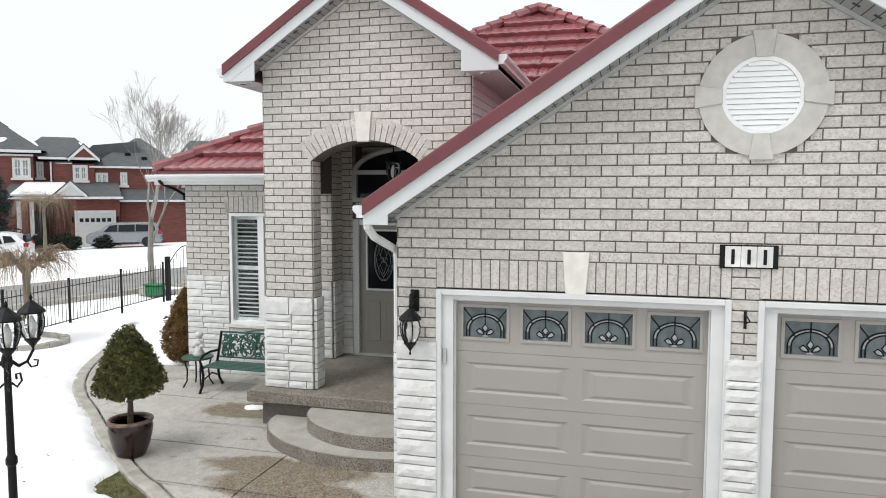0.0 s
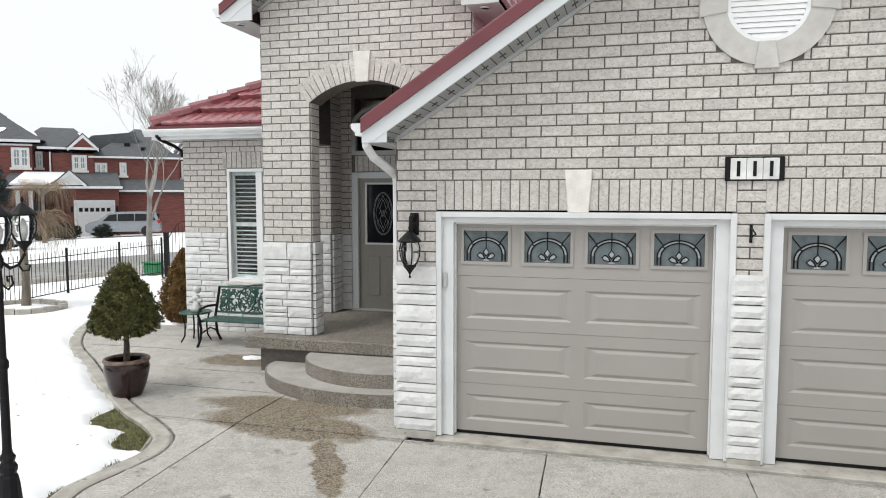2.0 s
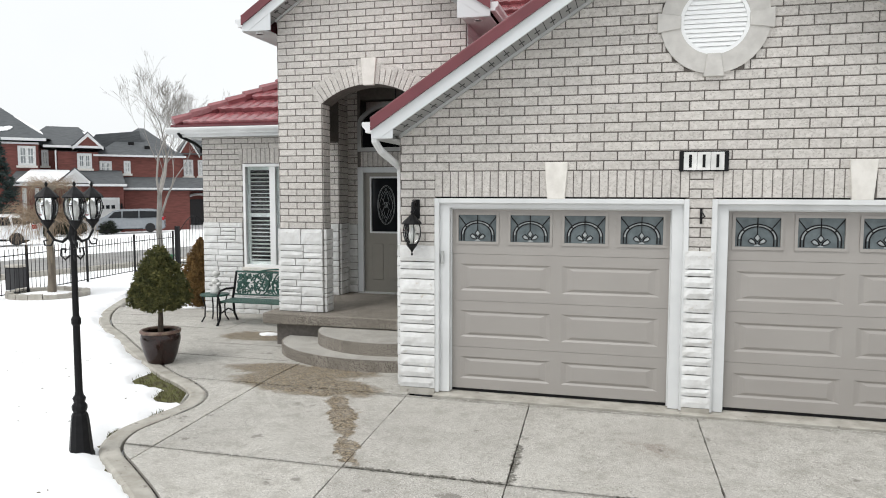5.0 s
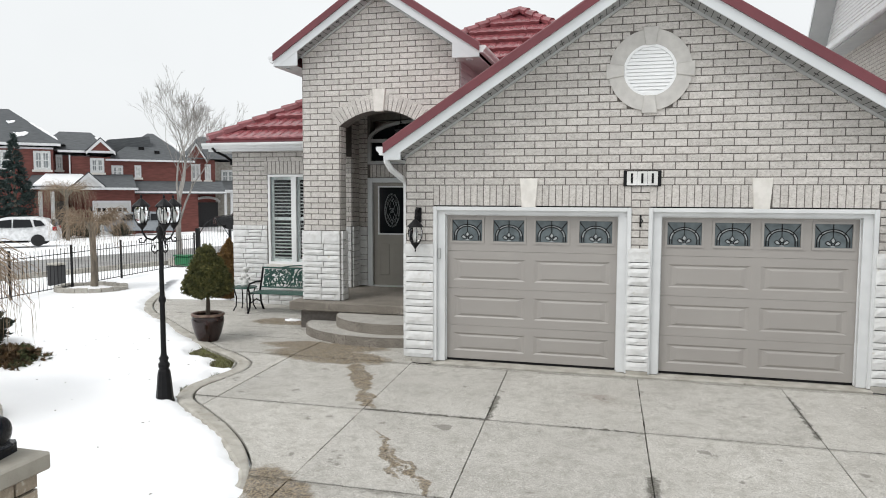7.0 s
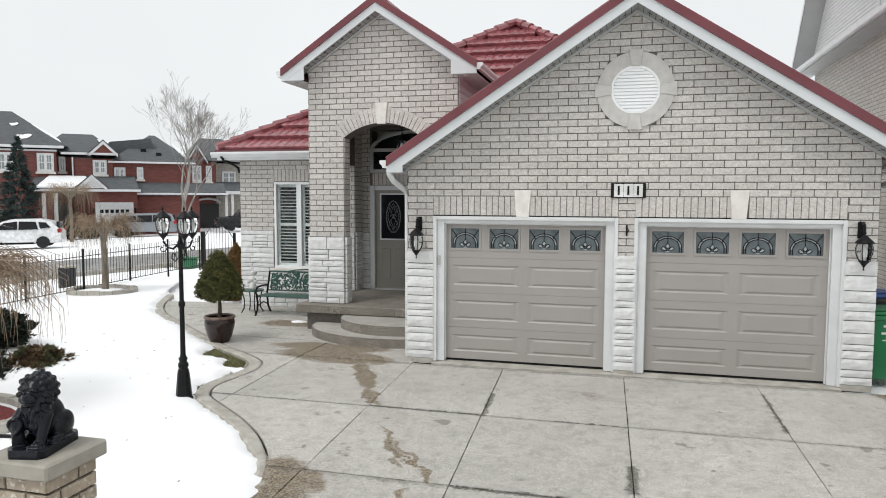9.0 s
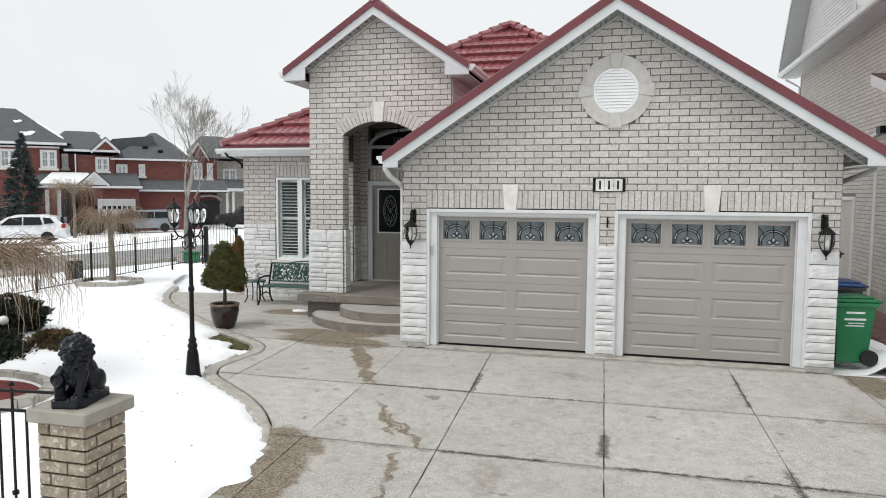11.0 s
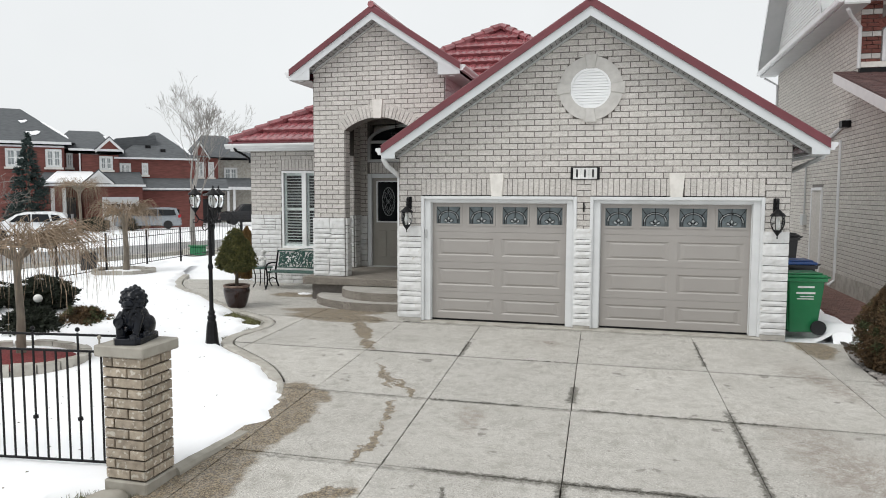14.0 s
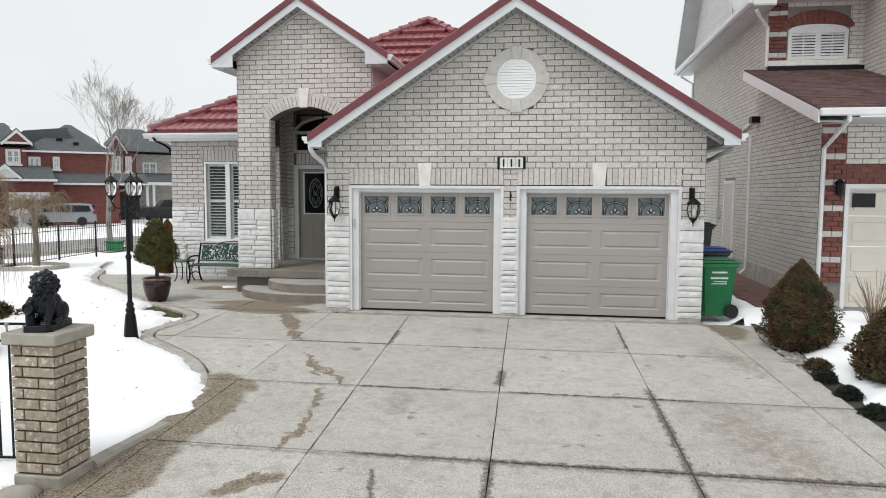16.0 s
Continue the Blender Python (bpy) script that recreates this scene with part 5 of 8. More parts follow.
M_LEAF_BROWN = material("rusty_needles", (0.14, 0.085, 0.04), (0.07, 0.047, 0.025), scale=7, rough=0.85, bump=0, vary=0.3, island=True, spot=(0.065, 0.078, 0.032), spot_scale=4, spot_at=0.52)
M_GOLD = material("golden_needles", (0.26, 0.15, 0.05), (0.14, 0.085, 0.03), scale=7, rough=0.85, bump=0, vary=0.3, island=True)
M_YEW = material("dark_yew", (0.022, 0.03, 0.016), (0.012, 0.017, 0.01), scale=9, rough=0.8, bump=0, vary=0.3, island=True)
M_SPRUCE = material("blue_spruce", (0.045, 0.07, 0.065), (0.02, 0.035, 0.032), scale=3, rough=0.85, bump=0, vary=0.3, island=True)
M_BARK = material("pale_bark", (0.215, 0.185, 0.145), (0.13, 0.11, 0.088), scale=12, rough=0.9, bump=0.8, bump_scale=30, stretch=(1, 1, 0.3))
M_STEM = material("dark_stem", (0.10, 0.078, 0.058), (0.055, 0.042, 0.032), scale=30, rough=0.9, bump=0.6)
M_TWIG = material("straw_twigs", (0.33, 0.25, 0.175), (0.21, 0.155, 0.105), scale=6, rough=0.8, bump=0, vary=0.25, island=True)
M_TWIG_GREY = material("grey_twigs", (0.30, 0.285, 0.265), (0.2, 0.188, 0.172), scale=2, rough=0.9, bump=0, vary=0.15, island=True)
M_GLAZE = material("oxblood_glaze", (0.026, 0.010, 0.008), (0.012, 0.006, 0.005), scale=6, rough=0.18, bump=0.15, bump_scale=15, spot=(0.15, 0.08, 0.05), spot_scale=20, spot_at=0.68)
M_RIM = material("worn_rim", (0.22, 0.16, 0.12), (0.1, 0.05, 0.04), scale=20, rough=0.5)
M_SOIL = material("soil", (0.04, 0.03, 0.022), rough=1.0, bump=1.0, bump_scale=40)
# M_LION's bluish specks are highlights of the glossy coat, painted into the colour.
M_LION = material("black_painted_stone", (0.010, 0.012, 0.017), (0.006, 0.007, 0.010), scale=14, rough=0.13, spec=0.22, bump=0.25, bump_scale=45, spot=(0.03, 0.037, 0.055), spot_scale=26, spot_at=0.66)
M_PILLAR = material("buff_brick", (0.40, 0.34, 0.265), (0.27, 0.225, 0.175), scale=16, rough=0.9, bump=0.6, bump_scale=50, vary=0.14, spot=(0.54, 0.5, 0.43), spot_scale=22, spot_at=0.56)
M_CAP = material("pillar_cap_concrete", (0.36, 0.34, 0.295), (0.28, 0.26, 0.22), scale=6, rough=0.85, bump=0.3)
M_GLOBE = material("milk_glass", (0.8, 0.8, 0.77), rough=0.2, bump=0)
M_LANTERN = glass("lantern_glass", (0.95, 0.97, 0.98), 0.08)
M_BULB = material("bulb", (0.85, 0.85, 0.82), rough=0.3, bump=0)
M_STAT = material("pale_figurine", (0.7, 0.7, 0.68), (0.5, 0.5, 0.48), scale=20, rough=0.6)
M_MULCH = material("red_mulch", (0.22, 0.03, 0.03), (0.10, 0.015, 0.015), scale=30, rough=0.9, bump=1.0, bump_scale=40)
M_SILVER = material("silver_paint", (0.27, 0.29, 0.31), (0.24, 0.26, 0.28), rough=0.25, metal=0.4, bump=0)
M_CARWHITE = material("white_car_paint", (0.82, 0.83, 0.84), rough=0.2, bump=0)
M_CARBLACK = material("black_car_paint", (0.012, 0.012, 0.014), rough=0.2, bump=0)
M_TYRE = material("tyre", (0.015, 0.015, 0.016), rough=0.85)
M_RIMS = material("alloy", (0.45, 0.46, 0.47), rough=0.3, metal=0.8, bump=0)
M_LAMPRED = material("tail_lamp", (0.35, 0.01, 0.015), rough=0.2, bump=0)
M_TILEW = material("white_glazed_tile", (0.8, 0.8, 0.78), rough=0.2, bump=0)
M_PAVER = material("red_paver", (0.16, 0.085, 0.07), (0.11, 0.06, 0.05), scale=9, rough=0.9, bump=0.5, vary=0.2, island=True)
M_PEBBLE = material("river_pebble", (0.33, 0.31, 0.29), (0.2, 0.18, 0.165), scale=9, rough=0.8, vary=0.3, island=True)


# ---- the house next door ----
def neighbour():
    h = thing("neighbour_house", pose(0, 0, 0), "two-storey beige brick house with red brick quoins and brown shingles", "house")
    X, Y0, YU, YB = 8.90, 1.95, 5.6, 14.25
    part("wall", boxes((X, X + 0.3, YU, YB, 0, 6.45), (X + 0.3, 9.34, Y0, Y0 + 0.3, 0, 3.5), (9.34, 15, Y0, Y0 + 0.3, 2.33, 3.5),
                       (X + 0.3, 11.0, YU, YU + 0.3, 3.4, 6.9), (11.0, 11.3, 3.6, YU + 0.3, 4.0, 6.9), (11.3, 15.5, 3.6, 3.9, 4.0, 6.9)), M_NB_JOINT, h)
    wall = h.children[0]
    bm = bmesh.new()
    prism(bm, [(-YU, 0), (-Y0, 0), (-Y0, 3.72), (-YU, 4.85)], 0, 0.3, m=pose(X, 0, 0, 0, 0, -90))
    part("garage_side_wall", bm, M_NB_JOINT, h)
    side, front, up = pose(X, 0, 0, 0, 0, -90), pose(0, Y0, 0), pose(0, YU, 0)
    dr = lambda u, z: -9.1 < u < -8.0 and z < 2.5
    LATER.append(lambda: lay(wall, side, -YB, -YU, 0.42, 6.45, (), (dr,), single=0, mat=M_NB, many=M_NB, course=0.098, length=0.28))
    LATER.append(lambda: lay(wall, side, -YU, -Y0, 0.42, 4.85, ((0.3, 1, 3.10),), (), single=120, mat=M_NB, many=M_NB, course=0.098, length=0.28))
    LATER.append(lambda: lay(wall, front, 9.34, 12, 2.70, 3.5, single=60, mat=M_NB, many=M_NB, course=0.098, length=0.28))
    wn_ = lambda u, z: 9.30 < u < 10.68 and 5.2 < z < 6.45
    LATER.append(lambda: lay(wall, up, X + 0.42, 11.0, 4.6, 6.6, (), (wn_,), single=100, mat=M_NB, many=M_NB, course=0.098, length=0.28))
    LATER.append(lambda: lay(wall, pose(11.0, 0, 0, 0, 0, -90), -YU, -3.6, 4.3, 6.8, single=60, mat=M_NB, many=M_NB, course=0.098, length=0.28))
    part("foundation", boxes((X - 0.02, X + 0.1, Y0, YB, -0.2, 0.42), (X, 9.33, Y0 - 0.02, Y0, -0.2, 0.15)), M_CURB, h)
    # quoins: blocks of red brick between pale bands
    for m, u0, u1, z0, z1 in ((front, X, 9.33, 0.5, 3.45), (up, X, X + 0.42, 4.95, 6.6)):
        z, k = z0, 0
        while z < z1 - 0.05:
            hgt = 0.36 if k % 2 == 0 else 0.12
            top = min(z + hgt, z1)
            LATER.append(lambda m=m, a=u0, b=u1, z=z, t=top, k=k: lay(wall, m, a, b, z, t, single=30, mat=M_REDBRICK if k % 2 == 0 else M_RING, proud=0.03 if k % 2 == 0 else 0.02,
                                                                       course=0.09 if k % 2 == 0 else 0.12, length=0.24))
            z += hgt
            k += 1
    LATER.append(lambda: lay(wall, front, 9.34, 13, 2.34, 2.70, single=60, mat=M_REDBRICK, many=M_REDBRICK, proud=0.02, length=0.24))
    # upper window with a brick arch
    w = part("window", boxes((9.36, 10.62, YU - 0.012, YU - 0.004, 5.28, 5.86)), M_DARK_GLASS, h)
    part("window_frame", boxes((9.34, 9.42, YU - 0.05, YU + 0.05, 5.25, 5.93), (10.56, 10.64, YU - 0.05, YU + 0.05, 5.25, 5.93), (9.42, 10.56, YU - 0.05, YU + 0.05, 5.25, 5.33), (9.42, 10.56, YU - 0.05, YU + 0.05, 5.85, 5.93),
                               (9.94, 10.06, YU - 0.04, YU + 0.05, 5.33, 5.85), (9.68, 9.70, YU - 0.02, YU + 0.05, 5.33, 5.85), (10.3, 10.32, YU - 0.02, YU + 0.05, 5.33, 5.85)), M_WHITE, w)
    for i in range(8):
        part("slat", boxes((9.42, 10.56, YU - 0.03, YU - 0.013, 5.35 + i * 0.065, 5.39 + i * 0.065)), M_BLIND, w)
    bm = bmesh.new()
    prism(bm, [(9.36, 5.93), (10.62, 5.93)] + [(9.99 + 0.63 * math.cos(math.pi * i / 12), 5.93 + 0.13 * math.sin(math.pi * i / 12)) for i in range(13)][1:-1], YU - 0.03, YU + 0.02)
    part("arch_panel", bm, M_WHITE, w)
    for i in range(16):
        t0 = math.pi * (0.04 + 0.92 * i / 16)
        t1 = math.pi * (0.04 + 0.92 * (i + 1) / 16) - 0.012
        e = lambda rx, rz, t: (9.99 + rx * math.cos(t), 5.95 + rz * math.sin(t))
        bm = bmesh.new()
        prism(bm, [e(0.66, 0.12, t0), e(0.66, 0.12, t1), e(0.79, 0.43, t1), e(0.79, 0.43, t0)], YU - 0.035, YU + 0.02)
        part("arch_brick", bm, M_REDBRICK, wall)
    part("sill", boxes((X - 0.02, 10.9, YU - 0.06, YU + 0.02, 5.12, 5.24)), M_KEY, h)
    # garage roof, sloping to the front
    ey, ez, ty, tz, x0, x1 = 0.86, 3.60, 5.80, 5.08, 8.45, 15.0
    roof = part("roof", boxes_sheet(x0, x1, ey, ez, ty, tz, 0.06), M_SHINGLE, h)
    n = 30
    tabs = random.Random(17)
    for i in range(n):
        a, b = i / n, (i + 1.15) / n
        b = min(1, b)
        bm = bmesh.new()
        x = x0 + 0.01 - tabs.uniform(0, 0.2)
        while x < x1:
            w = tabs.uniform(0.14, 0.30)
            lift = tabs.choice((0.010, 0.013, 0.018))
            xa, xb = max(x0 + 0.01, x), min(x1, x + w - 0.006)
            if xb - xa > 0.03:
                low = [bm.verts.new((q, ey + (ty - ey) * a, ez + (tz - ez) * a + h_)) for q, h_ in ((xa, 0.0), (xb, 0.0), (xb, lift), (xa, lift))]
                high = [bm.verts.new((q, ey + (ty - ey) * b, ez + (tz - ez) * b + 0.004)) for q in (xb, xa)]
                bm.faces.new(low)
                bm.faces.new((low[3], low[2], high[0], high[1]))
            x += w
        part("shingle_course", bm, M_SHINGLE, roof)
    bm = bmesh.new()
    for y, z, y2, z2 in ((ey, ez, ty, tz),):
        v = [bm.verts.new(p) for p in ((x0 - 0.01, y, z - 0.02), (x0 - 0.01, y2, z2 - 0.02), (x0 - 0.01, y2, z2 - 0.24), (x0 - 0.01, y, z - 0.24), (x0 + 0.02, y, z - 0.02), (x0 + 0.02, y2, z2 - 0.02), (x0 + 0.02, y2, z2 - 0.24), (x0 + 0.02, y, z - 0.24))]
        for q in ((0, 1, 2, 3), (7, 6, 5, 4), (0, 4, 5, 1), (1, 5, 6, 2), (2, 6, 7, 3), (3, 7, 4, 0)):
            bm.faces.new([v[i] for i in q])
    part("rake_board", bm, M_SIDING, h)
    part("soffit", boxes_sheet(x0 + 0.02, X, ey + 0.05, ez - 0.2, ty, tz - 0.2, 0.02), M_SOFFIT, h)
    part("front_soffit", boxes((X, x1, ey, Y0, ez - 0.17, ez - 0.15)), M_SOFFIT, h)
    part("gutter", boxes((x0, x1, ey - 0.12, ey, ez - 0.13, ez), bev=0.02), M_WHITE, h)
    part("flashing", boxes((X, 11.2, YU - 0.1, YU, 4.95, 5.1)), M_BLACK, h)
    bm = bmesh.new()
    tube(bm, [(8.92, ey - 0.06, ez - 0.13), (8.92, ey - 0.06, ez - 0.2), (8.93, Y0 - 0.06, ez - 0.62), (8.93, Y0 - 0.05, 0.1)], 0.04, 8)
    part("downspout", bm, M_WHITE, h)
    bm = bmesh.new()
    tube(bm, [(8.5, YU - 0.5, 6.30), (8.62, YU - 0.3, 6.2), (8.88, YU - 0.06, 6.0), (8.88, YU - 0.06, 5.1)], 0.04, 8)
    part("downspout", bm, M_WHITE, h)
    bm = bmesh.new()
    tube(bm, [(8.88, 6.6, 3.6), (8.88, 6.6, 0.25), (8.75, 6.6, 0.12)], 0.04, 8)
    part("downspout", bm, M_WHITE, h)
    bm = bmesh.new()
    tube(bm, [(8.5, YB + 0.2, 6.3), (8.86, YB - 0.1, 6.0), (8.86, YB - 0.1, 0.3)], 0.04, 8)
    part("downspout", bm, M_WHITE, h)
    bm = bmesh.new()
    tube(bm, [(8.86, 6.0, 4.0), (8.86, 9.0, 3.45)], 0.045, 8)
    part("branch_pipe", bm, M_WHITE, h)
    part("bracket", boxes((8.7, 8.93, 5.9, 6.15, 3.85, 4.0)), M_BLACK, h)
    # side gable over a gutter: white siding, raking soffit
    yc, zt, ze = 10.75, 11.6, 6.6
    k = (zt - ze) / (YB + 0.5 - yc)
    bm = bmesh.new()
    z = ze + 0.1
    while z < 10.5:
        w2 = (zt - z) / k
        v = [bm.verts.new((X + dx, y, zz)) for dx, y, zz in ((-0.03, yc - w2, z), (-0.03, yc + w2, z), (-0.012, yc + w2 - 0.1 / k, z + 0.1), (-0.012, yc - w2 + 0.1 / k, z + 0.1))]
        bm.faces.new(v)
        v2 = [bm.verts.new((X + dx, y, z)) for dx, y in ((-0.03, yc - w2), (-0.03, yc + w2), (-0.01, yc + w2), (-0.01, yc - w2))]
        bm.faces.new(v2)
        z += 0.1
    part("siding", bm, M_SIDING, h, "white lapped siding")
    bm = bmesh.new()
    prism(bm, [(-(yc + (zt - ze) / k), ze), (-(yc - (zt - ze) / k), ze), (-yc, zt)], 0.0, 0.2, m=pose(X, 0, 0, 0, 0, -90))
    part("gable_wall", bm, M_SIDING, h)
    for s in (-1, 1):
        d = (zt - ze) / k + 0.1
        bm = bmesh.new()
        v = [bm.verts.new(p) for p in ((8.35, yc + s * d, ze - 0.05), (8.35, yc, zt + 0.05), (X, yc, zt + 0.05), (X, yc + s * d, ze - 0.05))]
        w3 = [bm.verts.new(q.co + Vector((0, 0, 0.16))) for q in v]
        bm.faces.new(v)
        bm.faces.new(w3)
        for i in range(4):
            bm.faces.new((v[i], v[(i + 1) % 4], w3[(i + 1) % 4], w3[i]))
        part("raking_soffit", bm, M_SOFFIT, h)
        bm = bmesh.new()
        v = [bm.verts.new(p) for p in ((8.33, yc + s * d, ze - 0.05), (8.33, yc, zt + 0.05), (8.33, yc, zt + 0.3), (8.33, yc + s * d, ze + 0.2))]
        bm.faces.new(v)
        part("raking_fascia", bm, M_WHITE, h)
    part("side_soffit", boxes((8.40, X, YU - 0.6, YB + 0.5, 6.38, 6.42)), M_SOFFIT, h)
    part("side_gutter", boxes((8.28, 8.40, YU - 0.6, YB + 0.5, 6.42, 6.56), bev=0.025), M_WHITE, h)
    part("side_fascia", boxes((8.40, X, YU - 0.6, YB + 0.5, 6.42, 6.62)), M_WHITE, h)
    part("front_eave", boxes((X, 15.5, YU - 0.6, YU, 6.55, 6.75), (10.6, 15.5, 3.1, YU - 0.6, 6.8, 7.0)), M_WHITE, h)
    part("meter_box", boxes((X - 0.12, X, 9.55, 9.85, 1.45, 1.75), bev=0.01), M_SOFFIT, h)
    bm = bmesh.new()
    tube(bm, [(X - 0.05, 9.7, 1.75), (X - 0.05, 9.7, 3.2)], 0.025, 6)
    part("conduit", bm, M_SOFFIT, h)
    door = part("side_door", boxes((X - 0.03, X + 0.02, 8.06, 8.98, 0.12, 2.42)), M_NB, h, "beige side door")
    part("door_frame", boxes((X - 0.05, X + 0.02, 7.98, 8.06, 0.1, 2.5), (X - 0.05, X + 0.02, 8.98, 9.06, 0.1, 2.5), (X - 0.05, X + 0.02, 8.06, 8.98, 2.42, 2.5)), M_SIDING, door)
    bm = bmesh.new()
    for i in range(4):
        box(bm, 9.42, 12.5, Y0 + 0.12, Y0 + 0.16, 0.02 + i * 0.575, 0.585 + i * 0.575, bev=0.004)
        for j in range(4):
            box(bm, 9.55 + j * 0.72, 10.12 + j * 0.72, Y0 + 0.105, Y0 + 0.125, 0.12 + i * 0.575, 0.47 + i * 0.575, bev=0.01)
    g = part("garage_door", bm, M_CREAM, h, "cream panelled garage door")
    part("pane", boxes((9.52, 9.92, Y0 + 0.09, Y0 + 0.1, 1.90, 2.16)), M_DARK_GLASS, g)
    part("jamb", boxes((9.34, 9.41, Y0 - 0.04, Y0 + 0.12, 0, 2.33), (9.41, 12.5, Y0 - 0.04, Y0 + 0.12, 2.25, 2.33)), M_WHITE, g)
    bm = bmesh.new()
    lathe(bm, [(0.03, 0), (0.07, 0.04), (0.075, 0.2), (0.1, 0.23), (0.02, 0.3)], 8, (9.2, Y0 - 0.14, 2.12))
    box(bm, 9.17, 9.23, Y0 - 0.12, Y0, 2.25, 2.32)
    part("wall_lantern", bm, M_BLACK, h, "small black wall lantern")


def boxes_sheet(x0, x1, ya, za, yb, zb, th):
    bm = bmesh.new()
    v = [bm.verts.new(p) for p in ((x0, ya, za), (x1, ya, za), (x1, yb, zb), (x0, yb, zb), (x0, ya, za - th), (x1, ya, za - th), (x1, yb, zb - th), (x0, yb, zb - th))]
    for q in ((0, 1, 2, 3), (7, 6, 5, 4), (0, 4, 5, 1), (1, 5, 6, 2), (2, 6, 7, 3), (3, 7, 4, 0)):
        bm.faces.new([v[i] for i in q])
    return bm


neighbour()


# ---- snow, grass and beds ----
def dist_to(line, x, y):
    best, side_ = 1e9, 1
    for p, q in zip(line, line[1:]):
        d = q - p
        t = max(0, min(1, ((x - p.x) * d.x + (y - p.y) * d.y) / max(1e-9, d.length_squared)))
        ex, ey = x - p.x - t * d.x, y - p.y - t * d.y
        r = math.hypot(ex, ey)
        if r < best:
            best, side_ = r, d.x * ey - d.y * ex
    return best if side_ < 0 else -best


def mound(x, y):
    return 0.27 * math.exp(-((x + 7.0) / 1.5) ** 2 - ((y + 1.9) / 1.2) ** 2)


BARE = [(-0.35, -7.3, 0.3), (0.08, -7.2, 0.24), (-3.1, -0.35, 0.36), (-2.55, -0.85, 0.28), (-0.5, -7.4, 0.45), (-0.1, -5.9, 0.1), (-2.35, -1.9, 0.1), (-2.25, -1.35, 0.12)]


def snow_lawn():
    """The lawn's snow: swells, small dents, and a ragged edge that thins out towards the edging."""
    bm = bmesh.new()
    s = 0.085
    line = CURB_LINE[::2]
    nx, ny = int(13.2 / s), int(17.5 / s)
    grid = {}
    for j in range(ny):
        for i in range(nx):
            x, y = -12.8 + i * s, -8.4 + j * s
            if x > 0.3:
                continue
            d = dist_to(line, x, y)
            if d < -0.34:
                continue
            n1 = noise.noise(Vector((x * 2.3, y * 2.3, 3))) * 0.5 + noise.noise(Vector((x * 6, y * 6, 9))) * 0.45 + noise.noise(Vector((x * 13, y * 13, 5))) * 0.3
            bare = sum(max(0, 1 - math.hypot(x - a, y - b) / (1.35 * r)) * r * 2.2 for a, b, r in BARE)
            k = ramp(d + 0.10 + 0.12 * ramp(-y, 3.6, 4.6) + 0.19 * n1 - bare, -0.04, 0.24)
            if y < -5.3:
                k = min(k, ramp(0.05 - x, 0.0, 0.14))
            h = -0.085 + 0.15 * k + k * (0.03 * noise.noise(Vector((x * 0.6, y * 0.6, 1))) + 0.010 * noise.noise(Vector((x * 2.5, y * 2.5, 4))))
            h += mound(x, y) - 0.12 * ramp(-x, 12.3, 12.8)
            grid[i, j] = bm.verts.new((x, y, ground_z(x, y) + h))
    for i, j in grid:
        q = [(i, j), (i + 1, j), (i + 1, j + 1), (i, j + 1)]
        if all(k in grid for k in q):
            bm.faces.new([grid[k] for k in q])
    ob = link("snow_lawn", bm, M_SNOW, smooth=True)
    tagged(ob, "uneven layer of white snow over the lawn", "snow", kind="stuff")
    bm = bmesh.new()
    inner = offset_line(CURB_LINE, -1.0)
    rows = [[bm.verts.new((p.x + (q.x - p.x) * t, p.y + (q.y - p.y) * t, ground_z(p.x, p.y) - 0.03)) for t in (0, 0.5, 1)] for p, q in zip(CURB_LINE, inner) if p.y > -8.6]
    for r, t in zip(rows, rows[1:]):
        for k in range(2):
            bm.faces.new((r[k], r[k + 1], t[k + 1], t[k]))
    tagged(link("grass_verge", bm, M_GRASS), "strip of wet winter grass at the snow's edge", "grass", kind="stuff")
    bm = bmesh.new()
    rng = random.Random(9)
    for a, b, r in BARE:
        for _ in range(int(900 * r)):
            t, u = rng.uniform(0, 6.28), r * 1.1 * math.sqrt(rng.random())
            x, y = a + u * math.cos(t), b + u * math.sin(t)
            if dist_to(line, x, y) < 0.0:
                continue
            z = ground_z(x, y) - 0.03
            w, h = 0.006, rng.uniform(0.03, 0.07)
            dx, dy = rng.uniform(-0.04, 0.04), rng.uniform(-0.04, 0.04)
            bm.faces.new([bm.verts.new(p) for p in ((x - w, y, z), (x + w, y, z), (x + dx, y + dy, z + h))])
    tagged(link("grass_tufts", bm, M_GRASS), "short green and brown grass blades", "grass", kind="stuff")


snow_lawn()


def snow_debris():
    """Wind-blown bits of bark and leaf lying on the snow."""
    rng = random.Random(77)
    line = CURB_LINE[::2]
    bm = bmesh.new()
    for _ in range(260):
        x, y = rng.uniform(-8.5, 0.0), rng.uniform(-7.5, 3.5)
        if dist_to(line, x, y) < 0.35:
            continue
        z = ground_z(x, y) + mound(x, y) + 0.066 + 0.03 * noise.noise(Vector((x * 0.6, y * 0.6, 1))) + 0.010 * noise.noise(Vector((x * 2.5, y * 2.5, 4)))
        r, t = rng.uniform(0.006, 0.02), rng.uniform(0, 6.28)
        c, q = math.cos(t), math.sin(t)
        bm.faces.new([bm.verts.new((x + r * (u * c - 0.5 * v * q), y + r * (u * q + 0.5 * v * c), z + 0.004 * w)) for u, v, w in ((-1, 0, 0), (0, -1, 1), (1.2, 0, 0), (0, 1, 2))])
    tagged(link("snow_debris", bm, M_BARK), "small bits of bark and leaf scattered on the snow", "debris", kind="stuff")


snow_debris()


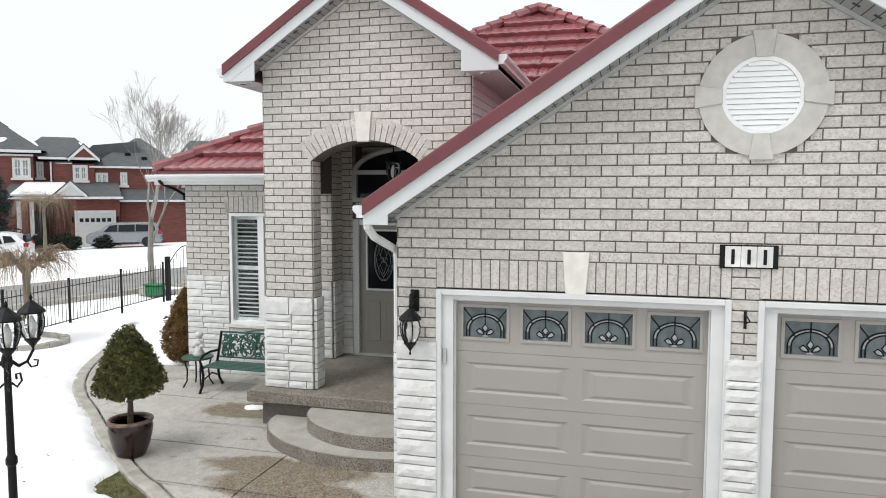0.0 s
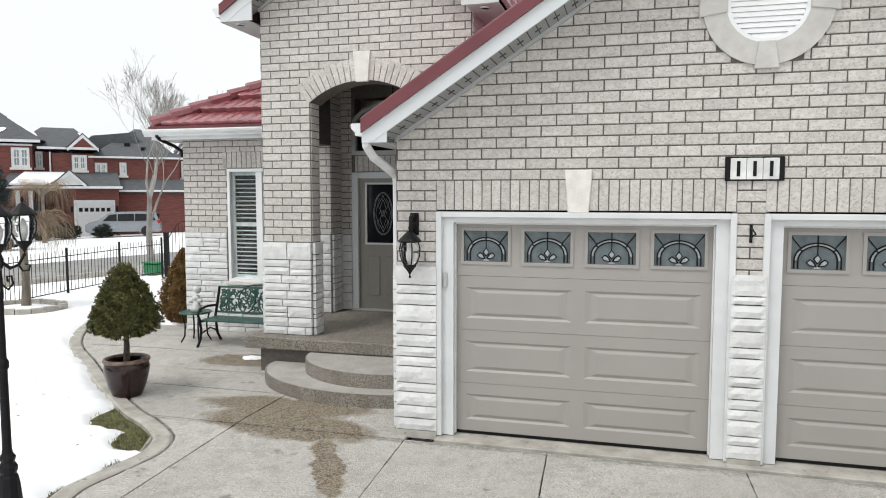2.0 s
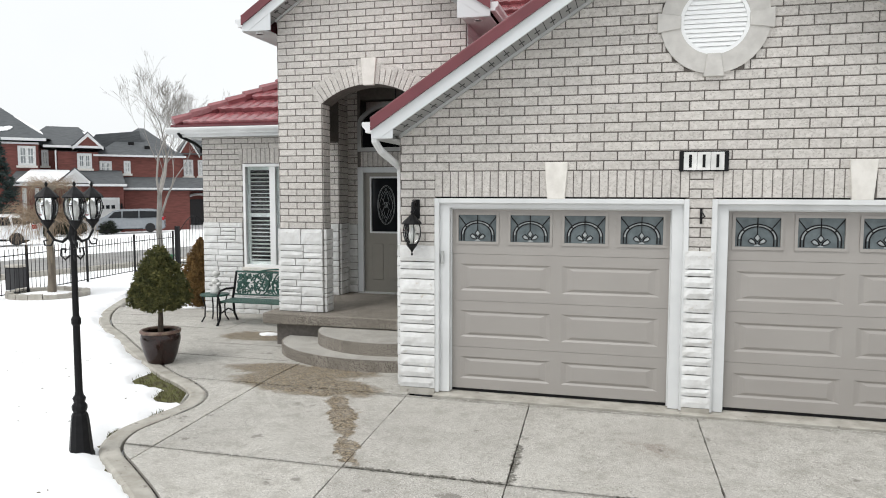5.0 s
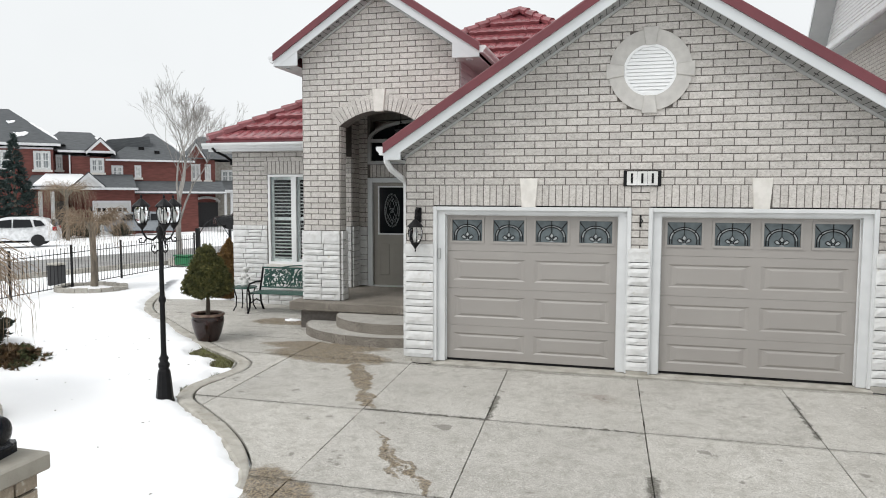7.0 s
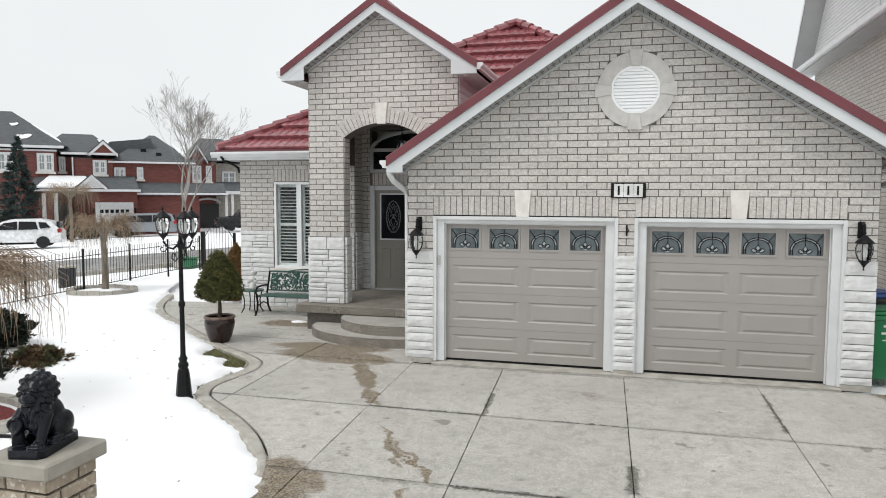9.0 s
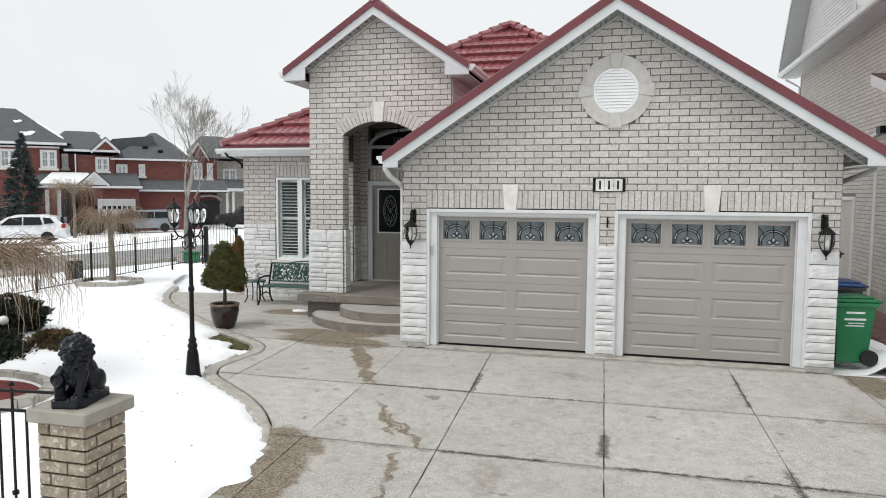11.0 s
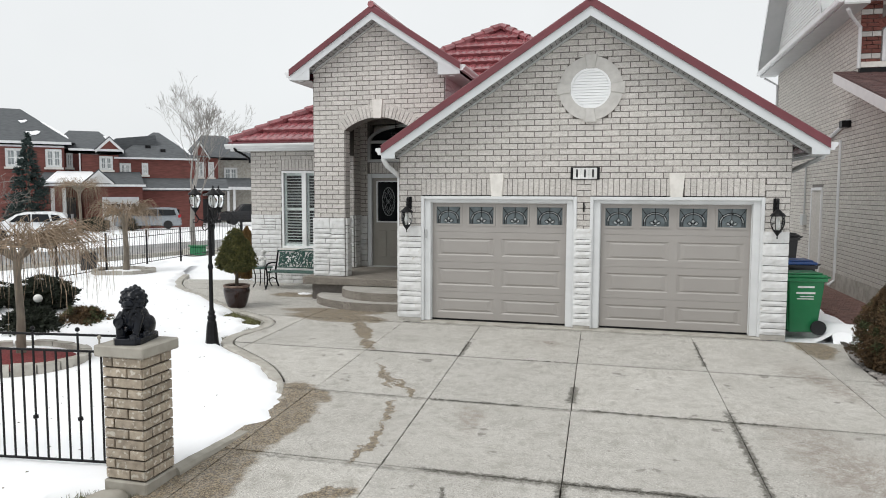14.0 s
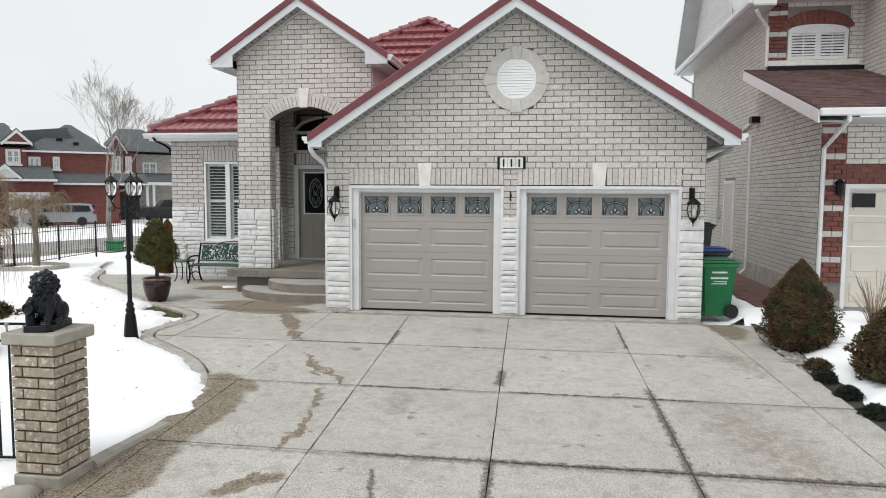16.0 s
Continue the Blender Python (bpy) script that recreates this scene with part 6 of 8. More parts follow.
def blades(bm, rng, spots, size, per=5):
    """Small tufts of needles: each spot is a point and a direction."""
    for p, d in spots:
        d = d.normalized()
        a = d.orthogonal().normalized()
        b = d.cross(a)
        for k in range(per):
            t = rng.uniform(0, 6.283)
            o = (a * math.cos(t) + b * math.sin(t))
            tip = p + (d * rng.uniform(0.5, 1.0) + o * rng.uniform(0.25, 0.8)) * size
            s = o.cross(d) * size * 0.22
            bm.faces.new([bm.verts.new(q) for q in (p - s, p + s, tip)])


def evergreen(parent, name, mat, centre, shape, n, size, seed, lumps=0.12, core=True):
    """Foliage over a body of revolution: shape(t) gives radius for t from 0 (bottom) to 1 (top) over its height."""
    rng = random.Random(seed)
    H, R = shape
    spots = []
    c = Vector(centre)
    while len(spots) < n:
        t, a = rng.random(), rng.uniform(0, 6.283)
        r = R(t)
        if rng.random() * max(R(i / 10) for i in range(11)) > r + 0.02:
            continue
        lump = 1 + lumps * 2 * noise.noise(Vector((math.cos(a) * 3.2, math.sin(a) * 3.2, t * 7 + seed)))
        rr = r * lump * rng.uniform(0.72, 1.03)
        p = c + Vector((rr * math.cos(a), rr * math.sin(a), t * H))
        d = Vector((math.cos(a), math.sin(a), 0.35 + 0.8 * (t - 0.4)))
        spots.append((p, d + Vector((rng.uniform(-0.5, 0.5), rng.uniform(-0.5, 0.5), rng.uniform(-0.3, 0.5)))))
    bm = bmesh.new()
    blades(bm, rng, spots, size)
    if core:
        lathe(bm, [(max(0.001, 0.72 * R(i / 8)), i / 8 * H) for i in range(9)], 12, centre)
    me = bpy.data.meshes.new(name)
    bm.to_mesh(me)
    bm.free()
    me.materials.append(mat)
    ob = new(name, me)
    ob.parent = parent
    return ob


def potted_conifer():
    x, y = -3.58, 0.42
    p = thing("flower_pot", pose(x, y, 0.0), "glazed dark red-brown round pot standing on the path", "pot")
    bm = bmesh.new()
    lathe(bm, [(0.16, 0.0), (0.175, 0.03), (0.215, 0.13), (0.25, 0.27), (0.262, 0.35), (0.248, 0.41), (0.235, 0.43), (0.222, 0.43), (0.222, 0.40)], 28)
    part("bowl", bm, M_GLAZE, p, smooth=True)
    bm = bmesh.new()
    tube(bm, [(0.245 * math.cos(2 * math.pi * i / 28), 0.245 * math.sin(2 * math.pi * i / 28), 0.44) for i in range(29)], 0.026, 8)
    part("rim", bm, M_RIM, p, "worn paler rim", smooth=True)
    bm = bmesh.new()
    lathe(bm, [(0.001, 0.40), (0.222, 0.40), (0.222, 0.385)], 20)
    part("soil", bm, M_SOIL, p)
    t = thing("potted_conifer", pose(x, y, 0.40), "small dense green conifer growing in a pot", "conifer")
    bm = bmesh.new()
    tube(bm, [(0, 0, -0.01), (0.01, 0, 0.2), (0, 0.01, 0.5)], [0.04, 0.034, 0.02], 8)
    part("trunk", bm, M_STEM, t)
    R = lambda s: 0.385 * (min(1, (s + 0.02) / 0.14) ** 0.6) * (1 - 0.93 * max(0, (s - 0.2) / 0.8) ** 1.35)
    rng = random.Random(5)
    spots = []
    # knobbly crown: many round sprays of short needles
    for k in range(520):
        s = (k + rng.random()) / 520
        s = 1 - (1 - s) ** 0.62
        a = rng.uniform(0, 6.283)
        r = R(s) * rng.uniform(0.72, 0.98)
        c = Vector((r * math.cos(a), r * math.sin(a), 0.34 + 0.83 * s))
        out = Vector((math.cos(a), math.sin(a), 0.5)).normalized()
        big = rng.uniform(0.035, 0.062)
        for _ in range(20):
            d = Vector((rng.gauss(0, 1), rng.gauss(0, 1), rng.gauss(0, 1))).normalized() + out * 0.7
            spots.append((c + d * big * 0.7, d))
    bm = bmesh.new()
    blades(bm, rng, spots, 0.036, 4)
    lathe(bm, [(max(0.001, 0.70 * R(i / 8)), 0.34 + 0.81 * i / 8) for i in range(9)], 14)
    part("crown", bm, M_LEAF, t)


potted_conifer()


def shrub(x, y, H, R, mat, label, seed, n=2600, size=0.07, fat=1.0):
    s = thing("shrub", pose(x, y, ground_z(x, y) + mound(x, y)), label, "shrub")
    shape = (H, lambda t: R * (min(1, (t + 0.1) / 0.28) ** 0.6) * max(0.03, (1 - max(0, (t - 0.25) / 0.75) ** (1.4 * fat))))
    evergreen(s, "foliage", mat, (0, 0, 0), shape, n, size, seed, 0.2)
    return s


shrub(7.5, -1.5, 1.28, 0.47, M_LEAF_BROWN, "conical evergreen shrub with rusty brown patches", 21, 13000, 0.034, 1.35)
shrub(8.1, -3.15, 1.1, 0.5, M_LEAF_BROWN, "rusty brown conical evergreen beside the driveway", 22, 12000, 0.034, 1.35)
shrub(-5.95, 4.9, 1.4, 0.4, M_GOLD, "tall golden-brown evergreen at the house corner", 23, 6000, 0.045, 1.3)
def snow_cap(parent, H, R, seed):
    """Lumps of snow caught on top of a low bush."""
    rng = random.Random(seed)
    for _ in range(9):
        bm = bmesh.new()
        a, r = rng.uniform(0, 6.28), R * rng.uniform(0.1, 0.7)
        m = Matrix.Translation((r * math.cos(a), r * math.sin(a), H * (0.95 - 0.35 * (r / R) ** 2))) @ Matrix.Diagonal((rng.uniform(0.05, 0.12), rng.uniform(0.04, 0.09), 0.025, 1))
        bmesh.ops.create_icosphere(bm, subdivisions=2, radius=1, matrix=m)
        part("snow_lump", bm, M_SNOW, parent, "lump of white snow", smooth=True)


snow_cap(shrub(-6.45, -1.5, 0.62, 0.5, M_YEW, "low round dark yew with snow on top", 24, 2600, 0.08, 2.5), 0.62, 0.5, 24)
snow_cap(shrub(-7.25, -2.35, 0.6, 0.5, M_YEW, "wide dark yew bush in the snow", 25, 2600, 0.08, 2.5), 0.6, 0.5, 25)
snow_cap(shrub(-8.2, -1.0, 0.55, 0.55, M_YEW, "dark green yew behind the others", 26, 2600, 0.08, 2.5), 0.55, 0.55, 26)


def low_shrub(x, y, r, seed, mat, h=0.22):
    s = thing("low_shrub", pose(x, y, ground_z(x, y) + mound(x, y)), "flat dark creeping juniper half under snow", "shrub")
    evergreen(s, "foliage", mat, (0, 0, 0), (h, lambda t: r * (1 - 0.6 * t)), 700, 0.41 * h, seed, 0.5)


low_shrub(-5.35, -1.75, 0.4, 31, M_LEAF_BROWN)
low_shrub(-5.6, -2.5, 0.4, 32, M_YEW)
low_shrub(-6.0, -2.25, 0.4, 33, M_YEW)
low_shrub(7.75, -0.55, 0.22, 34, M_YEW)
low_shrub(7.40, -2.55, 0.15, 35, M_LEAF_BROWN, 0.12)
for k, (x, y, r) in enumerate(((7.33, -3.0, 0.11), (7.36, -3.6, 0.12), (7.40, -4.2, 0.13), (7.46, -4.9, 0.13))):
    low_shrub(x, y, r, 36 + k, M_YEW, 0.1)


def right_yard():
    bm = bmesh.new()
    n = 0
    y = 0.8
    while y < 11:
        x = 7.75 + (0.1 if n % 2 else 0)
        while x < 8.85:
            box(bm, x, min(8.88, x + 0.19), y, y + 0.09, -0.06, 0.03)
            x += 0.2
        y += 0.1
        n += 1
    tagged(link("paver_path", bm, M_PAVER), "narrow path of red-brown pavers along the wall", "path", kind="structure")
    # snow beside the drive
    bm = bmesh.new()
    s = 0.12
    grid = {}
    for j in range(int(13 / s)):
        for i in range(int(3.2 / s)):
            x, y = 6.6 + i * s, -9 + j * s
            left = 7.36 + 0.02 * max(0, -y - 0.5) + 0.06 * max(0, -y - 4.5) + 0.12 * noise.noise(Vector((x, y * 2.5, 2)))
            if y > 0.2:
                left = 7.0
            d = min(x - left, (7.85 + 0.25 * noise.noise(Vector((0, y * 1.4, 6))) - x) if y > 0.9 else 9, 9.6 - x, 3.4 - y)
            k = ramp(d, -0.1, 0.35)
            if d < -0.2:
                continue
            h = -0.09 + k * (0.19 + 0.08 * noise.noise(Vector((x * 1.7, y * 1.7, 8))))
            grid[i, j] = bm.verts.new((x, y, ground_z(x, y) + h))
    for i, j in grid:
        q = [(i, j), (i + 1, j), (i + 1, j + 1), (i, j + 1)]
        if all(k in grid for k in q):
            bm.faces.new([grid[k] for k in q])
    tagged(link("snow_bank", bm, M_SNOW, smooth=True), "heap of snow between the driveway and the house next door", "snow", kind="stuff")
    bm = bmesh.new()
    pts = [(7.3, 0.15), (7.2, -0.5), (7.12, -1.0), (7.13, -1.8), (7.2, -2.6), (7.25, -3.86), (7.3, -4.8), (7.5, -7.0), (7.7, -8.5)]
    rows = [[bm.verts.new((x + dx, y, ground_z(x, y) - 0.02)) for dx in (-0.01, 0.2, 0.4)] for x, y in pts]
    for r, t in zip(rows, rows[1:]):
        for k in range(2):
            bm.faces.new((r[k], r[k + 1], t[k + 1], t[k]))
    tagged(link("mulch_strip", bm, M_DIRT), "strip of dark wet mulch beside the driveway", "mulch", kind="stuff")
    rng = random.Random(3)
    bm = bmesh.new()
    for _ in range(330):
        y = rng.uniform(-2.7, -0.5)
        x = 7.13 + 0.04 * abs(y + 1.4) + rng.uniform(0.02, 0.26)
        r = rng.uniform(0.02, 0.045)
        m = Matrix.Translation((x, y, ground_z(x, y) + 0.0)) @ Matrix.Diagonal((r * rng.uniform(0.8, 1.4), r, r * 0.7, 1))
        bmesh.ops.create_icosphere(bm, subdivisions=1, radius=1, matrix=m)
    tagged(link("river_pebbles", bm, M_PEBBLE, smooth=True), "bed of grey and brown river pebbles", "pebbles", kind="stuff")
    b = thing("bare_shrub", pose(9.05, -0.2, ground_z(9, -0.2)), "leafless twiggy shrub standing in snow", "shrub")
    bm = bmesh.new()
    for _ in range(46):
        a, l = rng.uniform(0, 6.28), rng.uniform(0.5, 0.95)
        o = rng.uniform(0.15, 0.45)
        tube(bm, [(0.03 * math.cos(a), 0.03 * math.sin(a), 0), (o * 0.4 * math.cos(a), o * 0.4 * math.sin(a), l * 0.5), (o * math.cos(a + 0.2), o * math.sin(a + 0.2), l)], [0.009, 0.006, 0.003], 4)
    part("crown", bm, M_TWIG, b)


right_yard()


# ---- trees ----
def weeping_tree(x, y, H, R, seed, label, strands=190, drops=(0.30, 0.80), stout=1.0):
    t = thing("weeping_tree", pose(x, y, ground_z(x, y)), label, "tree")
    rng = random.Random(seed)
    bm = bmesh.new()
    tube(bm, [(0, 0, -0.1), (0.03, 0.0, H * 0.35), (-0.02, 0.02, H * 0.7), (0.02, 0, H * 0.86)], [0.13 * stout, 0.10 * stout, 0.09 * stout, 0.12 * stout], 10)
    limbs = []
    for k in range(12):
        a = 2 * math.pi * k / 12 + rng.uniform(-0.3, 0.3)
        r = R * rng.uniform(0.4, 0.72)
        p = [(0, 0, H * 0.80), (r * 0.4 * math.cos(a), r * 0.4 * math.sin(a), H * 0.93), (r * math.cos(a + 0.2), r * math.sin(a + 0.2), H * rng.uniform(0.86, 1.0))]
        tube(bm, p, [0.065 * stout, 0.045 * stout, 0.02], 6)
        limbs.append(p)
    part("trunk", bm, M_BARK, t)
    bm = bmesh.new()
    for k in range(strands):
        p = rng.choice(limbs)
        s = Vector(p[1]).lerp(Vector(p[2]), rng.random())
        a = math.atan2(s.y, s.x) + rng.uniform(-0.8, 0.8)
        r0, r1 = math.hypot(s.x, s.y), R * rng.uniform(0.55, 1.05)
        drop = H * drops[0] + H * (drops[1] - drops[0]) * rng.random() ** 1.7
        zt = H * rng.uniform(0.92, 1.2)
        pts = [s]
        for q in (0.3, 0.55, 0.8, 1.0):
            r = r0 + (r1 - r0) * min(1, q * 1.25)
            z = s.z + (zt - s.z) * math.sin(min(1, q * 1.6) * math.pi / 2) - drop * max(0, q - 0.3) ** 1.6 * 1.7
            pts.append(Vector((r * math.cos(a) + rng.uniform(-0.03, 0.03), r * math.sin(a) + rng.uniform(-0.03, 0.03), z)))
        tube(bm, pts, [0.008, 0.006, 0.0045, 0.003, 0.002], 3, cap=False)
    part("crown", bm, M_TWIG, t, "drooping straw-coloured twigs")


weeping_tree(-10.3, 5.5, 1.95, 0.98, 41, "grafted weeping tree with bare straw-coloured twigs in a ring bed", 300, (0.2, 0.55), 0.8)
weeping_tree(-4.55, -3.85, 1.85, 1.3, 42, "weeping tree with bare drooping twigs over red mulch", 380, (0.2, 0.62), 0.55)
weeping_tree(-33.5, 29.5, 3.6, 1.9, 43, "weeping tree with bare twigs before the red brick house", 260)


def bare_tree(x, y, H, seed, label, spread=0.5, levels=5, lift=0.16, trunk=0.13):
    t = thing("bare_tree", pose(x, y, ground_z(x, y)), label, "tree")
    rng = random.Random(seed)
    trunk_bm, twig_bm = bmesh.new(), bmesh.new()

    def grow(p, d, l, r, lev):
        bm = trunk_bm if lev >= levels - 1 else twig_bm
        mid = p + d * l * 0.5 + Vector((rng.uniform(-1, 1), rng.uniform(-1, 1), 0)) * l * 0.05
        q = p + d * l
        tube(bm, [p, mid, q], [r, r * 0.85, r * 0.68], 6 if lev >= levels - 1 else 3, cap=False)
        if lev == 0:
            return
        n = 5 if lev == levels else rng.choice((2, 3, 3))
        for k in range(n):
            a = rng.uniform(0, 6.283)
            s = d.orthogonal().normalized()
            s = (s * math.cos(a) + d.cross(s) * math.sin(a))
            out = spread * rng.uniform(0.5, 1.25)
            e = (d + s * out + Vector((0, 0, lift))).normalized()
            start = p.lerp(q, rng.uniform(0.55, 1.0)) if k else q
            grow(start, e, l * rng.uniform(0.58, 0.82), max(0.0045, r * (0.56 if k == 0 else 0.36)), lev - 1)

    grow(Vector((0, 0, -0.1)), Vector((0, 0, 1)), H * 0.27, trunk, levels)
    part("trunk", trunk_bm, M_TWIG_GREY, t)
    part("crown", twig_bm, M_TWIG_GREY, t)


bare_tree(-14.6, 15.2, 9.9, 51, "tall leafless grey street tree", 0.55, 7, 0.24, 0.125)
bare_tree(-13.8, 3.6, 4.6, 52, "leafless multi-stemmed tree at the road", 0.7, 5, 0.16, 0.1)


def spruce(x, y, H, R, seed):
    t = thing("spruce", pose(x, y, ground_z(x, y)), "dark blue-green spruce before the red brick house", "tree")
    bm = bmesh.new()
    tube(bm, [(0, 0, 0), (0, 0, H * 0.95)], [0.16, 0.02], 6)
    part("trunk", bm, M_BARK, t)
    rng = random.Random(seed)
    bm = bmesh.new()
    for k in range(420):
        f = rng.random() ** 0.7
        z = H * (1 - f) + 0.25
        r = R * f * rng.uniform(0.6, 1.08)
        a = rng.uniform(0, 6.28)
        d = Vector((math.cos(a), math.sin(a), -0.12))
        spots = [(Vector((0, 0, z)) + d * r * q, d + Vector((rng.uniform(-0.6, 0.6), rng.uniform(-0.6, 0.6), 0.3))) for q in (0.4, 0.6, 0.8, 0.95)]
        blades(bm, rng, spots, 0.3, 4)
    part("crown", bm, M_SPRUCE, t)


# ---- beds with stone edging ----
def ring_bed(x, y, rx, ry, fill, label, n=18, snow=False):
    b = thing("ring_bed", pose(x, y, ground_z(x, y)), label, "flower bed")
    for i in range(n):
        t0, t1 = 2 * math.pi * i / n + 0.01, 2 * math.pi * (i + 1) / n - 0.01
        bm = bmesh.new()
        e = lambda k, t: (k * rx * math.cos(t), k * ry * math.sin(t))
        slab(bm, [e(1 - 0.16 / rx, t0), e(1, t0), e(1, (t0 + t1) / 2), e(1, t1), e(1 - 0.16 / rx, t1), e(1 - 0.16 / rx, (t0 + t1) / 2)], -0.05, 0.17 + 0.01 * (i % 3))
        part("edging_stone", bm, M_CURB, b)
    bm = bmesh.new()
    lathe(bm, [(1.0 - 0.14 / rx, 0.08), (0.6, 0.12), (0.001, 0.15)], 24)
    bmesh.ops.transform(bm, matrix=Matrix.Diagonal((rx, ry, 1, 1)), verts=bm.verts[:])
    part("filling", bm, fill, b)


ring_bed(-10.3, 5.4, 0.95, 0.75, M_SNOW, "round raised bed of grey edging stones filled with snow")
ring_bed(-4.55, -4.0, 1.15, 0.85, M_MULCH, "raised bed of grey edging stones filled with red mulch", 20)
ring_bed(-13.9, 15.0, 1.0, 0.8, M_SNOW, "low round stone bed at a street tree")


def globe_light():
    x, y = -6.05, -2.0
    g = thing("garden_light", pose(x, y, ground_z(x, y) + mound(x, y)), "white globe garden light on a short dark post", "lamp")
    bm = bmesh.new()
    tube(bm, [(0, 0, 0), (0, 0, 0.30)], 0.02, 8)
    part("post", bm, M_BLACK, g)
    bm = bmesh.new()
    bmesh.ops.create_uvsphere(bm, u_segments=16, v_segments=10, radius=0.075, matrix=Matrix.Translation((0, 0, 0.35)))
    part("globe", bm, M_GLOBE, g, "white glass globe", smooth=True)


globe_light()


# ---- gate pillar, statue and fences ----
PIL = (-0.21, -6.80)


def gate_pillar():
    zb = -0.33
    p = thing("gate_pillar", pose(PIL[0], PIL[1], zb), "square buff brick gate pillar with a concrete cap", "pillar")
    h = 0.187
    part("core", boxes((-h + 0.004, h - 0.004, -h + 0.004, h - 0.004, 0, 1.20)), M_STEM, p)
    part("footing", boxes((-h - 0.03, h + 0.03, -h - 0.03, h + 0.03, -0.1, 0.12), bev=0.015), M_CAP, p)
    c = 0.09
    rows = 12
    for k in range(rows):
        z = 0.13 + k * c + c / 2
        for s in range(4):
            m = Matrix.Rotation(math.pi / 2 * s, 4, "Z")
            # stretcher and closer swap from course to course
            cuts = (-h - 0.012, -h + 0.09, h + 0.012) if (k + s) % 2 else (-h - 0.012, h - 0.09 - 0.05, h + 0.012)
            for a, b in zip(cuts, cuts[1:]):
                ob = new("brick", brick_mesh(b - a - 0.014, c - 0.016, 0.02, M_PILLAR))
                ob.parent = p
                ob.matrix_basis = m @ Matrix.Translation(((a + b) / 2, -h, z))
    part("cap", boxes((-0.25, 0.25, -0.25, 0.25, 1.215, 1.315), bev=0.012), M_CAP, p, "weathered concrete cap")
    bm = bmesh.new()
    tube(bm, [(-0.225, -0.2, 1.315), (-0.225, -0.2, 1.37)], 0.008, 6)
    bmesh.ops.create_uvsphere(bm, u_segments=10, v_segments=8, radius=0.018, matrix=Matrix.Translation((-0.225, -0.2, 1.375)))
    part("pin", bm, M_CAP, p)
    k = thing("kerb_stone", pose(PIL[0] + 0.2, PIL[1] + 0.2, 0), "short length of rough concrete kerb behind the pillar", "kerb")
    bm = bmesh.new()
    rows_ = []
    for i in range(9):
        y = 1.1 * i / 8
        z, x = ground_z(PIL[0], PIL[1] + y), 0.08 * (i / 8) + 0.01 * noise.noise(Vector((y * 6, 0, 3)))
        top_ = 0.075 * (1 - 0.75 * i / 8) + 0.008 * noise.noise(Vector((y * 9, 2, 3)))
        rows_.append([bm.verts.new(q) for q in ((x - 0.07, y, z - 0.1), (x - 0.07, y, z + top_), (x + 0.035, y, z + top_), (x + 0.055, y, z + top_ - 0.03), (x + 0.06, y, z - 0.1))])
    for a, b in zip(rows_, rows_[1:]):
        for i in range(4):
            bm.faces.new((a[i], a[i + 1], b[i + 1], b[i]))
    bm.faces.new(rows_[0])
    bm.faces.new(rows_[-1][::-1])
    part("kerb_body", bm, M_CAP, k)
    bm = bmesh.new()
    bmesh.ops.create_icosphere(bm, subdivisions=3, radius=1)
    for v in bm.verts:
        v.co = Vector((v.co.x * 0.19, v.co.y * 0.14, v.co.z * 0.11)) * (1 + 0.2 * noise.noise(v.co * 1.7))
    b = link("boulder", bm, M_CAP, smooth=True)
    b.matrix_world = pose(-0.27, -7.16, -0.34, 0, 0, 20)
    tagged(b, "rounded grey boulder at the foot of the pillar", "boulder")
    top = zb + 1.315
    bm = bmesh.new()
    slab(bm, [(-0.12, -0.17), (-0.09, -0.205), (0.09, -0.205), (0.12, -0.17), (0.12, 0.17), (0.09, 0.205), (-0.09, 0.205), (-0.12, 0.17)], 0.0, 0.055)

    def ball(x, y, z, rx, ry, rz, tip=0.0, lean=0.0, sub=3):
        m = Matrix.Translation((x, y, z)) @ Matrix.Rotation(lean, 4, "X") @ Matrix.Rotation(tip, 4, "Y") @ Matrix.Diagonal((rx, ry, rz, 1))
        bmesh.ops.create_icosphere(bm, subdivisions=sub, radius=1, matrix=m)

    ball(0.0, 0.06, 0.22, 0.115, 0.16, 0.16, 0, 0.5)       # back and belly
    ball(0.0, -0.06, 0.27, 0.115, 0.10, 0.17)              # chest
    ball(0.0, -0.075, 0.46, 0.10, 0.10, 0.11)              # skull
    ball(0.0, -0.165, 0.435, 0.058, 0.055, 0.045)          # muzzle
    ball(0.0, -0.205, 0.455, 0.026, 0.018, 0.016)          # nose
    ball(0.0, -0.16, 0.385, 0.05, 0.045, 0.022)            # jaw
    rng = random.Random(2)
    for side_ in (-1, 1):
        ball(side_ * 0.043, -0.155, 0.495, 0.036, 0.026, 0.016, side_ * 0.35)   # brow
        ball(side_ * 0.038, -0.178, 0.425, 0.034, 0.032, 0.028)                 # cheek
        ball(side_ * 0.105, -0.05, 0.535, 0.026, 0.022, 0.032)                  # ear
        ball(side_ * 0.105, 0.10, 0.15, 0.062, 0.125, 0.115)                    # haunch
        ball(side_ * 0.115, -0.01, 0.078, 0.04, 0.085, 0.032)                   # hind paw
        for k in range(3):
            ball(side_ * 0.115 + (k - 1) * 0.022, -0.085, 0.075, 0.014, 0.022, 0.02, sub=2)
    # one foreleg straight, the other lifted on a carved ball
    tube(bm, [(0.085, -0.08, 0.30), (0.08, -0.12, 0.18), (0.07, -0.145, 0.07)], [0.062, 0.046, 0.04], 12)
    ball(0.07, -0.165, 0.076, 0.046, 0.052, 0.032)
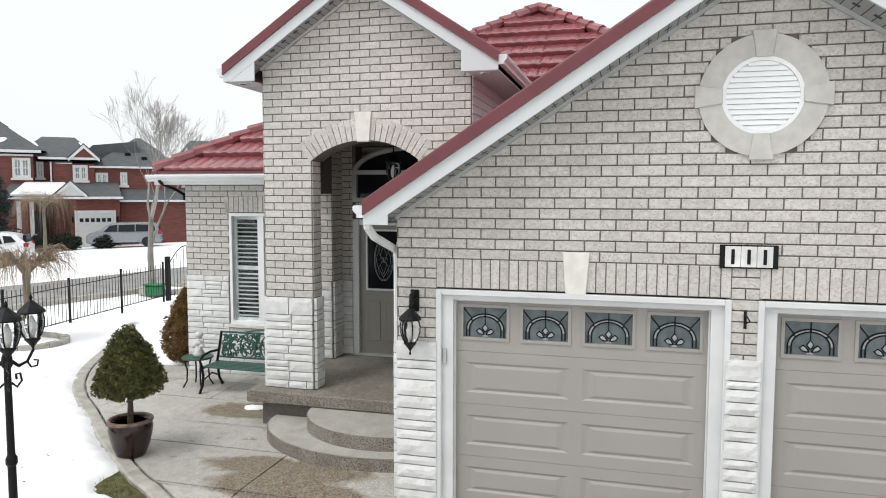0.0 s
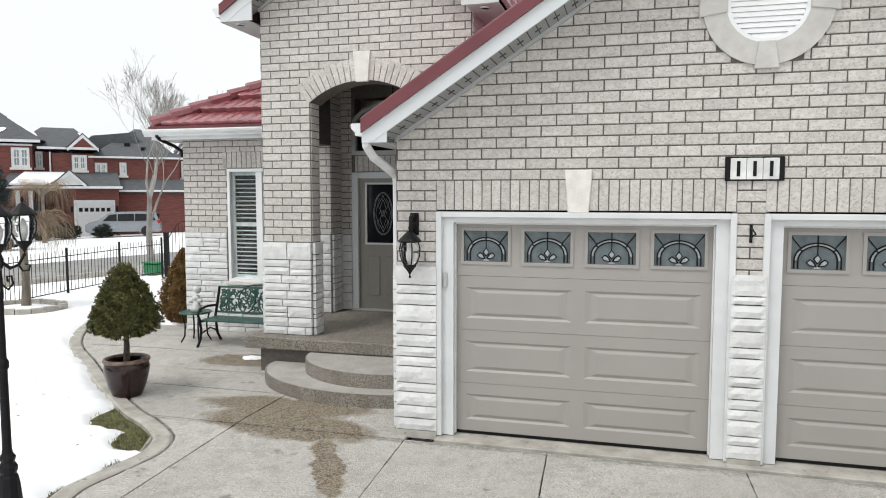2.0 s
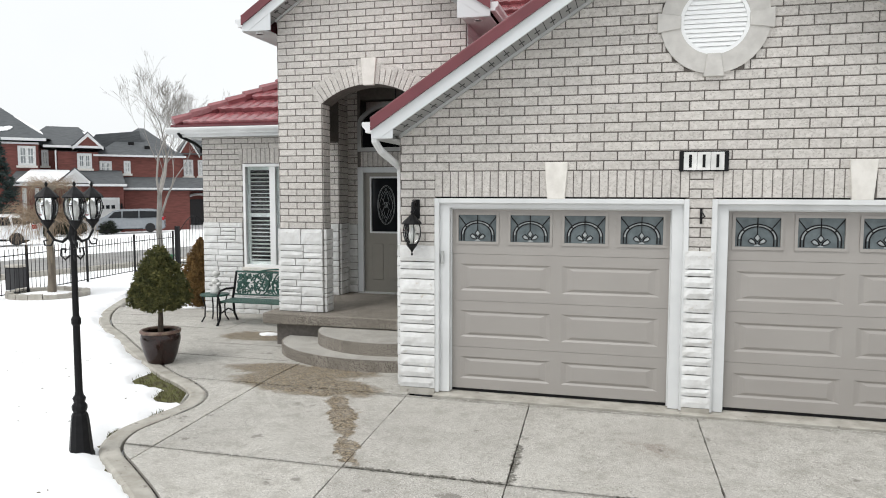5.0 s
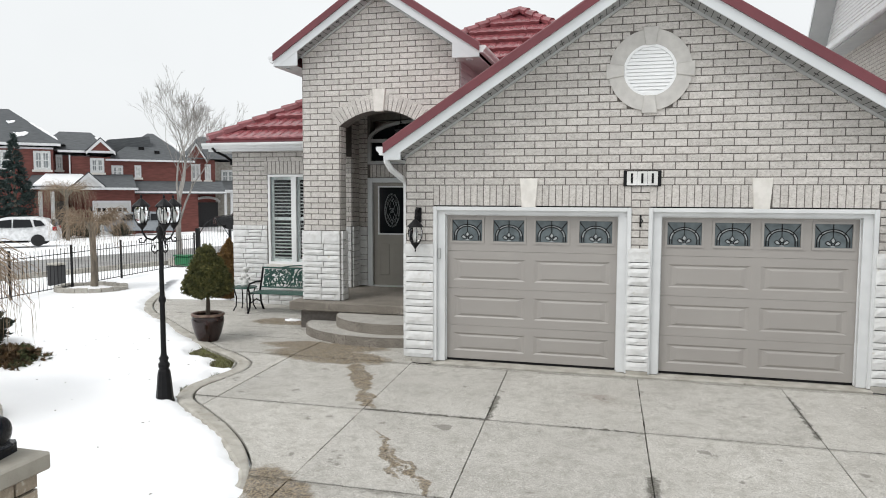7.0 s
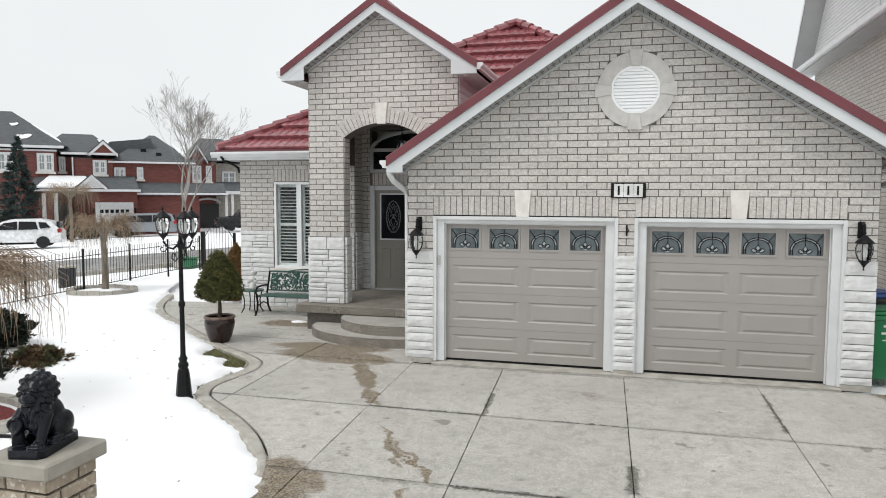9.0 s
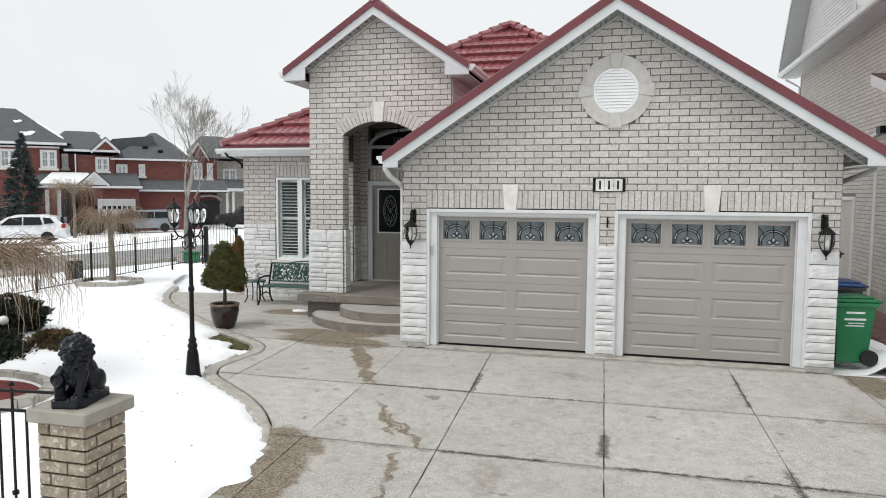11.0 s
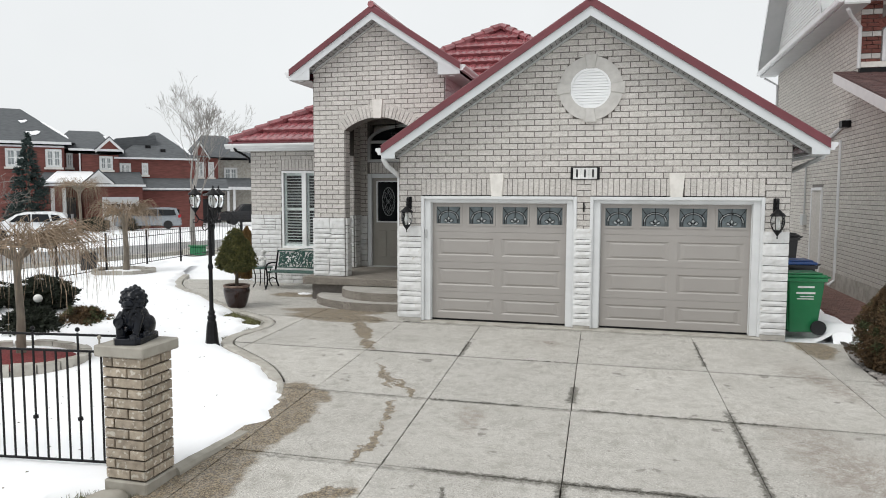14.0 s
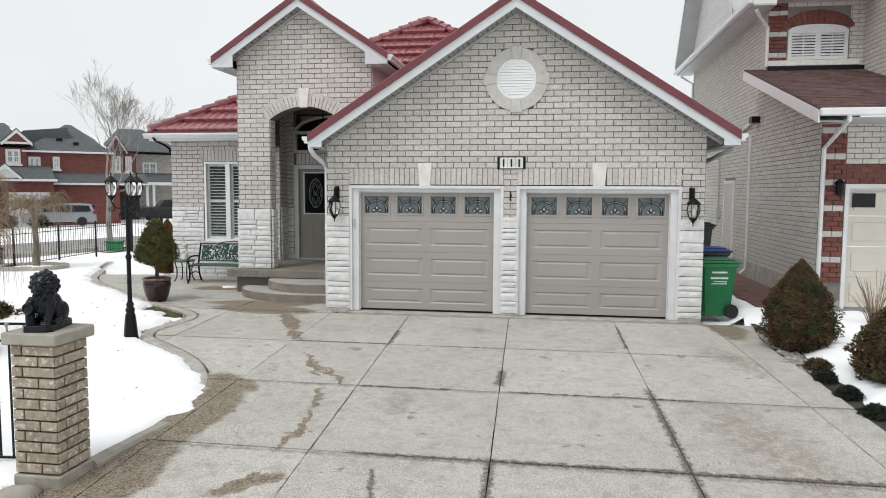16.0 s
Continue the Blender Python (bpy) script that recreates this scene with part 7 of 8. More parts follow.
    tube(bm, [(-0.10, -0.07, 0.30), (-0.125, -0.12, 0.24), (-0.115, -0.15, 0.16), (-0.08, -0.14, 0.06)], [0.066, 0.06, 0.046, 0.028], 12)
    ball(-0.11, -0.14, 0.22, 0.066, 0.066, 0.07)
    for k in range(3):
        ball(0.07 + (k - 1) * 0.026, -0.205, 0.073, 0.015, 0.022, 0.022, sub=2)
    for k in range(16):
        a = 2 * math.pi * k / 16
        ball(-0.11 + 0.05 * math.cos(a), -0.185 + 0.012 * math.sin(2 * a), 0.22 + 0.052 * math.sin(a), 0.016, 0.02, 0.016, sub=2)
    # mane: three rings of locks round the face, a beard, rows down the chest
    for ring_, (rad, n, back, size) in enumerate(((0.10, 15, -0.11, 0.034), (0.118, 17, -0.065, 0.042), (0.118, 15, -0.01, 0.046), (0.095, 12, 0.035, 0.046))):
        for k in range(n):
            a = 2 * math.pi * (k + 0.5 * (ring_ % 2)) / n
            q = rad * rng.uniform(0.93, 1.07)
            ball(q * math.sin(a), back + rng.uniform(-0.012, 0.012), 0.455 + q * math.cos(a) * 1.05, size * 0.7, size * 0.8, size * 0.95, a + rng.uniform(-0.5, 0.5), rng.uniform(-0.3, 0.3), 2)
    for k in range(30):
        z = rng.uniform(0.24, 0.40)
        ball(rng.uniform(-0.085, 0.085), -0.145 - 0.02 * rng.random() + (0.40 - z) * 0.12, z, 0.017, 0.02, 0.034, rng.uniform(-0.6, 0.6), 0, 2)
    for v in bm.verts:
        if v.co.z > 0.0551:
            v.co = Vector((v.co.x * 0.74, v.co.y * 0.80, 0.05 + (v.co.z - 0.05) * 0.79))
    s = link("lion_statue", bm, M_LION, smooth=True)
    fuse = s.modifiers.new("fuse", "REMESH")
    fuse.mode, fuse.voxel_size, fuse.use_smooth_shade = "VOXEL", 0.006, True
    s.matrix_world = pose(PIL[0] - 0.01, PIL[1] + 0.005, top, 0, 0, 12)
    tagged(s, "seated lion statue painted glossy black on the pillar", "statue")


gate_pillar()


def fence(x0, y0, x1, y1, post_every, bar_every, H, rails, name, label, knob=False, bottom=0.12, drop=0.0, finial=True, bar=0.007):
    f = thing(name, pose(0, 0, 0), label, "fence")
    L = math.hypot(x1 - x0, y1 - y0)
    at = lambda d: (x0 + (x1 - x0) * d / L, y0 + (y1 - y0) * d / L)
    n = max(1, round(L / post_every))
    g = lambda d: ground_z(*at(d)) + drop
    for i in range(n + 1):
        d = L * i / n
        x, y = at(d)
        bm = boxes((x - 0.022, x + 0.022, y - 0.022, y + 0.022, g(d) - 0.05, g(d) + H + 0.06))
        if finial:
            bmesh.ops.create_icosphere(bm, subdivisions=1, radius=0.035, matrix=Matrix.Translation((x, y, g(d) + H + 0.09)))
        part("post", bm, M_BLACK, f)
        if i < n:
            for z in rails:
                bm = bmesh.new()
                d2 = L * (i + 1) / n
                tube(bm, [(*at(d), g(d) + z), (*at(d2), g(d2) + z)], 0.014, 4)
                part("rail", bm, M_BLACK, f)
            m = max(2, round(L / n / bar_every))
            for k in range(1, m):
                d2 = d + L / n * k / m
                x, y = at(d2)
                tall = k % 4 == 0
                bm = boxes((x - bar, x + bar, y - bar, y + bar, g(d2) + bottom, g(d2) + (H if not knob or tall else rails[1])))
                if knob and tall:
                    bmesh.ops.create_icosphere(bm, subdivisions=1, radius=0.028, matrix=Matrix.Translation((x, y, g(d2) + 0.5)))
                    bmesh.ops.create_icosphere(bm, subdivisions=1, radius=0.024, matrix=Matrix.Translation((x, y, g(d2) + H + 0.03)))
                part("bar", bm, M_BLACK, f)


fence(-10.1, -3.0, -11.75, 12.0, 2.1, 0.135, 1.15, (0.14, 1.0), "iron_fence", "low black iron fence along the snowy road side", finial=False, bar=0.0052)
fence(PIL[0] - 0.24, PIL[1] + 0.12, -6.6, -7.35, 2.1, 0.115, 1.31, (1.29, 1.14, 0.10), "front_fence", "black iron front fence joined to the brick pillar", knob=True, bottom=0.1)


def trellis():
    x, y = -11.8, 12.3
    t = thing("garden_arch", pose(x, y, ground_z(x, y)), "black wire garden gate with an arched top", "gate")
    part("gate_post", boxes((-0.06, 0.06, -0.06, 0.06, -0.05, 1.35)), M_BLACK, t)
    part("gate_post", boxes((1.05, 1.13, 0.3, 0.38, -0.05, 1.3)), M_BLACK, t)
    for k in range(10):
        u = 0.1 + k * 0.1
        bm = bmesh.new()
        tube(bm, [(u, 0.03 * k, 0.1), (u, 0.03 * k, 1.1 + 0.55 * math.sin(math.pi * k / 9))], 0.008, 4)
        part("bar", bm, M_BLACK, t)
    bm = bmesh.new()
    tube(bm, [(0.05 + 1.0 * i / 14, 0.3 * i / 14, 1.12 + 0.57 * math.sin(math.pi * i / 14)) for i in range(15)], 0.014, 5)
    tube(bm, [(0.05, 0, 0.15), (1.05, 0.3, 0.15)], 0.012, 4)
    part("gate_frame", bm, M_BLACK, t)
    b = thing("garden_box", pose(-13.6, 14.0, ground_z(-13.6, 14.0)), "small green plastic box lying by the fence", "box")
    part("body", boxes((-0.3, 0.3, -0.2, 0.2, 0, 0.36), bev=0.05), M_BIN_GREEN, b)
    part("lid", boxes((-0.33, 0.33, -0.23, 0.23, 0.36, 0.42), bev=0.02), M_BIN_GREEN, b)
    b = thing("mailbox", pose(-13.3, 7.4, ground_z(-13.3, 7.4)), "grey utility box beside the road", "utility box")
    part("body", boxes((-0.2, 0.2, -0.17, 0.17, 0, 0.62), bev=0.03), M_BIN_BLACK, b)
    part("lid", boxes((-0.22, 0.22, -0.19, 0.19, 0.62, 0.68), bev=0.02), M_CURB, b)


trellis()


# ---- lamps ----
def lantern_parts(parent, x, y, z, s=1.0, up=True):
    """A six-sided coach lantern: finial, roof, cage of bowed ribs, glass, bulb and base."""
    bm = bmesh.new()
    lathe(bm, [(0.001, 0.47 * s), (0.012 * s, 0.45 * s), (0.018 * s, 0.43 * s), (0.008 * s, 0.41 * s), (0.03 * s, 0.395 * s), (0.05 * s, 0.375 * s), (0.105 * s, 0.325 * s), (0.125 * s, 0.30 * s), (0.12 * s, 0.285 * s), (0.06 * s, 0.285 * s)], 12, (x, y, z))
    part("lantern_roof", bm, M_BLACK, parent)
    prof = [(0.095 * s, 0.285 * s), (0.112 * s, 0.22 * s), (0.105 * s, 0.14 * s), (0.08 * s, 0.07 * s), (0.06 * s, 0.045 * s)]
    bm = bmesh.new()
    lathe(bm, [(r * 0.94, h) for r, h in prof], 12, (x, y, z))
    g = part("glass", bm, M_LANTERN, parent, "clear curved lantern glass", smooth=True)
    g.visible_shadow = False
    for k in range(6):
        a = math.pi / 3 * k
        bm = bmesh.new()
        tube(bm, [(x + r * math.cos(a), y + r * math.sin(a), z + h) for r, h in prof], 0.007 * s, 5)
        part("rib", bm, M_BLACK, parent)
    bm = bmesh.new()
    lathe(bm, [(0.012 * s, 0.06 * s), (0.03 * s, 0.12 * s), (0.032 * s, 0.18 * s), (0.012 * s, 0.24 * s), (0.001, 0.25 * s)], 10, (x, y, z))
    part("bulb", bm, M_BULB, parent, smooth=True)
    bm = bmesh.new()
    lathe(bm, [(0.001, -0.10 * s), (0.014 * s, -0.085 * s), (0.006 * s, -0.06 * s), (0.018 * s, -0.035 * s), (0.04 * s, -0.005 * s), (0.07 * s, 0.03 * s), (0.068 * s, 0.05 * s), (0.03 * s, 0.06 * s)], 12, (x, y, z))
    part("lantern_base", bm, M_BLACK, parent)


def lamp_post():
    x, y = -2.28, -2.47
    l = thing("lamp_post", pose(x, y, ground_z(x, y)), "black cast-iron garden lamp post with three lanterns", "lamp post")
    bm = bmesh.new()
    lathe(bm, [(0.115, 0), (0.115, 0.03), (0.103, 0.05), (0.078, 0.34), (0.068, 0.40), (0.054, 0.42), (0.066, 0.45), (0.066, 0.48), (0.046, 0.51), (0.058, 0.55), (0.038, 0.58), (0.032, 0.62)], 10)
    part("base", bm, M_BLACK, l)
    bm = bmesh.new()
    lathe(bm, [(0.033, 0.60), (0.030, 1.22), (0.042, 1.24), (0.042, 1.28), (0.028, 1.31), (0.025, 1.98), (0.038, 2.0), (0.038, 2.06), (0.024, 2.1), (0.02, 2.2), (0.001, 2.23)], 12)
    part("pole", bm, M_BLACK, l)
    for k in range(3):
        a = radians(200 + 120 * k)
        c, s = math.cos(a), math.sin(a)
        P = lambda r, z: (r * c, r * s, z)
        bm = bmesh.new()
        tube(bm, [P(0.02, 2.04), P(0.09, 1.98), P(0.16, 2.0), P(0.21, 2.08)], [0.015, 0.014, 0.012, 0.012], 6)
        tube(bm, [P(0.03, 1.86), P(0.07, 1.82), P(0.11, 1.86), P(0.10, 1.92), P(0.065, 1.92), P(0.07, 1.88)], 0.009, 5)
        tube(bm, [P(0.16, 2.0), P(0.19, 1.95), P(0.24, 1.95), P(0.25, 1.99), P(0.215, 2.0)], 0.008, 5)
        part("arm", bm, M_BLACK, l)
        lantern_parts(l, 0.21 * c, 0.21 * s, 2.14, 0.82)


lamp_post()


def sconce(x, label):
    s = thing("wall_lantern", pose(x, -0.012, 0), label, "wall lamp", group="garage wall lamps")
    bm = boxes((-0.045, 0.045, -0.02, 0.0, 2.02, 2.24), bev=0.008)
    tube(bm, [(0, -0.01, 2.16), (0, -0.07, 2.22), (0, -0.13, 2.20), (0, -0.16, 2.12)], [0.016, 0.02, 0.02, 0.012], 8)
    tube(bm, [(0, -0.01, 2.08), (0, -0.05, 2.06), (0, -0.07, 2.10), (0, -0.04, 2.12)], 0.009, 6)
    part("bracket", bm, M_BLACK, s)
    lantern_parts(s, 0, -0.17, 1.70, 0.92)


sconce(0.195, "black coach lantern on the brick beside a garage door")
sconce(6.25, "black coach lantern above the white stone pier")


def small_fittings():
    h = thing("flag_bracket", pose(3.27, -0.012, 2.08), "small black metal bracket on the brick between the doors", "bracket")
    bm = boxes((-0.012, 0.012, -0.012, 0, -0.08, 0.08))
    tube(bm, [(0, -0.01, -0.06), (0.0, -0.06, -0.02), (0.03, -0.07, 0.0), (0, -0.03, 0.05)], 0.008, 5)
    part("hook", bm, M_BLACK, h)
    # plaque of three tiles; its figures stay plain bars
    p = thing("number_plaque", pose(3.28, -0.012, 2.645), "row of white glazed tiles with black bars, black ends", "plaque")
    part("backing", boxes((-0.24, 0.24, -0.018, 0, -0.105, 0.105), bev=0.004), M_BLACK, p)
    for k in range(3):
        c = -0.132 + k * 0.132
        t = part("tile", boxes((c - 0.0645, c + 0.0645, -0.027, -0.018, -0.092, 0.092), bev=0.003), M_TILEW, p, "white glazed tile")
        part("bar", boxes((c - 0.014, c + 0.014, -0.031, -0.027, -0.066, 0.066)), M_BLACK, t, "black bar")
    k = thing("keypad", pose(0.50, 0.02, 1.58), "small white keypad on the garage door jamb", "keypad")
    part("body", boxes((-0.018, 0.018, -0.025, 0, -0.075, 0.075), bev=0.004), M_SOFFIT, k)
    d = thing("downspout", pose(0, 0, 0), "white downspout elbow under the garage eave", "downspout", kind="structure")
    bm = bmesh.new()
    tube(bm, [(-0.16, -0.40, 2.96), (-0.16, -0.40, 2.88), (-0.13, -0.30, 2.78), (-0.06, 0.15, 2.62), (-0.06, 0.2, 2.5), (-0.06, 0.2, 0.1)], 0.042, 8)
    part("pipe", bm, M_WHITE, d)
    d = thing("downspout", pose(0, 0, 0), "white downspout elbow at the far garage corner", "downspout", kind="structure")
    bm = bmesh.new()
    tube(bm, [(6.90, -0.1, 2.98), (6.88, 0.0, 2.88), (6.62, 0.7, 2.70), (6.54, 1.0, 2.6), (6.54, 1.0, 0.1)], 0.04, 8)
    part("pipe", bm, M_SOFFIT, d)
    d = thing("downspout", pose(0, 0, 0), "dark downspout elbow at the wing eave", "downspout", kind="structure")
    bm = bmesh.new()
    tube(bm, [(-5.60, 3.78, 3.42), (-5.60, 3.86, 3.36), (-5.50, 4.12, 3.26), (-5.47, 4.28, 3.18), (-5.47, 4.3, 3.08)], 0.03, 8)
    part("pipe", bm, M_BLACK, d)
    l = thing("hanging_lantern", pose(ARC_C + 0.05, 3.1, 0), "black hanging glass lantern under the porch ceiling", "lamp")
    bm = bmesh.new()
    tube(bm, [(0, 0, 4.25), (0, 0, 3.80)], 0.008, 5)
    part("chain", bm, M_BLACK, l)
    lantern_parts(l, 0, 0, 3.36, 1.0)


small_fittings()


# ---- bench and table ----
def bench():
    b = thing("garden_bench", pose(-3.60, 3.28, 0), "green slatted garden bench with a cast openwork back", "bench")
    w = 0.72
    for s in (-1, 1):
        bm = bmesh.new()
        x = s * w
        tube(bm, [(x, -0.36, 0.0), (x, -0.27, 0.12), (x, -0.25, 0.28), (x, -0.29, 0.42)], 0.022, 6)
        tube(bm, [(x, 0.30, 0.0), (x, 0.20, 0.15), (x, 0.16, 0.40)], 0.022, 6)
        tube(bm, [(x, -0.27, 0.40), (x, 0.16, 0.38)], 0.02, 6)
        tube(bm, [(x, -0.25, 0.2), (x, 0.0, 0.26), (x, 0.19, 0.18)], 0.014, 6)
        part("leg_frame", bm, M_BLACK, b, "black cast-iron end frame")
        bm = bmesh.new()
        tube(bm, [(x, -0.27, 0.41), (x, -0.33, 0.52), (x, -0.26, 0.60), (x, -0.05, 0.62), (x, 0.20, 0.60)], 0.02, 6)
        part("armrest", bm, M_BLACK, b)
        bm = bmesh.new()
        tube(bm, [(x, 0.14, 0.38), (x, 0.22, 0.62), (x, 0.30, 0.90)], 0.022, 6)
        part("back_post", bm, M_BLACK, b)
    for k in range(6):
        y = -0.27 + k * 0.078
        part("slat", boxes((-w, w, y, y + 0.062, 0.405, 0.43), bev=0.006), M_GREEN_CLOTH, b)
    tilt = pose(0, 0.17, 0.42, -15, 0, 0)
    for z in (0.06, 0.47):
        bm = boxes((-w, w, -0.012, 0.012, z, z + 0.03), bev=0.004)
        bmesh.ops.transform(bm, matrix=tilt, verts=bm.verts[:])
        part("back_rail", bm, M_GREEN_CLOTH, b)
    rng = random.Random(6)
    bm = bmesh.new()
    for k in range(84):
        c, z = rng.uniform(-w + 0.07, w - 0.07), rng.uniform(0.12, 0.44)
        r, a0 = rng.uniform(0.04, 0.085), rng.uniform(0, 6.28)
        tube(bm, [(c + r * (1 - 0.5 * i / 7) * math.cos(a0 + 4.4 * i / 7), rng.uniform(-0.006, 0.006), z + r * (1 - 0.5 * i / 7) * math.sin(a0 + 4.4 * i / 7)) for i in range(8)], 0.0125, 4)
    for k in range(46):
        c, z, a = rng.uniform(-w + 0.07, w - 0.07), rng.uniform(0.12, 0.45), rng.uniform(0, 3.14)
        leaf = Matrix.Translation((c, 0, z)) @ Matrix.Rotation(a, 4, "Y") @ Matrix.Diagonal((0.055, 0.009, 0.026, 1))
        bmesh.ops.create_icosphere(bm, subdivisions=1, radius=1, matrix=leaf)
    for c in (-0.18, 0.2):
        tube(bm, [(c + 0.15 * math.cos(2 * math.pi * i / 16), -0.01, 0.28 + 0.21 * math.sin(2 * math.pi * i / 16)) for i in range(17)], 0.013, 5)
    tube(bm, [(-w, 0, 0.49), (-0.3, 0, 0.49), (-0.1, 0, 0.53), (0.15, 0, 0.55), (0.4, 0, 0.53), (w, 0, 0.49)], 0.014, 5)
    bmesh.ops.transform(bm, matrix=tilt, verts=bm.verts[:])
    part("openwork", bm, M_GREEN_CLOTH, b, "green cast scrollwork")
    t = thing("side_table", pose(-4.64, 3.36, 0), "small black iron side table with a green top", "table")
    bm = bmesh.new()
    lathe(bm, [(0.001, 0.47), (0.25, 0.47), (0.26, 0.485), (0.25, 0.50), (0.001, 0.50)], 20)
    part("tabletop", bm, M_GREEN_CLOTH, t)
    for k in range(4):
        a = math.pi / 4 + math.pi / 2 * k
        bm = bmesh.new()
        tube(bm, [(r * math.cos(a), r * math.sin(a), z) for r, z in ((0.24, 0.0), (0.18, 0.1), (0.17, 0.28), (0.22, 0.47))], 0.014, 5)
        part("leg", bm, M_BLACK, t)
    bm = bmesh.new()
    lathe(bm, [(0.09, 0.0), (0.10, 0.05), (0.06, 0.12), (0.05, 0.18)], 12)
    for x, y, z, r in ((0, 0, 0.22, 0.07), (0.02, 0.0, 0.32, 0.045), (0.02, 0, 0.365, 0.07), (-0.07, -0.03, 0.17, 0.05), (0.08, -0.02, 0.18, 0.045)):
        bmesh.ops.create_icosphere(bm, subdivisions=2, radius=r, matrix=Matrix.Translation((x, y, z)) @ Matrix.Diagonal((1, 1, 0.75, 1)))
    f = link("garden_figurine", bm, M_STAT, smooth=True)
    f.matrix_world = pose(-4.62, 3.36, 0.50)
    tagged(f, "pale stone figurine with a hat on the side table", "figurine")
    s = link("snow_patch", bmesh_patch(), M_SNOW, smooth=True)
    s.matrix_world = pose(-3.1, 2.5, 0.0)
    tagged(s, "last small patch of snow on the wet path", "snow", kind="stuff")


def bmesh_patch():
    bm = bmesh.new()
    bmesh.ops.create_icosphere(bm, subdivisions=3, radius=1)
    for v in bm.verts:
        k = 1 + 0.35 * noise.noise(v.co * 2.2)
        v.co = Vector((v.co.x * 0.17 * k, v.co.y * 0.11 * k, v.co.z * 0.035 * k))
    return bm


bench()


# ---- bins ----
def wheelie_bin(x, y, rot, body, lid, label, h=1.02, z=0.0, writing=True):
    b = thing("wheelie_bin", pose(x, y, z, 0, 0, rot), label, "bin", group="bins beside the garage")
    bm = bmesh.new()
    a = [bm.verts.new(p) for p in ((-0.22, -0.24, 0.03), (0.22, -0.24, 0.03), (0.22, 0.22, 0.03), (-0.22, 0.22, 0.03))]
    c = [bm.verts.new(p) for p in ((-0.29, -0.30, h - 0.06), (0.29, -0.30, h - 0.06), (0.29, 0.30, h - 0.06), (-0.29, 0.30, h - 0.06))]
    bm.faces.new(a[::-1])
    bm.faces.new(c)
    for i in range(4):
        bm.faces.new((a[i], a[(i + 1) % 4], c[(i + 1) % 4], c[i]))
    bmesh.ops.bevel(bm, geom=bm.edges[:], offset=0.03, segments=2, affect="EDGES")
    part("body", bm, body, b)
    part("rim", boxes((-0.315, 0.315, -0.325, 0.325, h - 0.10, h - 0.04), bev=0.012), body, b)
    bm = boxes((-0.31, 0.31, -0.33, 0.32, h - 0.035, h + 0.015), bev=0.015)
    box(bm, -0.24, 0.24, -0.28, 0.28, h + 0.015, h + 0.04, bev=0.012)
    part("lid", bm, lid, b)
    bm = bmesh.new()
    tube(bm, [(-0.26, 0.37, h - 0.03), (0.26, 0.37, h - 0.03)], 0.016, 6)
    for s in (-1, 1):
        tube(bm, [(s * 0.24, 0.37, h - 0.03), (s * 0.24, 0.29, h - 0.07)], 0.014, 6)
    part("handle", bm, body, b)
    for s in (-1, 1):
        bm = bmesh.new()
        prism(bm, [(0.12 * math.cos(2 * math.pi * i / 18), 0.12 * math.sin(2 * math.pi * i / 18)) for i in range(18)], -0.025, 0.025, m=pose(s * 0.27, 0.22, 0.12, 0, 0, 90))
        part("wheel", bm, M_TYRE, b)
    if writing:
        for k, (u, wd, z0) in enumerate(((0.0, 0.26, 0.78), (0.0, 0.30, 0.68), (0.02, 0.22, 0.63), (0.0, 0.26, 0.59))):
            part("lettering", boxes((0.262 + (z0 - 0.6) * 0.075, 0.270 + (z0 - 0.6) * 0.075, -wd / 2 + u, wd / 2 + u, z0, z0 + (0.03 if k < 2 else 0.015))), M_TILEW, b, "pale bar of print")
    return b


wheelie_bin(6.80, 0.72, -82, M_BIN_GREEN, M_BIN_GREEN, "green wheeled bin with pale print beside the garage", 0.98, 0.0)
wheelie_bin(6.84, 1.5, -84, M_BIN_BLACK, M_BIN_BLUE, "dark wheeled bin with a bright blue lid", 1.12, 0.0)
far_bin = wheelie_bin(6.88, 3.0, -85, M_BIN_BLACK, M_BIN_BLACK, "black wheeled bin with a pale label farther back", 1.52, 0.0, False)
part("lettering", boxes((0.29, 0.296, -0.13, 0.13, 1.22, 1.30)), M_TILEW, far_bin, "pale bar of print")


# ---- the street ----
def road():
    bm = bmesh.new()
    ys = [-60, -30, -10, 0, 5, 10, 15, 20, 25, 30, 40, 60]
    rows = [[bm.verts.new((x + 0.28 * y, y, ground_z(x + 0.28 * y, y) + 0.02)) for x in (-24.7, -22.9, -21.1, -19.3)] for y in ys]
    for r, t in zip(rows, rows[1:]):
        for k in range(3):
            bm.faces.new((r[k], r[k + 1], t[k + 1], t[k]))
    structure("road", bm, M_ASPHALT, "grey salted asphalt road with damp tracks", "road")
    bm = bmesh.new()
    rows = [[bm.verts.new((x + 0.28 * y, y, ground_z(x + 0.28 * y, y) + z)) for x, z in ((-19.3, -0.1), (-19.25, 0.09), (-19.1, 0.09), (-19.1, -0.1))] for y in ys]
    for r, t in zip(rows, rows[1:]):
        for k in range(3):
            bm.faces.new((r[k], r[k + 1], t[k + 1], t[k]))
    structure("kerb", bm, M_CURB, "grey concrete kerb along the road", "kerb")


road()

FAR = Matrix.Translation((3.97, -12.1, 0)) @ Matrix.Rotation(radians(40), 4, "Z")
spruce_at = FAR @ Vector((-5.5, 61.0, 0))
spruce(spruce_at.x, spruce_at.y, 7.1, 2.3, 61)


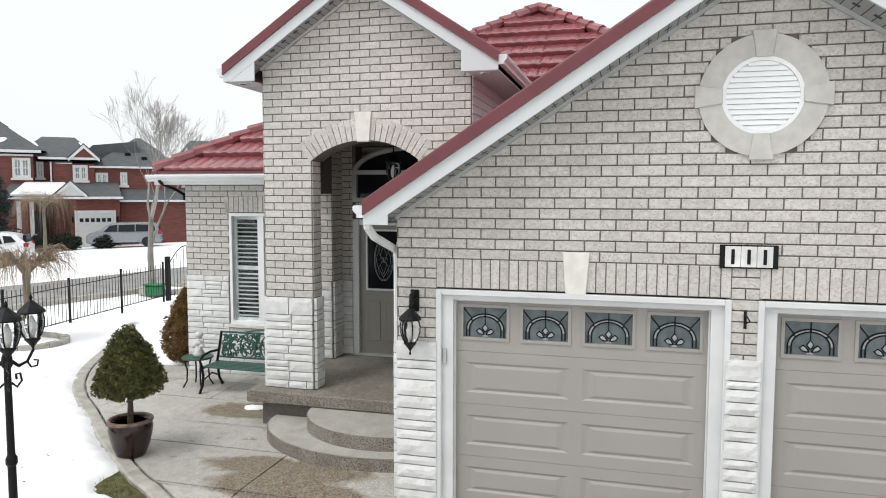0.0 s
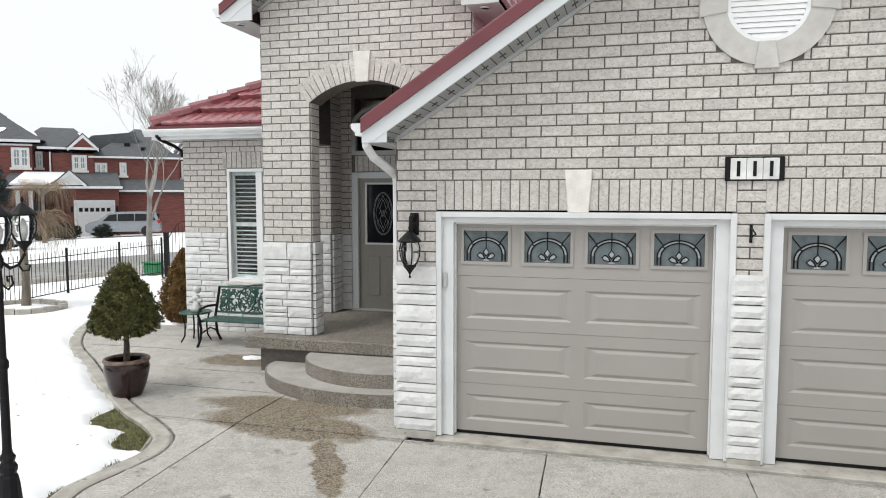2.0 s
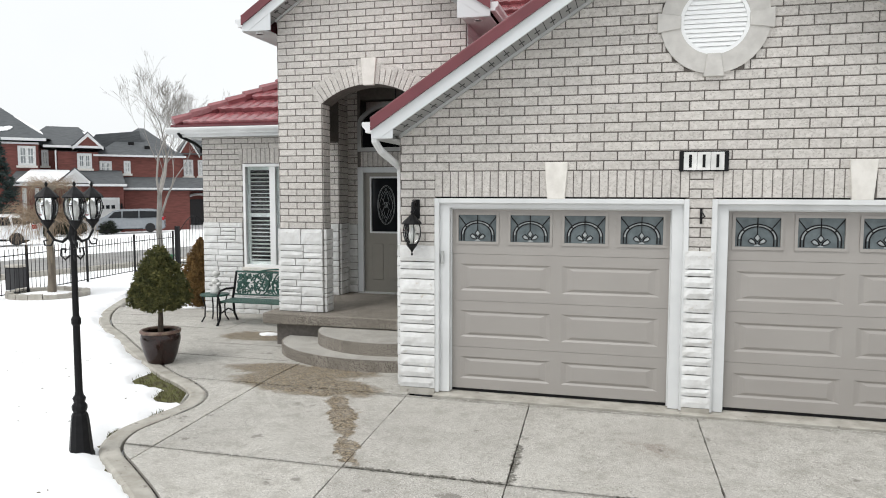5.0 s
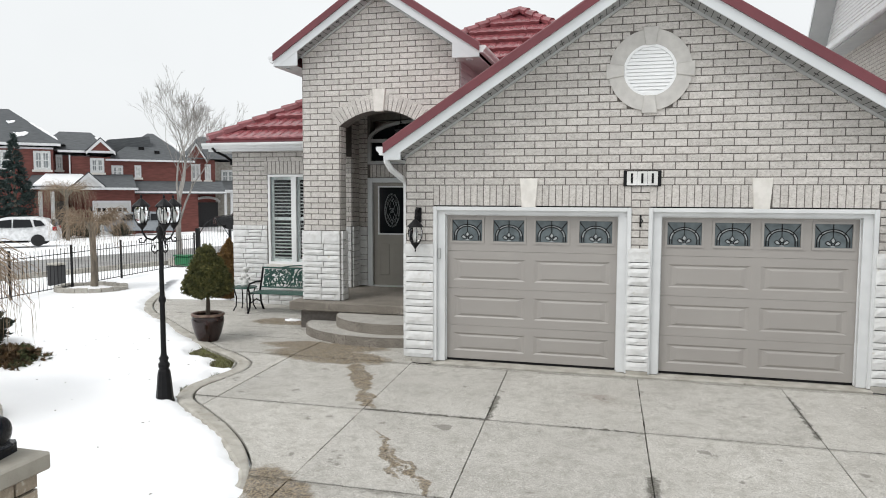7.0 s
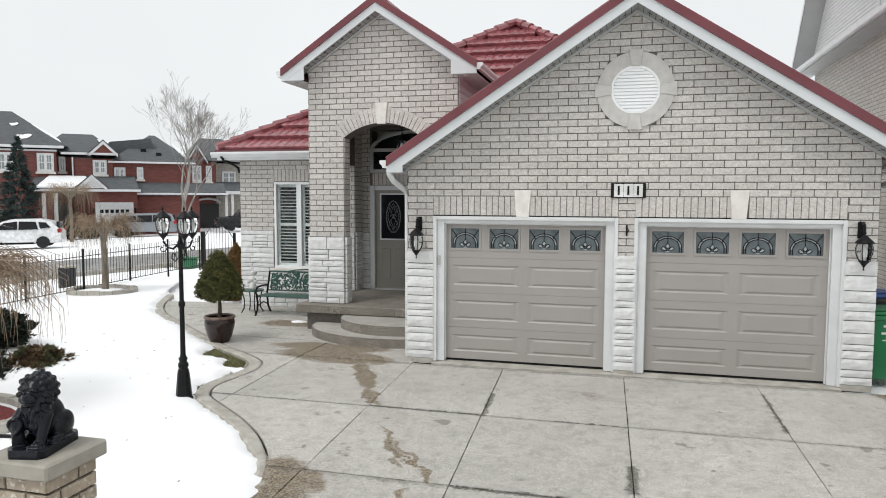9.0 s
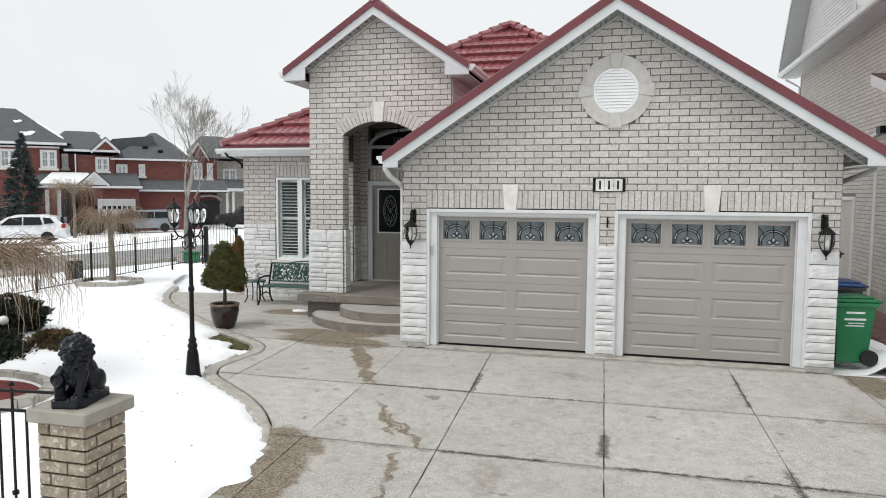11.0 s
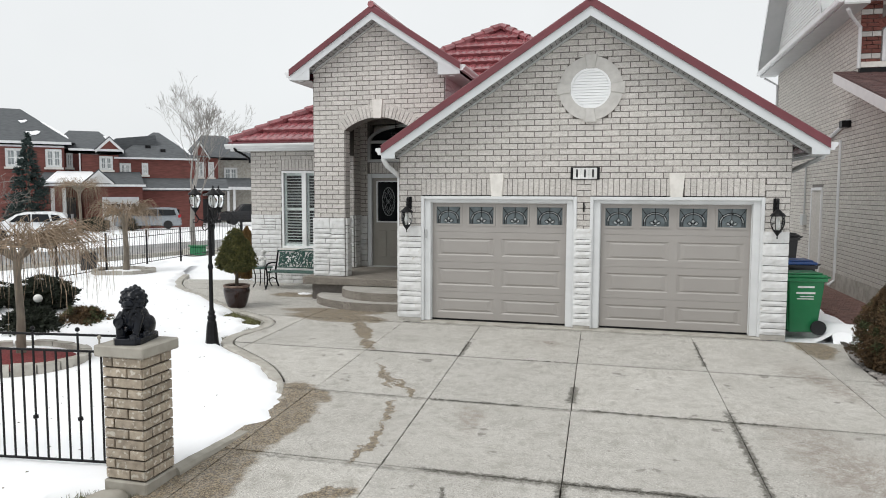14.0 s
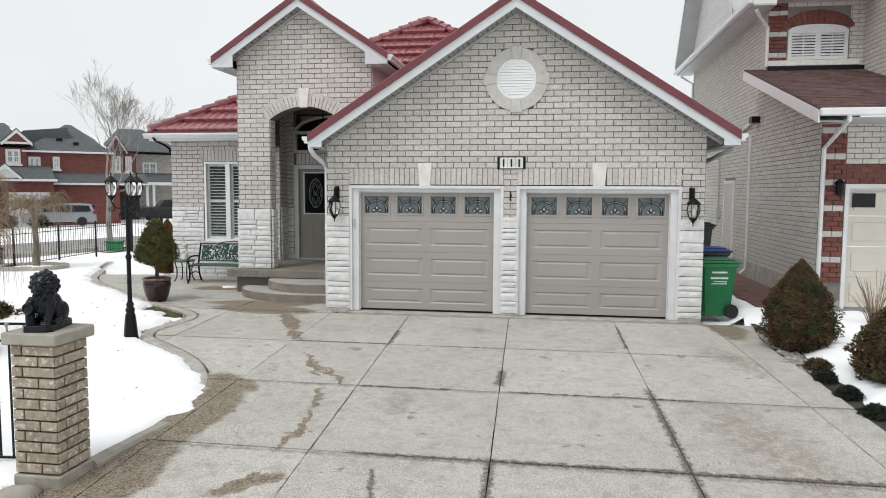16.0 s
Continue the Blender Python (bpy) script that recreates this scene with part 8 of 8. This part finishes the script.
def hip(bm, x0, x1, y0, y1, ze, zr, over=0.4, ridge=None):
    """A hipped roof over a rectangle; ridge: (xa, xb) of the ridge line."""
    x0, x1, y0, y1 = x0 - over, x1 + over, y0 - over, y1 + over
    ym = (y0 + y1) / 2
    xa, xb = ridge or ((x0 + x1) / 2 - 0.5, (x0 + x1) / 2 + 0.5)
    v = [bm.verts.new(p) for p in ((x0, y0, ze), (x1, y0, ze), (x1, y1, ze), (x0, y1, ze), (xa, ym, zr), (xb, ym, zr))]
    for q in ((0, 1, 5, 4), (1, 2, 5), (2, 3, 4, 5), (3, 0, 4), (3, 2, 1, 0)):
        bm.faces.new([v[i] for i in q])
    return bm


def far_window(h, x0, x1, y, z0, z1):
    w = part("window", boxes((x0, x1, y - 0.02, y + 0.02, z0, z1)), M_BLIND, h)
    f = 0.09
    part("frame", boxes((x0 - f, x0, y - 0.08, y, z0 - f, z1 + f), (x1, x1 + f, y - 0.08, y, z0 - f, z1 + f), (x0, x1, y - 0.08, y, z1, z1 + f), (x0, x1, y - 0.08, y, z0 - f, z0)), M_WHITE, w)
    part("sill", boxes((x0 - 0.2, x1 + 0.2, y - 0.14, y, z0 - f - 0.16, z0 - f)), M_KEY, w)
    mid = (x0 + x1) / 2
    for a in (-1, 1):
        c = mid + a * (x1 - x0) / 4
        hw = (x1 - x0) / 4 - 0.1
        part("pane", boxes((c - hw, c - 0.02, y - 0.03, y - 0.02, z0 + 0.1, (z0 + z1) / 2 - 0.03), (c + 0.02, c + hw, y - 0.03, y - 0.02, z0 + 0.1, (z0 + z1) / 2 - 0.03),
                           (c - hw, c - 0.02, y - 0.03, y - 0.02, (z0 + z1) / 2 + 0.03, z1 - 0.1), (c + 0.02, c + hw, y - 0.03, y - 0.02, (z0 + z1) / 2 + 0.03, z1 - 0.1)), M_FARPANE, w)


M_FARPANE = material("curtained_glass", (0.34, 0.37, 0.37), (0.2, 0.22, 0.23), scale=1.5, rough=0.1, bump=0)


def pediment(h, x0, x1, z0, z1, y, fill, depth=0.5):
    mid = (x0 + x1) / 2
    bm = bmesh.new()
    prism(bm, [(x0 + 0.15, z0), (x1 - 0.15, z0), (mid, z1 - 0.2)], y + 0.05, y + depth)
    part("gable", bm, fill, h)
    bm = bmesh.new()
    for s in (-1, 1):
        e = x0 if s < 0 else x1
        prism(bm, [(mid, z1), (e, z0 + 0.02), (e, z0 - 0.22), (mid, z1 - 0.28)], y - 0.1, y + 0.06)
    part("gable_trim", bm, M_WHITE, h)
    bm = bmesh.new()
    for s in (-1, 1):
        e = x0 - 0.1 if s < 0 else x1 + 0.1
        prism(bm, [(mid, z1 + 0.1), (e, z0 + 0.08), (e, z0), (mid, z1)], y - 0.12, y + 2.6)
    part("gable_roof", bm, M_FARROOF, h)


def far_house_a():
    h = thing("brick_house", FAR, "two-storey red brick house with grey roof and white trim", "house", group="houses across the road")
    g = -1.0
    part("wall", boxes((-12, -3.35, 66, 78, g, 6.0)), M_FARBRICK, h)
    part("wall", boxes((-3.35, -2.05, 67.2, 78, g, 5.6)), M_FARBRICK, h)
    part("wall", boxes((-2.05, 0.75, 66.2, 76, g, 5.5)), M_FARBRICK, h)
    part("garage_wall", boxes((-0.85, 2.45, 63.5, 67, g, 2.8)), M_FARBRICK, h)
    bm = hip(bmesh.new(), -12, -3.0, 66, 78, 6.4, 9.6, 0.5, (-8.6, -6.9))
    part("roof", bm, M_FARROOF, h)
    bm = hip(bmesh.new(), -4.2, 0.8, 66.3, 78, 6.0, 7.9, 0.4, (-3.2, -0.8))
    part("roof", bm, M_FARROOF, h)
    for a in ((-12.4, -2.75, 65.4, 65.6, 6.22, 6.42), (-3.0, 1.15, 65.7, 65.9, 5.78, 5.96)):
        part("eave_trim", boxes(a), M_WHITE, h)
    part("corner_trim", boxes((-12, -3.3, 65.9, 66.0, 5.98, 6.12)), M_WHITE, h)
    pediment(h, -1.0, 1.15, 5.85, 6.95, 65.7, M_FARBRICK)
    far_window(h, -4.6, -3.6, 65.95, 4.45, 5.75)
    far_window(h, -3.15, -2.85, 67.15, 4.5, 5.55)
    far_window(h, -0.65, 0.2, 66.15, 4.3, 5.3)
    far_window(h, -7.4, -6.2, 65.95, 4.45, 5.75)
    # the porch roof with its little pediment, snow lying on it
    bm = bmesh.new()
    v = [bm.verts.new(p) for p in ((-5.2, 63, 2.95), (2.6, 63, 2.95), (2.4, 66.4, 4.1), (-4.8, 66.4, 4.1), (-5.2, 63, 2.85), (2.6, 63, 2.85), (2.4, 66.4, 2.85), (-4.8, 66.4, 2.85))]
    for q in ((0, 1, 2, 3), (7, 6, 5, 4), (0, 4, 5, 1), (1, 5, 6, 2), (2, 6, 7, 3), (3, 7, 4, 0)):
        bm.faces.new([v[i] for i in q])
    part("porch_roof", bm, M_FARROOF, h)
    bm = bmesh.new()
    slab(bm, [(-4.6, 63.3), (-0.6, 63.3), (-1.3, 66), (-3.9, 66)], lambda x, y: 2.95 + (y - 63) * 0.34, lambda x, y: 3.06 + (y - 63) * 0.34)
    part("roof_snow", bm, M_SNOW, h)
    # snow left on the slope and along the hips
    for sx, sy, w in ((-5.6, 66.9, 0.42), (-6.5, 69.2, 0.26)):
        bm = bmesh.new()
        outline = [(sx + w * (1 + 0.4 * math.sin(3 * t)) * math.cos(t), sy + 1.3 * w * (1 + 0.5 * math.sin(2 * t + 1)) * math.sin(t)) for t in [2 * math.pi * i / 14 for i in range(14)]]
        slab(bm, outline, lambda x, y: 6.44 + (y - 65.5) * 0.4923, lambda x, y: 6.50 + (y - 65.5) * 0.4923)
        part("roof_snow", bm, M_SNOW, h)
    for a, b in (((-3.0, 66.2, 6.78), (-5.2, 69.4, 8.35)), ((0.6, 66.6, 6.2), (-0.4, 69.8, 7.35))):
        bm = bmesh.new()
        tube(bm, [Vector(a).lerp(Vector(b), i / 8) + Vector((0.03 * (i % 2), 0, 0)) for i in range(9)], [0.03, 0.1, 0.07, 0.12, 0.08, 0.11, 0.06, 0.09, 0.03], 6)
        part("roof_snow", bm, M_SNOW, h)
    part("porch_trim", boxes((-5.3, 2.7, 62.8, 63.0, 2.80, 2.98)), M_WHITE, h)
    pediment(h, -1.85, 0.3, 3.05, 4.1, 62.85, M_SIDING)
    for x in (-4.1, -3.3):
        bm = bmesh.new()
        lathe(bm, [(0.14, g), (0.14, 2.65)], 10, (x, 63.2, 0))
        part("column", bm, M_WHITE, h)
    part("porch_wall", boxes((-4.4, -3.0, 63.1, 63.3, g, 0.3)), M_CURB, h)
    d = part("garage_door", boxes((-0.45, 2.0, 63.42, 63.5, g, 1.75)), M_SIDING, h, "white garage door with a row of small lights")
    part("frame", boxes((-0.6, -0.45, 63.36, 63.5, g, 1.95), (2.0, 2.15, 63.36, 63.5, g, 1.95), (-0.45, 2.0, 63.36, 63.5, 1.75, 1.95)), M_WHITE, d)
    for k in range(6):
        part("pane", boxes((-0.28 + k * 0.37, -0.03 + k * 0.37, 63.40, 63.42, 1.1, 1.38)), M_DARK_GLASS, d)
    for x in (-0.72, 2.28):
        part("wall_lamp", boxes((x - 0.07, x + 0.07, 63.3, 63.45, 1.1, 1.5)), M_BLACK, h)
    bm = bmesh.new()
    tube(bm, [(-2.2, 66.1, 5.6), (-2.2, 66.1, 3.9)], 0.06, 6)
    part("downspout", bm, M_WHITE, h)
    part("front_door", boxes((-3.6, -2.6, 65.9, 66.0, g, 1.9)), M_BIN_BLACK, h)


def far_house_b():
    h = thing("brick_house", FAR, "red brick house with a wide grey hipped roof", "house", group="houses across the road")
    g = -1.0
    part("wall", boxes((0.75, 7.0, 66.6, 80, g, 5.25)), M_FARBRICK, h)
    bm = hip(bmesh.new(), 0.75, 6.9, 66.6, 80, 5.3, 8.1, 0.4, (3.9, 4.4))
    part("roof", bm, M_FARROOF, h)
    bm = bmesh.new()
    prism(bm, [(-1.2, 5.4), (4.2, 5.4), (3.9, 7.55), (0.6, 7.15)], 69.5, 74)
    part("rear_roof", bm, M_FARROOF, h)
    part("eave_trim", boxes((0.4, 7.3, 66.1, 66.25, 5.2, 5.35)), M_WHITE, h)
    far_window(h, 0.9, 1.6, 66.55, 3.95, 4.75)
    far_window(h, 2.65, 2.98, 66.55, 3.95, 4.8)
    for x, z, w in ((3.2, 6.4, 0.22), (4.4, 6.05, 0.2), (2.4, 7.0, 0.2)):
        y0 = 66.2 + (z - 5.3) / 2.8 * 7.1
        part("roof_vent", boxes((x - w, x + w, y0 - 0.3, y0 + 0.3, z - 0.1, z + 0.16)), M_BLACK, h)
    bm = bmesh.new()
    v = [bm.verts.new(p) for p in ((2.3, 64.8, 2.7), (9.6, 64.8, 2.7), (9.6, 66.6, 3.6), (2.6, 66.6, 3.6), (2.3, 64.8, 2.5), (9.6, 64.8, 2.5), (9.6, 66.6, 2.5), (2.6, 66.6, 2.5))]
    for q in ((0, 1, 2, 3), (7, 6, 5, 4), (0, 4, 5, 1), (1, 5, 6, 2), (2, 6, 7, 3), (3, 7, 4, 0)):
        bm.faces.new([v[i] for i in q])
    part("lower_roof", bm, M_FARROOF, h)
    part("lower_trim", boxes((2.2, 9.7, 64.65, 64.8, 2.57, 2.72)), M_WHITE, h)
    part("lower_wall", boxes((2.5, 7.4, 65.2, 66.6, g, 2.5)), M_FARBRICK, h)
    bm = bmesh.new()
    tube(bm, [(5.4, 67.8, 7.0), (6.0, 67.25, 6.4), (6.6, 66.7, 5.75)], [0.06, 0.15, 0.08], 5)
    part("roof_snow", bm, M_SNOW, h)


def far_house_c():
    h = thing("brick_house", FAR, "farther red and grey house with gables and an arched garage", "house", group="houses across the road")
    g = -1.0
    part("wall", boxes((7.6, 10.2, 76, 86, g, 5.9)), M_FARBRICK, h)
    part("wall", boxes((10.2, 14.5, 77, 86, g, 5.8)), M_CURB, h)
    part("roof", hip(bmesh.new(), 7.6, 14.5, 76, 86, 6.0, 8.6, 0.4, (9.2, 11.5)), M_FARROOF, h)
    pediment(h, 7.4, 9.4, 5.9, 7.6, 75.8, M_FARBRICK)
    far_window(h, 8.0, 8.7, 75.95, 4.0, 5.4)
    far_window(h, 9.3, 9.7, 75.95, 4.0, 5.4)
    far_window(h, 11.0, 12.2, 76.95, 3.8, 4.9)
    part("lower_roof", boxes_sheet(7.2, 15, 74, 2.9, 76.5, 3.9, 0.2), M_FARROOF, h)
    part("lower_trim", boxes((7.1, 15, 73.85, 74.0, 2.65, 2.95)), M_WHITE, h)
    part("garage_door", boxes((8.2, 10.4, 75.9, 76, g, 1.7)), M_BIN_BLACK, h)
    bm = bmesh.new()
    tube(bm, [(9.3 + 1.25 * math.cos(math.pi * i / 10), 75.85, 1.7 + 0.5 * math.sin(math.pi * i / 10)) for i in range(11)], 0.12, 5)
    part("arch_trim", bm, M_WHITE, h)
    for x in (10.9, 11.5):
        part("column", boxes((x - 0.12, x + 0.12, 74.1, 74.4, g, 2.7)), M_WHITE, h)


far_house_a()
far_house_b()
far_house_c()


def car(name, m, L, H, W, paint, profile, glass_spans, label):
    """A car seen from its side: body of a side profile, tapered cabin, windows, wheels with rims, lamps, bumpers."""
    c = thing(name, m, label, "car")
    bm = bmesh.new()
    prism(bm, [(x * L, z * H) for x, z in profile], -W / 2, W / 2)
    for v in bm.verts:
        z = v.co.z / H
        if z > 0.55:
            v.co.y *= 1 - 0.28 * (z - 0.55) / 0.45
    bmesh.ops.bevel(bm, geom=[e for e in bm.edges if abs(e.verts[0].co.y - e.verts[1].co.y) < 0.2], offset=0.05, segments=2, affect="EDGES")
    part("body", bm, paint, c)
    y_at = lambda z: W / 2 * (1 - 0.28 * max(0, z - 0.55) / 0.45)
    for s in (-1, 1):
        for quad in glass_spans:
            bm = bmesh.new()
            out = [bm.verts.new((x * L, s * (y_at(z) + 0.006), z * H)) for x, z in quad]
            inn = [bm.verts.new((x * L, s * (y_at(z) - 0.03), z * H)) for x, z in quad]
            bm.faces.new(out)
            bm.faces.new(inn[::-1])
            for i in range(len(out)):
                j = (i + 1) % len(out)
                bm.faces.new((out[i], inn[i], inn[j], out[j]))
            part("side_window", bm, M_DARK_GLASS, c)
        for x in (-0.305, 0.30):
            bm = bmesh.new()
            r = 0.34
            prism(bm, [(x * L + r * math.cos(2 * math.pi * i / 20), r + r * math.sin(2 * math.pi * i / 20)) for i in range(20)], s * W / 2 - 0.12, s * W / 2 + 0.02)
            wheel = part("tyre", bm, M_TYRE, c)
            bm = bmesh.new()
            prism(bm, [(x * L + 0.22 * math.cos(2 * math.pi * i / 16), r + 0.22 * math.sin(2 * math.pi * i / 16)) for i in range(16)], s * W / 2 - 0.02 + s * 0.03, s * W / 2 + s * 0.03 + 0.02)
            part("rim", bm, M_RIMS, wheel)
        part("tail_lamp", boxes((0.455 * L, 0.497 * L, s * (W / 2 - 0.12) - 0.13, s * (W / 2 - 0.12) + 0.13, 0.52 * H, 0.66 * H), bev=0.02), M_LAMPRED, c)
        part("door_handle", boxes((0.02, 0.14, s * W / 2 - 0.02, s * W / 2 + 0.02, 0.52 * H, 0.54 * H)), paint, c)
    part("bumper", boxes((0.46 * L, 0.505 * L, -W / 2 + 0.05, W / 2 - 0.05, 0.17 * H, 0.30 * H), bev=0.03), paint, c)
    part("sill", boxes((-0.2 * L, 0.2 * L, -W / 2 + 0.02, W / 2 - 0.02, 0.13 * H, 0.2 * H)), M_BLACK, c)
    part("rear_window", boxes((0.44 * L, 0.475 * L, -W / 2 * 0.72, W / 2 * 0.72, 0.66 * H, 0.9 * H), bev=0.02), M_DARK_GLASS, c)
    return c


VAN = [(-0.5, 0.2), (-0.5, 0.45), (-0.46, 0.55), (-0.33, 0.63), (-0.2, 0.92), (-0.1, 0.985), (0.3, 1.0), (0.43, 0.96), (0.48, 0.62), (0.5, 0.5), (0.5, 0.2), (0.48, 0.14), (-0.47, 0.14)]
VAN_GLASS = [[(-0.27, 0.62), (-0.19, 0.87), (-0.09, 0.9), (-0.09, 0.62)], [(-0.075, 0.62), (-0.075, 0.9), (0.14, 0.91), (0.14, 0.62)], [(0.155, 0.62), (0.155, 0.91), (0.40, 0.89), (0.425, 0.64)]]
vp = FAR @ Vector((2.75, 61.2, 0))
car("minivan", Matrix.Translation((vp.x, vp.y, ground_z(vp.x, vp.y) + 0.02)) @ Matrix.Rotation(radians(40 - 6), 4, "Z"), 4.95, 1.72, 1.95, M_SILVER, VAN, VAN_GLASS, "silver minivan parked on a snowy drive")
SUV = [(-0.5, 0.22), (-0.5, 0.46), (-0.45, 0.57), (-0.26, 0.63), (-0.13, 0.9), (-0.04, 0.98), (0.25, 0.99), (0.38, 0.92), (0.47, 0.66), (0.5, 0.55), (0.5, 0.24), (0.46, 0.17), (-0.46, 0.17)]
SUV_GLASS = [[(-0.2, 0.63), (-0.11, 0.86), (0.03, 0.91), (0.03, 0.63)], [(0.045, 0.63), (0.045, 0.91), (0.22, 0.9), (0.25, 0.64)], [(0.27, 0.66), (0.25, 0.89), (0.33, 0.87), (0.38, 0.7)]]
car("suv", Matrix.Translation((-31.0, 22.7, ground_z(-31.0, 22.7) + 0.02)) @ Matrix.Rotation(radians(40 - 4), 4, "Z"), 4.8, 1.68, 1.95, M_CARWHITE, SUV, SUV_GLASS, "white sport utility car parked across the road")
TRUCK = [(-0.5, 0.24), (-0.5, 0.52), (-0.44, 0.6), (-0.24, 0.63), (-0.14, 0.97), (0.1, 1.0), (0.17, 0.94), (0.19, 0.62), (0.49, 0.62), (0.5, 0.3), (0.46, 0.2), (-0.46, 0.2)]
TRUCK_GLASS = [[(-0.2, 0.65), (-0.13, 0.9), (0.0, 0.93), (0.0, 0.65)], [(0.015, 0.65), (0.015, 0.93), (0.11, 0.93), (0.15, 0.65)]]
tp = FAR @ Vector((11.3, 63.5, 0))
car("pickup_truck", Matrix.Translation((tp.x, tp.y, ground_z(tp.x, tp.y) + 0.02)) @ Matrix.Rotation(radians(40), 4, "Z"), 5.6, 1.85, 2.0, M_CARBLACK, TRUCK, TRUCK_GLASS, "black pickup truck parked before a house")
for k, (lx, ly, r) in enumerate(((-1.1, 60.5, 0.9), (1.4, 60.8, 0.7), (-2.6, 59.5, 0.8), (-5.5, 58, 1.1))):
    q = FAR @ Vector((lx, ly, 0))
    shrub(q.x, q.y, 1.0, r, M_YEW, "dark clipped bush dusted with snow", 70 + k, 500, 0.22, 2.5)

# ---- pieces of the walls, last ----
for job in LATER:
    job()
